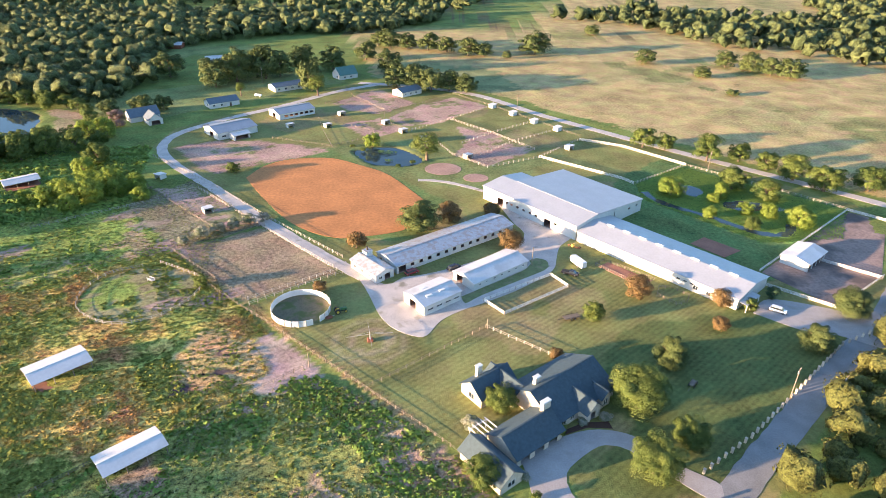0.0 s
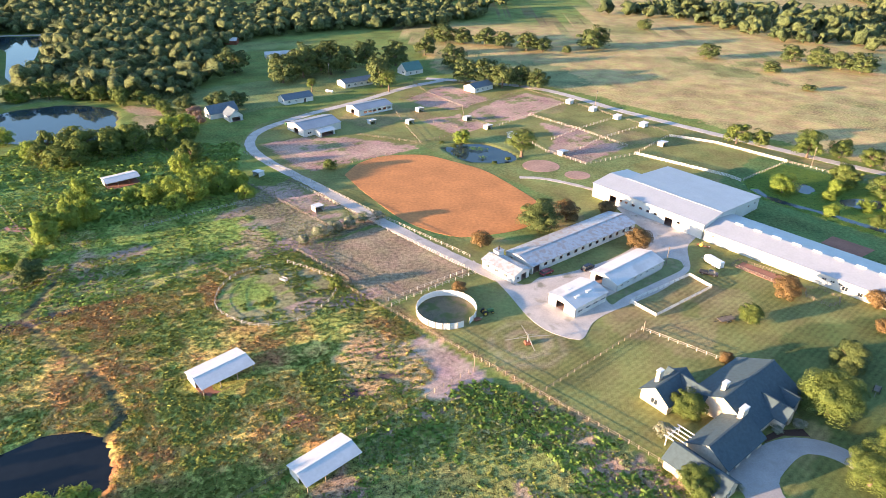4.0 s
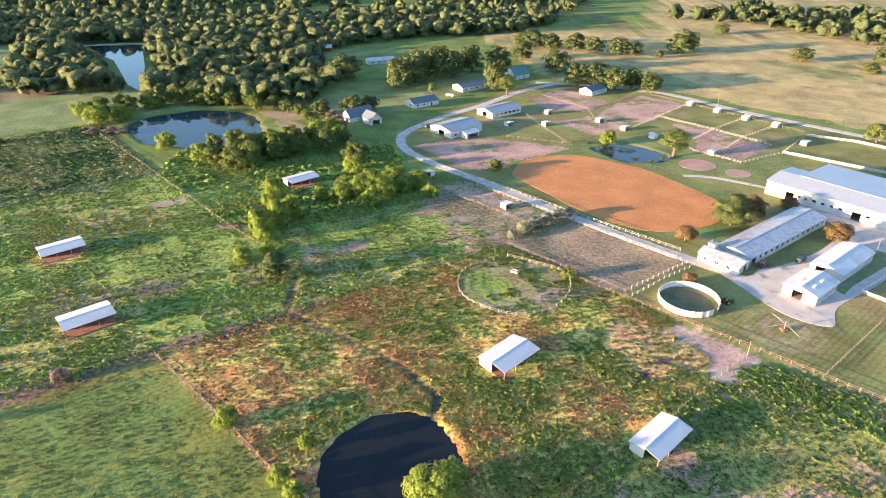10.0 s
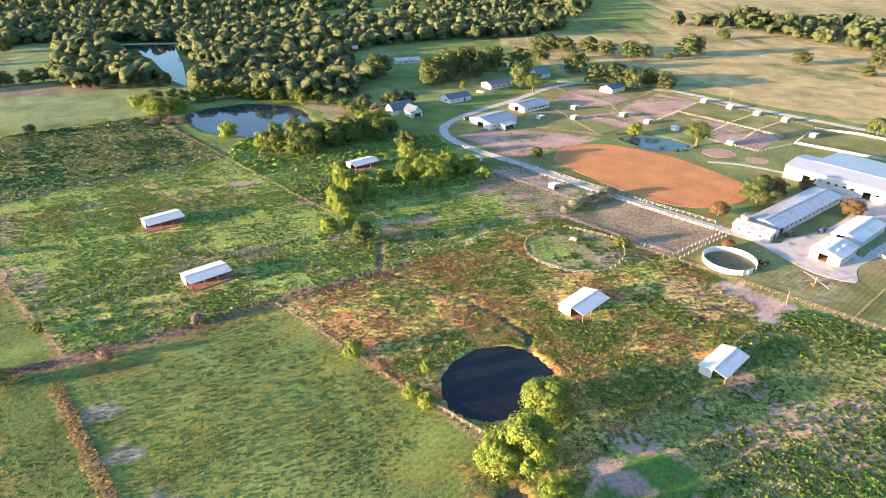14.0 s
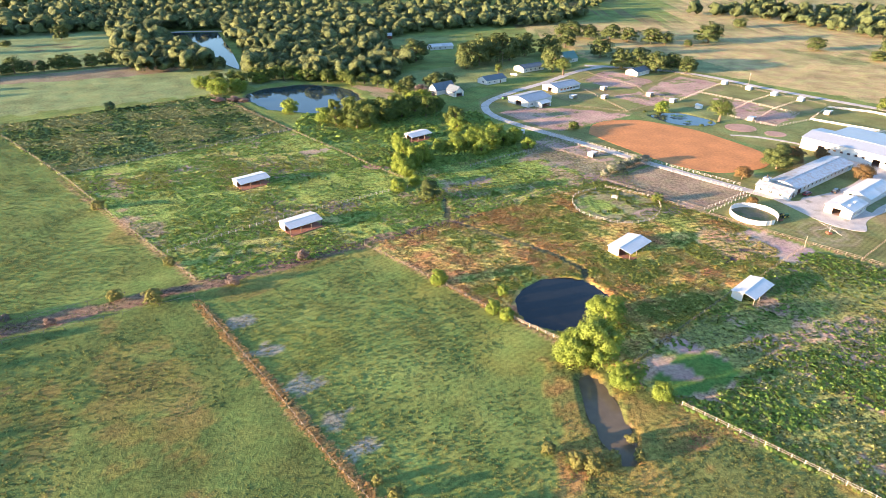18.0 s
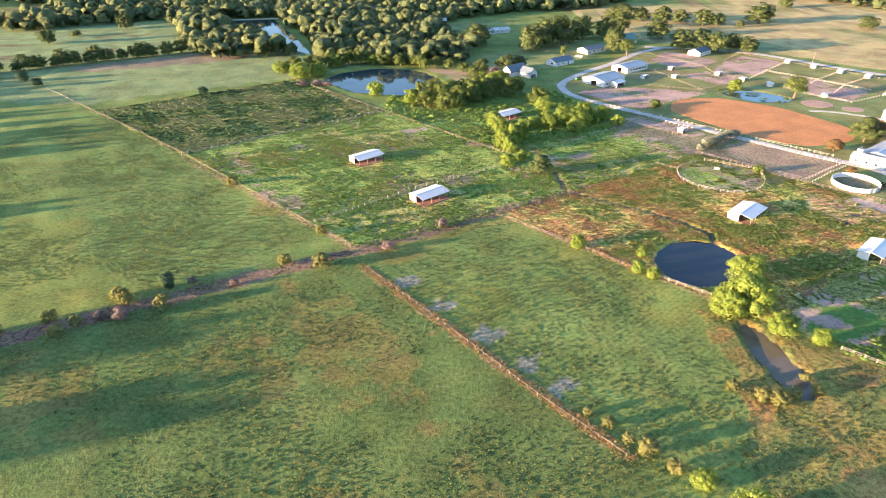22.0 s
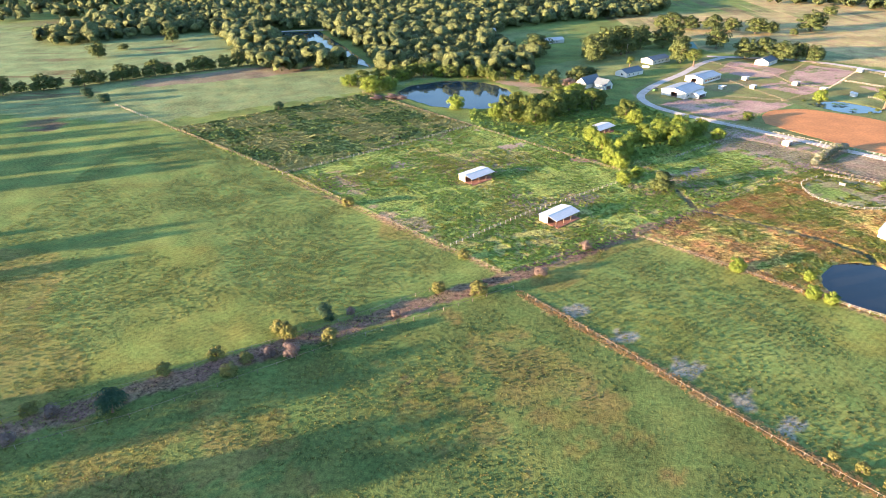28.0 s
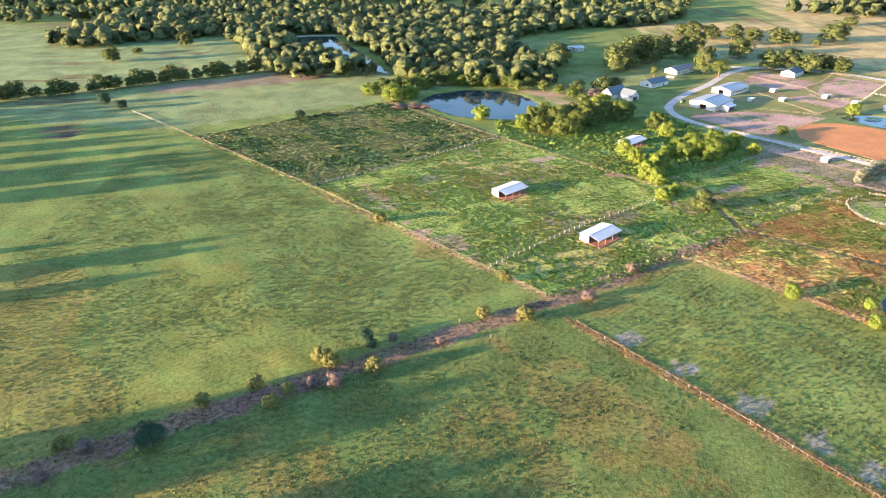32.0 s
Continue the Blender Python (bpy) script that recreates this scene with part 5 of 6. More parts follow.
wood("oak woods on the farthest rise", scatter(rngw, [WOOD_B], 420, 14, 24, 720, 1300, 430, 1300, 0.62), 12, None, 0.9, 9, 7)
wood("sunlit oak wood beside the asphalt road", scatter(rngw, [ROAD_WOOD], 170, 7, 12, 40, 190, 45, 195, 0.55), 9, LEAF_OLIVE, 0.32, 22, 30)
strip("path", [(-452, 552), (-428, 563), (-404, 569), (-378, 570)], 4.0, 0.4, GRAVEL, "pale track along the dam of the wooded lake", "path")
lake2 = sheet("water", LAKE2, 0.4, LAKE, "narrow pale lake among the woods", "water", 0.05)
grove("oak", [(-562, 326, 13, 10), (-548, 334, 10, 8), (-540, 338, 8, 6), (-529, 342, 12, 10), (-518, 349, 8, 7), (-507, 357, 12, 11), (-498, 363, 9, 8), (-489, 370, 13, 11), (-480, 376, 10, 9), (-470, 382, 12, 10), (-460, 389, 9, 8), (-452, 394, 13, 11), (-442, 400, 10, 8), (-433, 405, 12, 10), (-425, 411, 12, 10), (-551, 446, 15, 13), (-517, 514, 15, 13), (-546, 480, 10, 5)], "round dark oak in a field hedgerow")
grove("oak", [(-49, 562, 22, 15), (-34, 558, 18, 13), (-16, 553, 20, 14), (0, 545, 18, 13), (17, 533, 20, 14), (30, 532, 16, 11), (-60, 568, 16, 12), (218, 506, 18, 13), (231, 490, 20, 14), (252, 472, 22, 14), (242, 480, 18, 13), (140, 640, 16, 10), (48, 525, 9, 6), (187, 470, 14, 8), (300, 400, 16, 5), (190, 420, 10, 4)], "broad oak standing in the golden field")
grove("oak", [(-153, 419, 22, 19), (-143, 434, 24, 22), (-126, 444, 24, 22), (-118, 452, 20, 18), (-104, 470, 22, 18), (-84, 474, 22, 17), (-64, 512, 18, 14), (-42, 468, 20, 17), (-88, 414, 19, 19), (-34, 428, 20, 15), (-20, 424, 20, 16), (-10, 416, 18, 15), (2, 420, 16, 13), (13, 416, 16, 12), (-176, 356, 14, 9), (-166, 362, 12, 9), (-150, 440, 18, 16), (-135, 455, 20, 18), (-193, 352, 12, 8)], "big dark oak sheltering a farm house")
grove("sparse", [(-82, 402, 13, 12), (-130, 398, 7, 8)])
grove("pink", [(-184, 344, 9, 5.5), (-177, 332, 7, 4), (-308, 316, 9, 2.2), (-299, 318, 9, 2.6), (-292, 316, 7, 2.2)], "dusty mauve brush beside the lake bank", plain=True)
grove("elm", [(-322, 350, 13, 11), (-312, 356, 14, 12), (-300, 364, 13, 12), (-288, 372, 13, 12), (-276, 374, 13, 11), (-262, 370, 12, 11), (-250, 368, 12, 10), (-236, 366, 12, 11), (-224, 364, 10, 9), (-214, 358, 10, 9), (-205, 350, 9, 7), (-232, 358, 9, 9), (-198, 340, 9, 6), (-192, 330, 8, 5)], "lakeside tree with yellow-green sunlit crown")
grove("willow", [(-330, 346, 12, 9), (-296, 362, 12, 9), (-270, 372, 10, 8), (-181, 322, 11, 8), (-175, 312, 9, 6)])
grove("willow", [(-156, 0.5, 5.5, 5), (-150, -12, 11, 12), (-138, -20, 12, 12), (-128, -24, 12, 12)], "yellow-green tree along the south fence")
# trees along the western boundary, which throw long shadows over the meadows
# across the light, crown width, where the shadow ends along the light, and where the tree stands along it
EDGE_TREES = [(112, 15, -232, -372), (122, 12, -226, -380), (142, 11, -240, -376), (150, 13, -228, -384), (159, 11, -246, -380), (233, 10, -308, -392), (247, 9, -288, -398), (253, 8, -284, -404), (268, 6, -345, -400),
              (320, 13, -284, -412), (327, 10, -290, -420), (339, 9, -300, -414), (346, 11, -288, -424), (355, 12, -292, -420), (373, 11, -300, -424), (389, 10, -312, -428), (396, 6, -318, -430), (412, 12, -306, -434), (423, 13, -314, -438),
              (442, 11, -322, -442), (452, 12, -330, -448), (464, 13, -334, -452), (474, 12, -345, -456), (488, 14, -350, -462)]
ux, uy = -math.cos(radians(SUN_FROM)), -math.sin(radians(SUN_FROM))
grove("oak", [(ux * a - uy * c, uy * a + ux * c, w, (tip - a) * math.tan(radians(SUN_HIGH))) for c, w, tip, a in EDGE_TREES], "oak on the western boundary", plain=True)
grove("oak", [(-556, 330, 14, 12), (-536, 342, 13, 11), (-514, 353, 13, 11), (-494, 367, 14, 12), (-476, 380, 14, 12), (-447, 398, 14, 11), (-568, 320, 14, 12), (-580, 312, 14, 12), (-595, 306, 15, 12), (-612, 298, 15, 12)], "round dark oak in a field hedgerow", plain=True)
grove("elm", [(-208, 268, 12, 12), (-200, 282, 13, 13), (-192, 288, 13, 12), (-218, 276, 12, 12), (-178, 290, 12, 11), (-172, 300, 10, 9), (-230, 282, 10, 11)], "full green tree in the lakeside thicket", plain=True)
grove("willow", [(-140, 247, 11, 10), (-154, 236, 10, 9), (-148, 226, 9, 7), (-130, 246, 9, 8), (-168, 232, 8, 6), (-176, 214, 8, 10), (-186, 202, 9, 9), (-160, 262, 10, 9), (-186, 222, 8, 9), (-178, 185, 6, 5), (-124, 236, 8, 6)], "yellow-green willow in the weedy thicket", plain=True)
grove("elm", [(-306, 356, 11, 9), (-294, 366, 12, 10), (-281, 372, 11, 10), (-266, 374, 11, 9), (-316, 344, 10, 8), (-252, 374, 10, 9), (-240, 372, 11, 9)], "tree leaning over the far lake bank", plain=True)
# bushes round the house and marsh
grove("elm", [(24.5, 106.6, 4.2, 2.6), (27.5, 108.4, 4.2, 2.8), ], "clipped green shrub beside the house")
grove("elm", [(-41, 300, 3.4, 1.4), (-15.5, 284, 3.6, 1.4), (-22, 279, 3, 1.2), (-47, 306, 3, 1.2)], "low green shrub at the pond edge", plain=True)
grove("cedar", [(104.0, 168.4, 4.5, 4.6)], "dark red-brown shrub by the porch")
grove("blossom", [(-88, 203, 6, 4.2), (-83.5, 206.5, 6, 4.4), (-79, 211, 5.5, 4), (-74, 214.5, 6, 4.2), (-69.5, 217.5, 5, 3.6), (-93, 198, 4.5, 3.4)], "shrub with pale blossom along the lane")
grove("willow", [(122, 232, 7, 2.5), (130, 229, 8, 2.2), (113, 243, 6, 2.0), (118, 248, 7, 8)])


# ---- weeds and tufts, too many to count ----
def tufts(label, outline_test, count, box, leaf, size, height, seed, per=4, flat=0.25):
    rng = np.random.default_rng(seed)
    x, y = rng.uniform(box[0], box[1], count), rng.uniform(box[2], box[3], count)
    keep = outline_test(x, y)
    x, y = x[keep], y[keep]
    n = len(x)
    big = rng.uniform(0.55, 1.45, n) ** 1.5
    c = np.stack([x, y, np.zeros(n)], 1)[:, None] + rng.normal(0, 0.6, (n, per, 3)) * np.array([1, 1, 0]) * (size * big)[:, None, None]
    c[..., 2] = height * big[:, None] * rng.uniform(0.25, 0.9, (n, per))
    away = c - np.array([0, 0, 1.0]) * c[..., 2:] - np.stack([x, y, np.zeros(n)], 1)[:, None]
    nrm = unit(away * 0.05 / size + rng.normal(0, flat * 0.2, (n, per, 3)) + np.array([0, 0, 1.0])).reshape(-1, 3)
    q = leaves(rng, c.reshape(-1, 3), nrm, np.repeat(size * 0.55 * big, per), 0.1)
    q[..., 2] = np.maximum(q[..., 2], -0.05)
    var = np.repeat(rng.uniform(0, 0.75, n), per) + rng.uniform(-0.1, 0.15, n * per)
    return tagged(new("weeds", quads("weeds", q, var.clip(0, 1), leaf, nrm)), label, "plants", kind="stuff")


def land_free(x, y):
    ok = np.ones(x.shape, bool)
    for cx, cy, rx, ry, turn, fray in PONDS.values():
        ok &= ~blob(x, y, cx, cy, rx * 1.1, ry * 1.1, turn, 0.0)
    for (ax, ay), (bx, by) in zip(DITCH, DITCH[1:]):
        u = np.clip(((x - ax) * (bx - ax) + (y - ay) * (by - ay)) / ((bx - ax) ** 2 + (by - ay) ** 2), 0, 1)
        ok &= np.hypot(x - ax - u * (bx - ax), y - ay - u * (by - ay)) > 1.3
    for sx, sy in ((-98.8, 127.9), (-67.3, 99.3), (-218.5, 142), (-249.2, 183.4), (-181, 249.6)):
        ok &= (np.abs(x - sx) > 7) | (np.abs(y - sy) > 7)
    return ok


def in_any(x, y, *outs):
    hit = np.zeros(x.shape, bool)
    for o in outs:
        hit |= inside(x, y, o)
    return hit & land_free(x, y)


def clumps(label, outline_test, count, box, leaf, width, height, seed, per=10, fine=0.24, side=0.32):
    """Bushy weeds: low uneven domes of leaves, larger and smaller."""
    rng = np.random.default_rng(seed)
    x, y = rng.uniform(box[0], box[1], count), rng.uniform(box[2], box[3], count)
    keep = outline_test(x, y)
    x, y = x[keep], y[keep]
    n = len(x)
    big = rng.uniform(0.5, 1.5, n)[:, None]
    d = unit(rng.normal(0, 1, (n, per, 3)))
    d[..., 2] = np.abs(d[..., 2])
    far = rng.uniform(0.45, 1.0, (n, per))
    c = np.stack([x[:, None] + d[..., 0] * far * big * width / 2, y[:, None] + d[..., 1] * far * big * width / 2, d[..., 2] * far * big * height], -1)
    c = c.reshape(-1, 3)
    up = np.array([0, 0, 0.5])
    q = leaves(rng, c, unit(d.reshape(-1, 3) + up), fine * width * np.repeat(big[:, 0], per), 0.35)
    q[..., 2] = np.maximum(q[..., 2], -0.05)
    nrm = unit(side * d.reshape(-1, 3) + 1.7 * up + rng.normal(0, 0.5 * side, (n * per, 3)))
    var = np.repeat(rng.uniform(0, 0.7, n), per) + rng.uniform(-0.15, 0.25, n * per)
    return tagged(new("weeds", quads("weeds", q, var.clip(0, 1), leaf, nrm)), label, "plants", kind="stuff")


TREE_FIELD = [(-190, 197), (-128, 231), (-146, 300), (-250, 300), (-250, 260)]
patchy = lambda x, y, s, k, t: wobble(x, y, s, k) + 0.6 * wobble(x, y, s * 5, k + 3) + np.random.default_rng(int(k)).normal(0, 0.22, x.shape) > t
meadow = lambda x, y: land_free(x, y) & ~in_any(x, y, WEST, POND_FIELD, EAST_FIELD, TREE_FIELD, RANCH)
oval = lambda x, y: blob(x, y, -94.5, 166, 17.5, 16.5, 0, 0.0)
BARE = lambda x, y: inside(x, y, GATE_DIRT, 1.0) | (inside(x, y, TAN_WEEDS, 2.0) & (np.random.default_rng(3).random(x.shape) < 0.7))
leafy_half = lambda x, y: wobble(x, y, 0.13, 6) + 0.6 * wobble(x, y, 0.5, 1)
clumps("lush broad-leaved weeds in the pastures", lambda x, y: in_any(x, y, WEST, TREE_FIELD) & ~inside(x, y, SCRUB) & patchy(x, y, 0.06, 2, -0.35) & (leafy_half(x, y) > -0.15), 52000, (-345, -95, 95, 300), WEED, 1.3, 0.13, 21, 9)
clumps("olive weeds in the pastures", lambda x, y: in_any(x, y, WEST, TREE_FIELD) & ~inside(x, y, SCRUB) & patchy(x, y, 0.07, 8, -0.2) & (leafy_half(x, y) < 0.1), 52000, (-345, -95, 95, 300), WEED_OLIVE, 1.2, 0.11, 37, 7)
mound = lambda x, y: wobble(x, y, 0.09, 9) + 0.5 * wobble(x, y, 0.33, 4)
clumps("pale scrubby weeds with seed heads", lambda x, y: in_any(x, y, SCRUB) & (mound(x, y) > -0.05), 26000, (-420, -245, 185, 335), WEED_PALE, 2.2, 0.24, 22, 12)
clumps("dark green scrub in the weedy corner", lambda x, y: in_any(x, y, SCRUB) & (mound(x, y) < -0.05), 12000, (-420, -245, 185, 335), WEED_DARK, 2.4, 0.28, 23, 13)
clumps("leafy green scrub in the weedy corner", lambda x, y: in_any(x, y, SCRUB) & (np.abs(mound(x, y)) < 0.22), 14000, (-420, -245, 185, 335), WEED, 1.8, 0.2, 36, 11)
rusty = lambda x, y: wobble(x, y, 0.11, 4) + 0.7 * wobble(x, y, 0.42, 9) - 0.006 * (x + 140)
clumps("rusty dry weeds round the stock pond", lambda x, y: in_any(x, y, POND_FIELD) & ~oval(x, y) & ~BARE(x, y) & (rusty(x, y) > 0.3), 44000, (-195, -30, 55, 198), WEED_DRY, 1.1, 0.14, 24, 7)
clumps("green weeds round the stock pond", lambda x, y: in_any(x, y, POND_FIELD) & ~BARE(x, y) & (rusty(x, y) < -0.3), 40000, (-195, -30, 55, 198), WEED_OLIVE, 1.2, 0.18, 25, 8)
clumps("olive grass clumps round the stock pond", lambda x, y: in_any(x, y, POND_FIELD) & ~oval(x, y) & ~BARE(x, y) & (np.abs(rusty(x, y)) < 0.4), 44000, (-195, -30, 55, 198), MEADOW_DRY, 1.0, 0.12, 34, 6)
clumps("lush bushy weeds in the east pasture", lambda x, y: in_any(x, y, EAST_FIELD) & patchy(x, y, 0.08, 3, 0.05) & ~blob(x, y, -98, 60, 15, 10, 30), 26000, (-120, 60, -20, 133), WEED, 1.6, 0.18, 26, 11)
clumps("olive and yellow weeds between the green ones", lambda x, y: in_any(x, y, EAST_FIELD) & patchy(x, y, 0.1, 5, -0.1) & ~blob(x, y, -98, 60, 15, 10, 30), 26000, (-120, 60, -20, 133), WEED_OLIVE, 1.2, 0.15, 38, 8)
clumps("olive weeds in the east pasture", lambda x, y: in_any(x, y, EAST_FIELD) & patchy(x, y, 0.1, 8, 0.0) & ~blob(x, y, -98, 60, 15, 10, 30), 24000, (-120, 60, -20, 133), WEED_PALE, 1.1, 0.18, 35, 7)
tufts("dry grass along the fence lines", lambda x, y: np.abs((x + 236) * -74 - (y - 86) * 64) / 97.8 < 1.6, 22000, (-240, -168, 8, 90), WEED_DRY, 0.4, 0.4, 27, 3)
clumps("grass tussocks in the hay meadows", meadow, 80000, (-430, -80, -15, 260), MEADOW, 0.75, 0.06, 28, 4, 0.24, 0.14)
clumps("yellowed grass tussocks in the hay meadows", lambda x, y: meadow(x, y) & patchy(x, y, 0.03, 6, 0.1), 44000, (-430, -80, -15, 260), MEADOW_YELLOW, 0.7, 0.06, 29, 4, 0.24, 0.14)
clumps("low bushes and tall weeds in the thicket", lambda x, y: in_any(x, y, TREE_FIELD) & patchy(x, y, 0.08, 7, 0.05), 4500, (-250, -128, 195, 300), WEED, 2.2, 0.9, 32, 16)
tufts("reeds standing in the arena pond", lambda x, y: blob(x, y, -29, 298, 5, 2.2, -10, 0.3) | blob(x, y, -27, 287, 2.0, 1.4, 20, 0.3), 1800, (-40, -12, 280, 312), WEED, 0.5, 0.4, 33, 4)

# ---- yard, arenas and drives ----
sheet("arena_sand", rounded([(-88.5, 262), (-84.5, 276), (-76, 285), (-65, 288.5), (-53, 288), (-40, 280), (-27, 270), (-15, 252), (-6.6, 236), (-6.8, 224), (-15, 213.4), (-27, 208), (-41, 206.2), (-58, 217), (-75, 240)]), 0.06, ARENA, "harrowed orange sand of the riding arena", "arena", 0.25)
sheet("yard", rounded([(-31.4, 183.2), (-26.5, 175), (-22.9, 166.8), (-18.8, 156.5), (-14.8, 150.5), (-10.5, 147.4), (-6.8, 146), (-4.3, 146.8), (-0.3, 154.3), (5.5, 159.5), (11.6, 163.4), (24, 172), (34.7, 182.1), (38, 187), (39.5, 193.3), (42, 202), (47.7, 210.3), (44.2, 217), (38.4, 219.5), (33, 226), (24.4, 247), (19, 247), (23, 235), (26.5, 222), (29.4, 215), (29.8, 209.4), (23, 201), (13.8, 192.4), (1.4, 184.4), (-8, 180), (-13.1, 178.6), (-18.5, 174), (-29, 182), (-34, 189)]), 0.055, GRAVEL, "pale gravel farmyard between the barns", "yard", 0.25)
YARD_GRASS = mat("yard_grass", (0.165, 0.19, 0.075), 0.95, scale=0.4, vary=0.3, fine=9, bump=0.05, stain=(0.25, 0.21, 0.12), stain_at=0.6)
sheet("grass_patch", rounded([(5.8, 167.4), (28, 185.4), (29.7, 191.1), (32.5, 192.9), (35.5, 191.6), (36, 188.5), (34.4, 185.0), (24.3, 177.3), (12, 168.2), (7, 163.6)]), 0.075, YARD_GRASS, "rough grass strip beside the hay barn", "grass", 0.2)
sheet("grass_patch", [(6, 182.5), (18, 192), (22, 191), (9, 180)], 0.075, YARD_GRASS, "worn grass strip between yard and barn", "grass", 0.2)
strip("path", [(24, 245), (12, 255), (-2, 262), (-12, 263)], 2.4, 0.05, GRAVEL, "worn gravel track", "path")
sheet("driveway", rounded([(17.8, 101.2), (21.8, 105.3), (27.4, 108.0), (34.7, 110.6), (41.1, 110.4), (46.5, 107.7), (52, 101), (60, 95), (57, 91), (49, 98), (42.8, 104.5), (39, 105.9), (36.0, 105.5), (31.6, 102.2), (27.5, 97.6), (27.7, 92), (32, 84), (27, 80), (20, 90), (18.8, 96.8)]), 0.055, CONCRETE, "curved pale concrete driveway by the house", "driveway", 0.25)
sheet("driveway", rounded([(94.5, 161.0), (103, 169), (120, 164), (128, 159), (134, 150), (127, 143), (115, 150), (106, 152)]), 0.058, CONCRETE, "wide pale concrete parking area", "driveway", 0.25)
sheet("flower_bed", [(28, 108.6), (34.7, 111.4), (40.5, 111.2), (40, 113.5), (34, 113.0), (27.5, 109.6)], 0.09, mat("dark_mulch", (0.07, 0.035, 0.025), 0.95, scale=3, vary=0.3), "dark red mulch bed along the house", "flower bed", 0.2)
sheet("corral_dirt", [(108, 186), (165, 236.5), (175, 227), (147.5, 184), (121.5, 165.5)], 0.05, mat("trodden_brown_dirt", (0.26, 0.18, 0.15), 0.95, scale=0.1, vary=0.3, fine=9, bump=0.05, stain=(0.10, 0.075, 0.065), stain_at=0.56), "trodden brown dirt of a horse corral", "dirt lot", 0.2)
sheet("sand_circle", ring(-1.0, 277, 8.4, 7.6, 0, 0.02), 0.06, DIRT, "raked pink sand of a round pen", "sand ring", 0.2)
sheet("sand_circle", ring(13.9, 266.6, 5.6, 5.0, 0, 0.02), 0.06, DIRT, "small pink sand round pen", "sand ring", 0.2)
sheet("red_patch", [(90.5, 206.1), (97.4, 211.4), (107, 201.2), (99.1, 195.8)], 0.06, REDDIRT, "rectangle of bare red earth", "dirt lot", 0.2)
sheet("red_patch", [(53, 188), (57, 191), (69, 179.2), (64, 175.5)], 0.06, REDDIRT, "red earth floor of a small pen", "dirt lot", 0.2)
MARSH = [(87, 254), (90, 243), (100, 235), (108, 227.8), (115.6, 220), (120, 215.6), (129, 214.4), (136, 223)]
strip("marsh_water", MARSH, 3.4, 0.03, LAKE, "shallow winding marsh channel", "water", 0.9, 8)
sheet("marsh_water", ring(107.5, 256, 4.2, 6.5, 10, 0.25), 0.031, LAKE, "shallow marsh pool", "water", 0.05)
sheet("marsh_water", ring(127, 240, 11, 5.5, -10, 0.3), 0.031, LAKE, "shallow marsh pool with dead brush", "water", 0.05)

# ---- fences ----
POST_W, POST_P, POST_S = Shape().bevel(-0.06, 0.06, -0.06, 0.06, -0.25, 1.0, 0.02).mesh("post", WOOD), Shape().bevel(-0.09, 0.09, -0.09, 0.09, -0.25, 1.0, 0.03).mesh("post", PALEWOOD), Shape().tube((0, 0, -0.2), (0, 0, 1.0), 0.05, 0.05, 6).mesh("post", STEEL)
RAIL_B, RAIL_W, RAIL_P = Shape().box(0, 1, -0.03, 0.03, -0.075, 0.075).mesh("rail", TRIM), Shape().box(0, 1, -0.025, 0.025, -0.032, 0.032).mesh("rail", WOOD), Shape().box(0, 1, -0.025, 0.025, -0.038, 0.038).mesh("rail", PALEWOOD)


def fence(points, label, pale=False, height=1.3, rails=(0.55, 1.1), gap=2.6, curved=False, closed=False):
    """A post and rail fence along a line, with each post and each rail of its own."""
    line = [Vector((*p, 0)) for p in (points + points[:1] if closed else points)]
    if curved:
        line = smooth_line(points + points[:1] if closed else points, gap)
    ob = thing("fence", label, "fence", pose(*line[0].xy, 0))
    o = line[0].copy()
    last = len(line) - 2
    for k, (a, b) in enumerate(zip(line, line[1:])):
        n = max(1, round((b - a).length / gap)) if not curved else 1
        turn = math.atan2(b.y - a.y, b.x - a.x)
        for i in range(n + (1 if k == last and not closed else 0)):
            p = a.lerp(b, i / n) - o
            q = part("post", POST_P if pale else POST_W, None, ob)
            q.location, q.rotation_euler, q.scale = p, (0, 0, turn), (1, 1, height)
        step = 2 if n > 3 else 1
        for i in range(0, n, step):
            p, e = a.lerp(b, i / n), a.lerp(b, min(i + step, n) / n)
            for h in rails:
                q = part("rail", (RAIL_B if len(rails) > 3 else RAIL_P) if pale else RAIL_W, None, ob)
                q.location, q.rotation_euler, q.scale = p - o + Vector((0, 0, h * height / 1.3)), (0, 0, turn), ((e - p).length, 1, 1)
    return ob


BROWN, PALE = "weathered brown post and rail fence", "pale painted post and rail fence"
fence([(-3, 109.5), (-51, 151.3), (-60.6, 159.1), (-71.5, 168.4), (-77.8, 174.5)], BROWN)
fence([(-3, 109.5), (4, 103), (9, 92)], BROWN)
fence([(-95.8, 194.6), (-60.6, 163.4)], BROWN)
fence([(-95.8, 194.0), (-84, 208.7), (-68, 214.5)], BROWN)
fence([(-127, 249.6), (-85.8, 210.8)], BROWN)
fence([(-143.9, 161.8), (-117.5, 181.7), (-96.7, 194.2)], BROWN, gap=3.2)
fence([(-153.4, 208.8), (-136.7, 221.8), (-116.8, 236.2)], PALE, True, gap=3.2)
fence([(-60.0, 163.6), (-45.4, 174.6), (-35.5, 182.2)], PALE, True)
fence([(-58.8, 160.6), (-46.1, 171.2), (-33.5, 180.4)], PALE, True)
fence([(-104.8, 248.6), (-66.5, 211.4), (-37, 184)], PALE, True)
fence([(-140, 287), (-99.3, 251.9), (-66.5, 219.4), (-35, 191)], PALE, True)
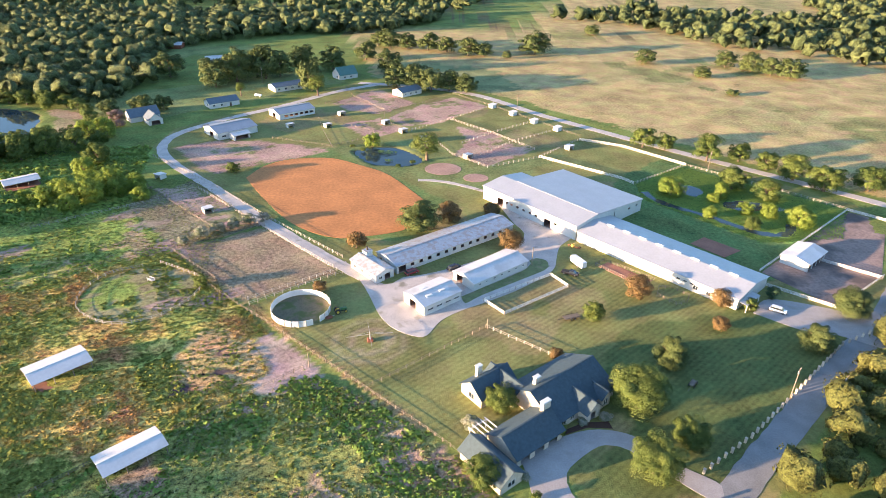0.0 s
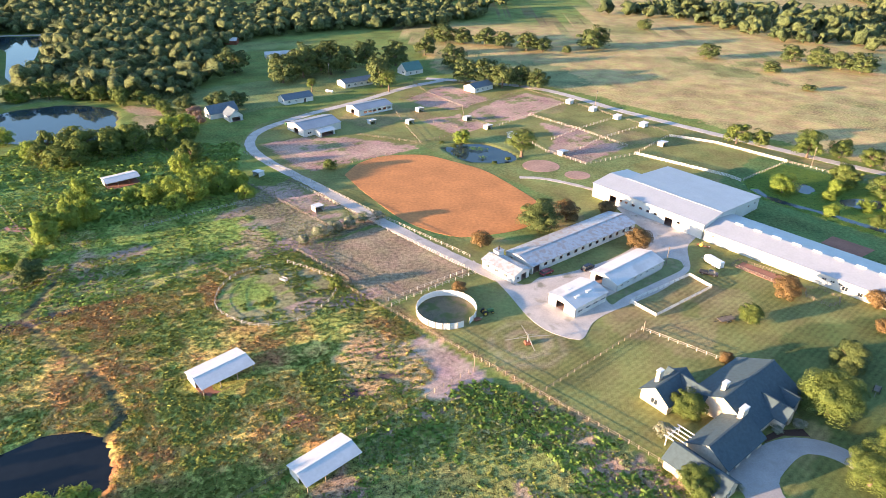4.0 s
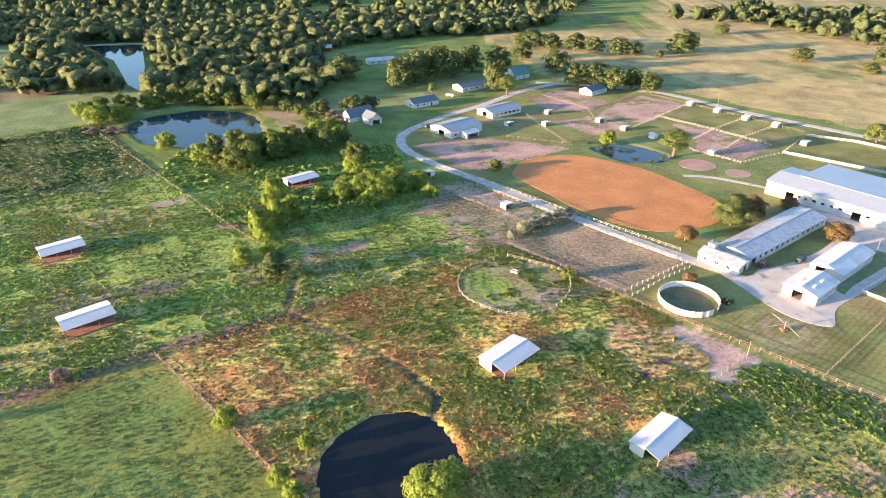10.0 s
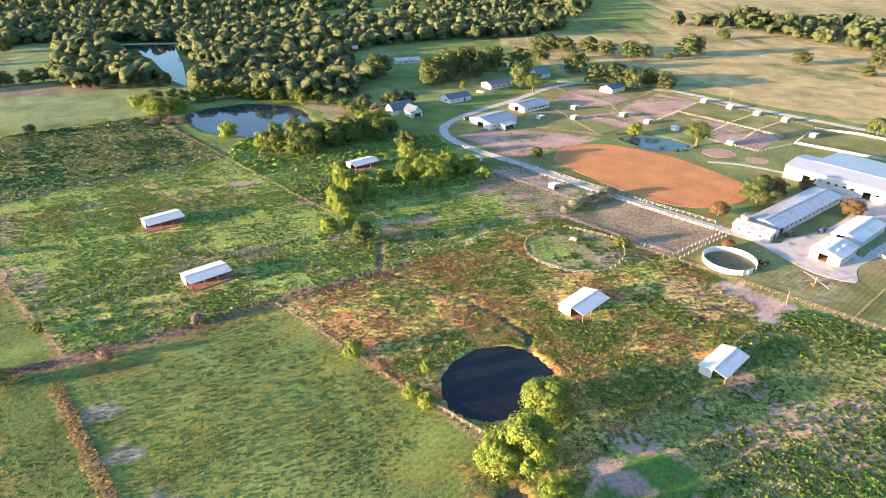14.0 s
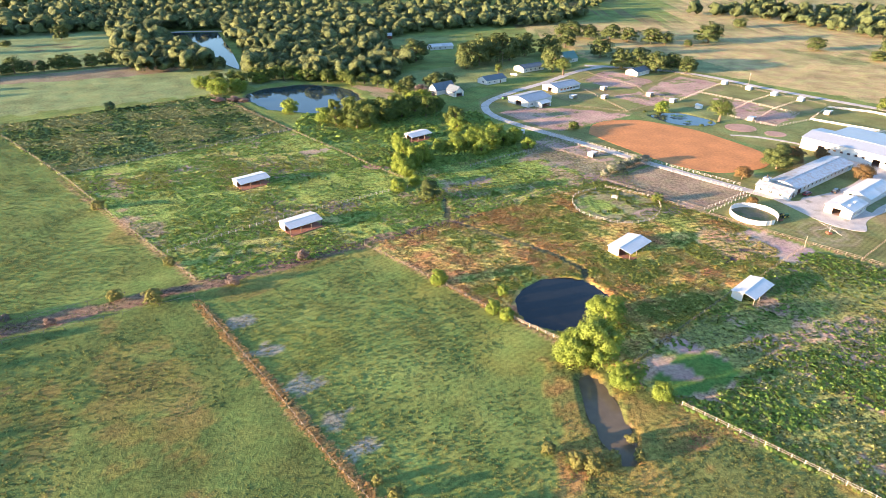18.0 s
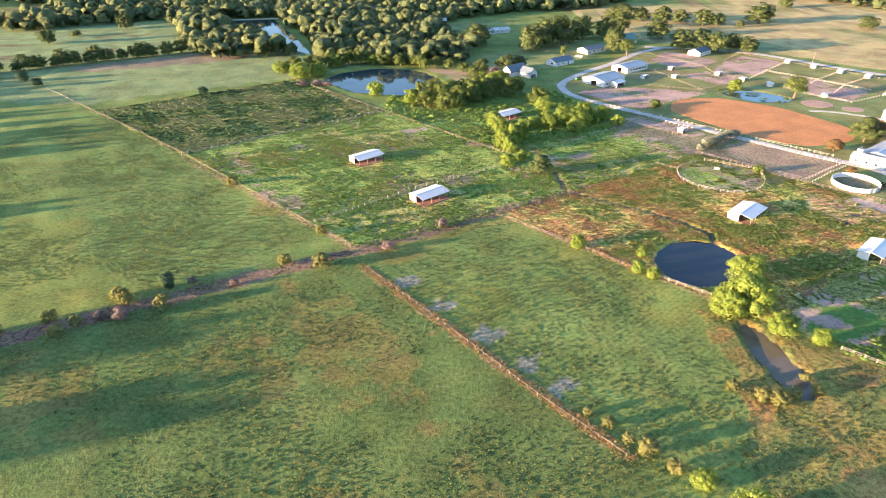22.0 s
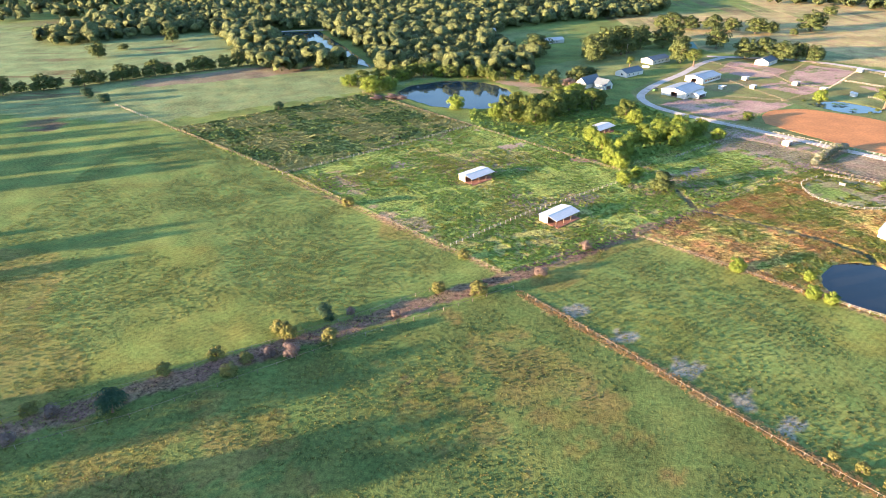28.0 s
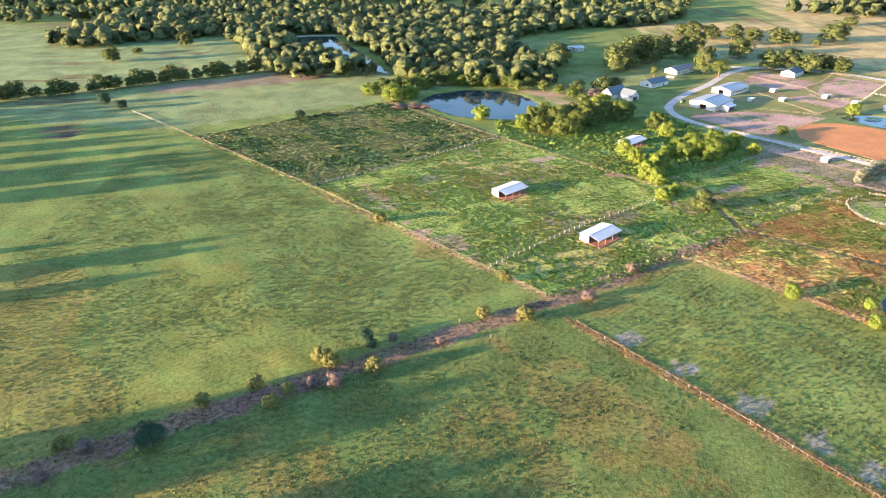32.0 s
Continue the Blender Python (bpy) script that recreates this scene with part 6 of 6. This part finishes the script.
fence([(-100.3, 182.2), (-106, 179.4), (-109.9, 176), (-112.4, 167.2), (-109.5, 157), (-98, 149.6), (-87.5, 150.7), (-81, 156.5), (-77, 165.2), (-77.8, 174.5), (-86, 180), (-95.5, 185)], "pale rail fence round an oval turnout pen", True, gap=2.4, curved=True)
fence([(-117.8, 180), (-111.1, 174.5)], BROWN)
fence([(-112.5, 63.8), (-81, 92.6), (-70, 103)], BROWN, gap=3.0)
fence([(-62, 108), (-36.4, 131.2)], BROWN, gap=3.0)
fence([(-105, 47.4), (-82, 27.6), (-58, 6)], PALE, True, gap=2.8)
fence([(-433, 273), (-415, 257), (-390, 236), (-336, 189), (-289, 144), (-243.5, 101.2)], BROWN, gap=3.0)
fence([(-469, 304), (-437, 276.5)], PALE, True, gap=3.0)
fence([(-319, 330.4), (-251.9, 261.2), (-195.8, 203.2), (-183.9, 191.9)], BROWN, gap=3.0)
fence([(-337, 188.4), (-285.4, 228.7), (-251, 258.6)], PALE, True, gap=2.8)
fence([(-260, 119.5), (-229, 147.4), (-189, 176.5), (-181.2, 181.4)], PALE, True, gap=2.8)
fence([(-192.5, 127.3), (-165, 102.6), (-151, 89)], BROWN, gap=2.8)
fence([(-147, 86), (-130.5, 72.5)], PALE, True, gap=2.6)
fence([(-236, 86), (-210, 55.5), (-187, 27.5), (-170, 9)], BROWN, gap=3.4, rails=(1.1,))
fence([(-374, 26.5), (-336, 47), (-288, 75), (-262, 92)], BROWN, gap=5, rails=(1.1,))
fence([(-366, 19), (-336, 33), (-288, 63.5), (-240, 91)], BROWN, gap=5, rails=(1.1,))
fence([(-240, 101), (-215, 117), (-193, 130), (-162, 149)], BROWN, gap=3.6, rails=(1.1,))
fence([(-19.4, 123.3), (12.7, 151.1)], BROWN, gap=2.6)
fence([(12.7, 151.1), (31.2, 137.2)], PALE, True)
fence([(12.7, 164.9), (18.5, 157.7), (40.3, 174), (35.7, 181.1)], "white board fence round a small grass pen", True, rails=(0.3, 0.6, 0.9, 1.2), closed=True)
fence([(52, 188.4), (55.5, 191.6), (69.5, 179.2), (64.5, 174.8)], "grey pipe fence round a red pen", False, closed=True, rails=(0.4, 0.8, 1.2))
fence([(67.7, 169.8), (69.5, 174), (74, 174.8), (77.8, 169.4), (76, 166), (72.2, 164.6)], "grey rail fence round a small paddock", False, closed=True, rails=(0.4, 0.8, 1.2), gap=2.2)
WHITEB = "white board corral fence"
fence([(107, 186), (165.3, 237.4)], WHITEB, True, rails=(0.3, 0.6, 0.9, 1.2))
fence([(165.3, 237.4), (176, 227)], WHITEB, True, rails=(0.3, 0.6, 0.9, 1.2))
fence([(104, 178), (121.5, 164.2), (136, 175), (148, 184)], WHITEB, True, rails=(0.3, 0.6, 0.9, 1.2))
fence([(132.2, 194.3), (146.8, 182.6)], WHITEB, True, rails=(0.3, 0.6, 0.9, 1.2))
fence([(70.5, 321.5), (90.5, 311.8), (114.9, 286.4)], WHITEB, True, rails=(0.3, 0.6, 0.9, 1.2), height=1.5)
fence([(114.9, 286.4), (128.1, 274.1), (149.4, 254.5), (165.5, 238.5)], PALE, True)
fence([(45.8, 294.2), (80.1, 267.4), (83.9, 262)], WHITEB, True, rails=(0.3, 0.6, 0.9, 1.2), height=1.5)
fence([(83.9, 262), (113.5, 285.4)], WHITEB, True)
fence([(45.8, 294.2), (69.5, 321)], WHITEB, True)
fence([(1.8, 355), (13.9, 342.5), (24.4, 331.6), (34.8, 318.4), (45, 305.7)], PALE, True, rails=(0.4, 0.8, 1.2))
for line in ([(-18.5, 333.2), (1, 354)], [(2.5, 356), (24.4, 379.3)], [(8.5, 313.3), (25, 331)], [(26, 332), (46, 349.5)], [(17.2, 296.5), (35, 317)], [(36, 318), (57, 335)], [(3.4, 296.1), (20, 279.5), (45.5, 293.6)], [(-4, 313), (3.4, 296.1)]):
    fence(line, PALE, True, gap=3.0)
for line in ([(-58.9, 400.1), (-36.2, 369.9), (-16.6, 385.5), (4.2, 410.7)], [(4.2, 410.7), (25.9, 386.4), (72, 327.4)], [(-74, 357), (-66, 330), (-57.7, 305.9), (-40.9, 319)], [(-90, 316), (-57.1, 304.9)], [(-36.2, 369.9), (-35.2, 347.2), (-18.5, 333.2)], [(-57.2, 342.2), (-39, 330.6)], [(-68, 425), (-58.9, 400.1), (-74, 383)], [(-104, 264.5), (-58, 297)]):
    fence(line, BROWN, gap=3.0)


def round_pen(x, y, r):
    ob = thing("round_pen", "white solid-walled round training pen with dirt floor", "round pen", pose(x, y, 0))
    n = 26
    for i in range(n):
        a0, a1 = 2 * math.pi * i / n, 2 * math.pi * (i + 1) / n
        am = (a0 + a1) / 2
        if 5.35 < am < 5.6:
            continue
        p, q = Vector((math.cos(a0) * r, math.sin(a0) * r, 1.05)), Vector((math.cos(a1) * r, math.sin(a1) * r, 1.05))
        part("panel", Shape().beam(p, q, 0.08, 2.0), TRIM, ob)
        part("post", Shape().tube((p.x * 1.01, p.y * 1.01, 0), (p.x * 1.01, p.y * 1.01, 2.3), 0.09, 0.09, 6), PALEWOOD, ob)
    part("floor", Shape().prism([(math.cos(2 * math.pi * i / 40) * (r - 0.2), math.sin(2 * math.pi * i / 40) * (r - 0.2)) for i in range(40)], -0.2, 0.06), mat("pen_soil", (0.16, 0.13, 0.075), 0.95, scale=0.3, vary=0.3, stain=(0.09, 0.11, 0.03), stain_at=0.55), ob, "trodden soil with a green middle")
    return ob


round_pen(-42.5, 158.2, 8.8)

walker = thing("horse_walker", "four-armed horse walker on a grass ring", "horse walker", pose(-20.2, 143.8, 0, 0, 0, 12))
part("base", Shape().bevel(-0.8, 0.8, -0.8, 0.8, 0, 0.7, 0.15), REDWOOD, walker, "red drive housing")
part("mast", Shape().tube((0, 0, 0.7), (0, 0, 3.0), 0.16, 0.1, 8), STEEL, walker)
for i in range(4):
    a = radians(90 * i)
    arm = part("arm", Shape().beam((0, 0, 2.2), (math.cos(a) * 6.5, math.sin(a) * 6.0, 2.0), 0.09, 0.09), PALEWOOD, walker)
    part("stay", Shape().tube((0, 0, 3.0), (math.cos(a) * 4, math.sin(a) * 4, 2.15), 0.03, 0.03, 5), STEEL, arm)


def wheel(parent, x, y, r, w, rim=STEEL):
    ty = part("wheel", Shape().tube((x, y - w / 2, r), (x, y + w / 2, r), r, r, 16), RUBBER, parent, "black tyre")
    part("rim", Shape().tube((x, y - w / 2 - 0.02, r), (x, y + w / 2 + 0.02, r), r * 0.55, r * 0.55, 12), rim, ty)


def car(name, label, x, y, turn, paint, length=4.8, width=1.85, bed=False):
    """A car from a stepped side profile, with its glass, lamps and wheels. It heads along its own +x."""
    ob = thing(name, label, "pickup" if bed else "car", pose(x, y, 0.06, 0, 0, turn))
    l, w = length / 2, width / 2
    hood = Shape().bevel(-l, l, -w, w, 0.4, 1.0, 0.12)
    body = part("body", hood, paint, ob)
    x0, x1 = (-0.3, 1.5) if bed else (-l + 0.25, 1.1)
    s = Shape()
    s.add([(x0, -w + 0.08, 0.98), (x1 + 0.5, -w + 0.08, 0.98), (x1 + 0.5, w - 0.08, 0.98), (x0, w - 0.08, 0.98), (x0 + 0.25, -w + 0.22, 1.62), (x1 - 0.2, -w + 0.22, 1.62), (x1 - 0.2, w - 0.22, 1.62), (x0 + 0.25, w - 0.22, 1.62)],
          [(0, 3, 2, 1), (4, 5, 6, 7), (0, 1, 5, 4), (1, 2, 6, 5), (2, 3, 7, 6), (3, 0, 4, 7)])
    part("window_glass", s, GLASS, ob, "dark glass")
    part("roof", Shape().bevel(x0 + 0.22, x1 - 0.16, -w + 0.2, w - 0.2, 1.6, 1.7, 0.05), paint, ob)
    if bed:
        part("bed", Shape().box(-l + 0.12, -0.4, -w + 0.12, w - 0.12, 0.96, 1.03), RUBBER, ob, "dark open load bed")
    for sx in (-1, 1):
        part("bumper", Shape().bevel(*sorted((sx * l, sx * (l + 0.12))), -w + 0.05, w - 0.05, 0.35, 0.62, 0.04), RUBBER, ob)
        for sy in (-1, 1):
            wheel(ob, sx * (l - 0.95), sy * (w - 0.1), 0.36, 0.24)
            part("headlight" if sx > 0 else "tail_light", Shape().box(*sorted((sx * l, sx * (l + 0.02))), *sorted((sy * (w - 0.1), sy * (w - 0.5))), 0.68, 0.86), TRIM if sx > 0 else REDWOOD, ob)
    return ob


car("car", "dark red car parked by the stable", -10.5, 181.0, 38, CARRED)
car("pickup", "black pickup parked on the grass", 42.3, 182.4, -25, CARBLACK, 5.6, 1.95, True)
car("suv", "white estate car parked on concrete", 102.4, 162.0, -35, CARWHITE, 4.9)
car("car", "dark car beside the hay barn", 3.5, 184.5, 40, CARBLACK)

trailer = thing("horse_trailer", "white enclosed horse trailer with rounded front", "trailer", pose(46.2, 188.4, 0, 0, 0, -62))
part("body", Shape().bevel(-3.0, 3.0, -1.05, 1.05, 0.55, 2.75, 0.2), CARWHITE, trailer)
part("nose", Shape().add([(-3.0, -1.0, 0.6), (-4.2, -0.35, 0.9), (-4.2, 0.35, 0.9), (-3.0, 1.0, 0.6), (-3.0, -1.0, 2.6), (-4.0, -0.35, 2.2), (-4.0, 0.35, 2.2), (-3.0, 1.0, 2.6)], [(0, 3, 2, 1), (4, 5, 6, 7), (1, 2, 6, 5), (0, 1, 5, 4), (2, 3, 7, 6), (3, 0, 4, 7)]), CARWHITE, trailer)
part("hitch", Shape().beam((-4.1, 0, 0.55), (-5.3, 0, 0.5), 0.12, 0.12), STEEL, trailer)
part("rear_door", Shape().box(3.0, 3.05, -0.9, 0.9, 0.6, 2.5), TRIM, trailer)
for wx in (0.3, 1.2):
    for wy in (-1, 1):
        wheel(trailer, wx, wy, 0.38, 0.24)


def utility_trailer(x, y, turn, label):
    ob = thing("utility_trailer", label, "trailer", pose(x, y, 0, 0, 0, turn))
    part("deck", Shape().box(-2.6, 2.6, -1.0, 1.0, 0.6, 0.72), WOOD, ob)
    part("side_rail", Shape().beam((-2.6, -1.0, 0.95), (2.6, -1.0, 0.95), 0.06, 0.1), RUBBER, ob)
    part("side_rail", Shape().beam((-2.6, 1.0, 0.95), (2.6, 1.0, 0.95), 0.06, 0.1), RUBBER, ob)
    part("tongue", Shape().beam((2.6, 0, 0.62), (4.6, 0, 0.5), 0.12, 0.12), RUBBER, ob)
    for wx in (-0.6, 0.4):
        for wy in (-1.1, 1.1):
            wheel(ob, wx, wy, 0.36, 0.22)
    return ob


utility_trailer(38.4, 156.5, 200, "long flat utility trailer standing on grass")
wagon = thing("old_wagon", "small dark old farm wagon on the lawn", "wagon", pose(64.7, 127.2, 0, 0, 0, 50))
part("bed", Shape().box(-1.3, 1.3, -0.6, 0.6, 0.75, 0.85), WOOD, wagon)
for sy in (-1, 1):
    part("side_board", Shape().box(-1.3, 1.3, sy * 0.6 - 0.03, sy * 0.6 + 0.03, 0.85, 1.25), WOOD, wagon)
    for sx in (-0.9, 0.9):
        wheel(wagon, sx, sy * 0.75, 0.5, 0.1, WOOD)
part("shaft", Shape().beam((-1.3, 0, 0.6), (-3.2, 0, 0.15), 0.1, 0.1), WOOD, wagon)


def tractor(x, y, turn):
    ob = thing("tractor", "green farm tractor parked beside the round pen", "tractor", pose(x, y, 0, 0, 0, turn))
    part("hood", Shape().bevel(0.2, 2.1, -0.4, 0.4, 0.8, 1.5, 0.1), TRACTOR, ob)
    part("chassis", Shape().box(-1.0, 2.0, -0.3, 0.3, 0.5, 0.85), RUBBER, ob)
    part("seat", Shape().bevel(-0.7, -0.2, -0.3, 0.3, 1.1, 1.5, 0.1), YELLOW, ob, "yellow seat")
    part("roll_bar", Shape().tube((-1.0, -0.5, 0.9), (-1.0, -0.5, 2.4), 0.05).tube((-1.0, 0.5, 0.9), (-1.0, 0.5, 2.4), 0.05).tube((-1.0, -0.5, 2.4), (-1.0, 0.5, 2.4), 0.05), RUBBER, ob)
    part("exhaust", Shape().tube((1.2, 0.2, 1.5), (1.2, 0.2, 2.3), 0.05), RUBBER, ob)
    for sy in (-1, 1):
        wheel(ob, -0.8, sy * 0.8, 0.8, 0.45, YELLOW)
        wheel(ob, 1.7, sy * 0.65, 0.45, 0.28, YELLOW)
    return ob


tractor(-30.8, 157.6, 25)
mower = thing("mower", "low red mower deck beside the round pen", "mower", pose(-33.6, 154.5, 0, 0, 0, 30))
part("deck", Shape().bevel(-1.0, 1.0, -0.7, 0.7, 0.15, 0.5, 0.15), REDWOOD, mower)
part("drawbar", Shape().beam((1.0, 0, 0.4), (2.0, 0, 0.4), 0.1, 0.1), STEEL, mower)
hay_feeder = thing("hay_feeder", "grey metal hay feeder in the oval pen", "feeder", pose(-94.0, 173.5, 0, 0, 0, -30))
part("trough", Shape().box(-1.2, 1.2, -0.6, 0.6, 0.5, 0.62), STEEL, hay_feeder)
for sx in (-1, 1):
    for sy in (-1, 1):
        part("leg", Shape().box(sx * 1.1 - 0.05, sx * 1.1 + 0.05, sy * 0.5 - 0.05, sy * 0.5 + 0.05, 0, 1.3), STEEL, hay_feeder)
part("rack", Shape().beam((-1.2, -0.6, 1.1), (1.2, -0.6, 1.1), 0.05, 0.4).beam((-1.2, 0.6, 1.1), (1.2, 0.6, 1.1), 0.05, 0.4), STEEL, hay_feeder)
junk = thing("farm_implement", "rusty implements piled by the arena barn", "implement", pose(47.0, 201.0, 0, 0, 0, -40))
part("frame", Shape().beam((-2.5, 0, 0.6), (2.5, 0, 0.6), 0.2, 0.2).beam((-2, -1, 0.5), (-2, 1, 0.5), 0.15, 0.15).beam((1.5, -1, 0.5), (1.5, 1, 0.5), 0.15, 0.15), REDWOOD, junk)
part("drum", Shape().tube((-0.8, -0.4, 0.75), (-0.8, 1.0, 0.75), 0.55, 0.55, 12), YELLOW, junk, "yellow drum")
for sx in (-1.6, 1.6):
    wheel(junk, sx, 1.1, 0.45, 0.2)


def open_barn(x, y, turn):
    """The pale open shelter in the corral."""
    ob = thing("corral_shelter", "white open-fronted shelter in the corral", "shed", pose(x, y, 0, 0, 0, turn))
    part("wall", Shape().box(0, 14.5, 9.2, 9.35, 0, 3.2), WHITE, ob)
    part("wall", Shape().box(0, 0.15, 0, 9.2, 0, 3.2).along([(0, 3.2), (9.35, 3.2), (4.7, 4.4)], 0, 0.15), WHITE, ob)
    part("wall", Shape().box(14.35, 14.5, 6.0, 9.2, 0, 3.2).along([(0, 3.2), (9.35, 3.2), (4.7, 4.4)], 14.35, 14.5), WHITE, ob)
    for i in range(5):
        part("post", Shape().box(i * 3.57, i * 3.57 + 0.2, 0, 0.2, 0, 3.2), TRIM, ob)
    part("roof", slab(Shape(), [(-0.4, -0.5, 3.2), (14.9, -0.5, 3.2), (14.9, 4.68, 4.5), (-0.4, 4.68, 4.5)], 0.1), ROOF, ob)
    part("roof", slab(Shape(), [(-0.4, 4.68, 4.5), (14.9, 4.68, 4.5), (14.9, 9.85, 3.2), (-0.4, 9.85, 3.2)], 0.1), ROOF, ob)
    return ob


open_barn(123.4, 186.2, 42)


def stone_post(x, y, turn):
    ob = thing("stone_post", "squat pale stone fence post beside the road", "post", pose(x, y, 0, 0, 0, turn), "stone posts along the road")
    part("shaft", Shape().bevel(-0.26, 0.26, -0.26, 0.26, -0.2, 1.35, 0.06), STONE, ob)
    part("cap", Shape().bevel(-0.32, 0.32, -0.32, 0.32, 1.352, 1.5, 0.08), STONE, ob)
    return ob


first = stone_post(57.3, 98.2, 40)
for a, b, n in (((57.3, 98.2), (72.3, 109.1), 7), ((72.3, 109.1), (88, 122.9), 8), ((88, 122.9), (113, 145.3), 12), ((113, 145.3), (124, 151), 4), ((134, 158), (141, 170), 5), ((56, 92), (50, 82), 5)):
    for i in range(1, n + 1):
        copy_thing(first, pose(a[0] + (b[0] - a[0]) * i / n, a[1] + (b[1] - a[1]) * i / n, 0, 0, 0, 40 + i * 7 % 5))


def pole(x, y, h, arms=True, label="wooden utility pole with crossarm"):
    ob = thing("utility_pole", label, "pole", pose(x, y, 0, 0, 0, 45))
    part("mast", Shape().tube((0, 0, -0.3), (0, 0, h), 0.16, 0.11, 8), WOOD, ob)
    if arms:
        part("crossarm", Shape().box(-1.0, 1.0, -0.06, 0.06, h - 0.7, h - 0.55), WOOD, ob)
        for i in (-0.9, 0.0, 0.9):
            part("insulator", Shape().tube((i, 0, h - 0.55), (i, 0, h - 0.35), 0.05), TRIM, ob)
        part("transformer", Shape().tube((0.3, 0.1, h - 2.0), (0.3, 0.1, h - 1.2), 0.22, 0.22, 10), STEEL, ob)
    return ob


for px, py, ph, pa in ((87.3, 122.3, 10.0, True), (98.5, 121.0, 9.0, True), (-35.0, 132.0, 4.6, False), (30.2, 188.0, 7.0, False), (124, 281.6, 9.5, True), (42.6, 375, 9.5, True), (-125, 430.7, 11, True), (13.1, 150.6, 3.4, False)):
    pole(px, py, ph, pa, "wooden utility pole with crossarm" if pa else "plain pale wooden pole")


def wire(a, b, sag=0.8):
    s = Shape()
    pts = [Vector(a).lerp(Vector(b), i / 10) - Vector((0, 0, sag * 4 * (i / 10) * (1 - i / 10))) for i in range(11)]
    for p, q in zip(pts, pts[1:]):
        s.tube(p, q, 0.02, 0.02, 4)
    return tagged(new("power_line", s.mesh("power_line", RUBBER)), "thin black overhead power line", "cable")


wire((87.3, 122.3, 9.5), (98.5, 121.0, 8.4), 0.2)
wire((98.5, 121.0, 8.6), (150, 168, 9))
wire((98.5, 121.0, 8.6), (60, 70, 9))
wire((42.6, 375, 9.2), (124, 281.6, 9.2))
wire((124, 281.6, 9.2), (205, 208, 9.2))


def dry_marsh(x, y):
    """The marsh without its channel and pools."""
    ok = inside(x, y, [(85, 262), (84, 246), (118, 208), (150, 212), (165, 238), (112, 285)]) & ~blob(x, y, 107.5, 256, 4.8, 7.4, 10, 0) & ~blob(x, y, 127, 240, 12, 6, -10, 0)
    for (ax, ay), (bx, by) in zip(MARSH, MARSH[1:]):
        u = np.clip(((x - ax) * (bx - ax) + (y - ay) * (by - ay)) / ((bx - ax) ** 2 + (by - ay) ** 2), 0, 1)
        ok &= np.hypot(x - ax - u * (bx - ax), y - ay - u * (by - ay)) > 2.3
    return ok


tufts("lush reeds and weeds in the marsh", dry_marsh, 26000, (84, 166, 206, 286), WEED, 0.5, 0.08, 31, 4, 0.2)
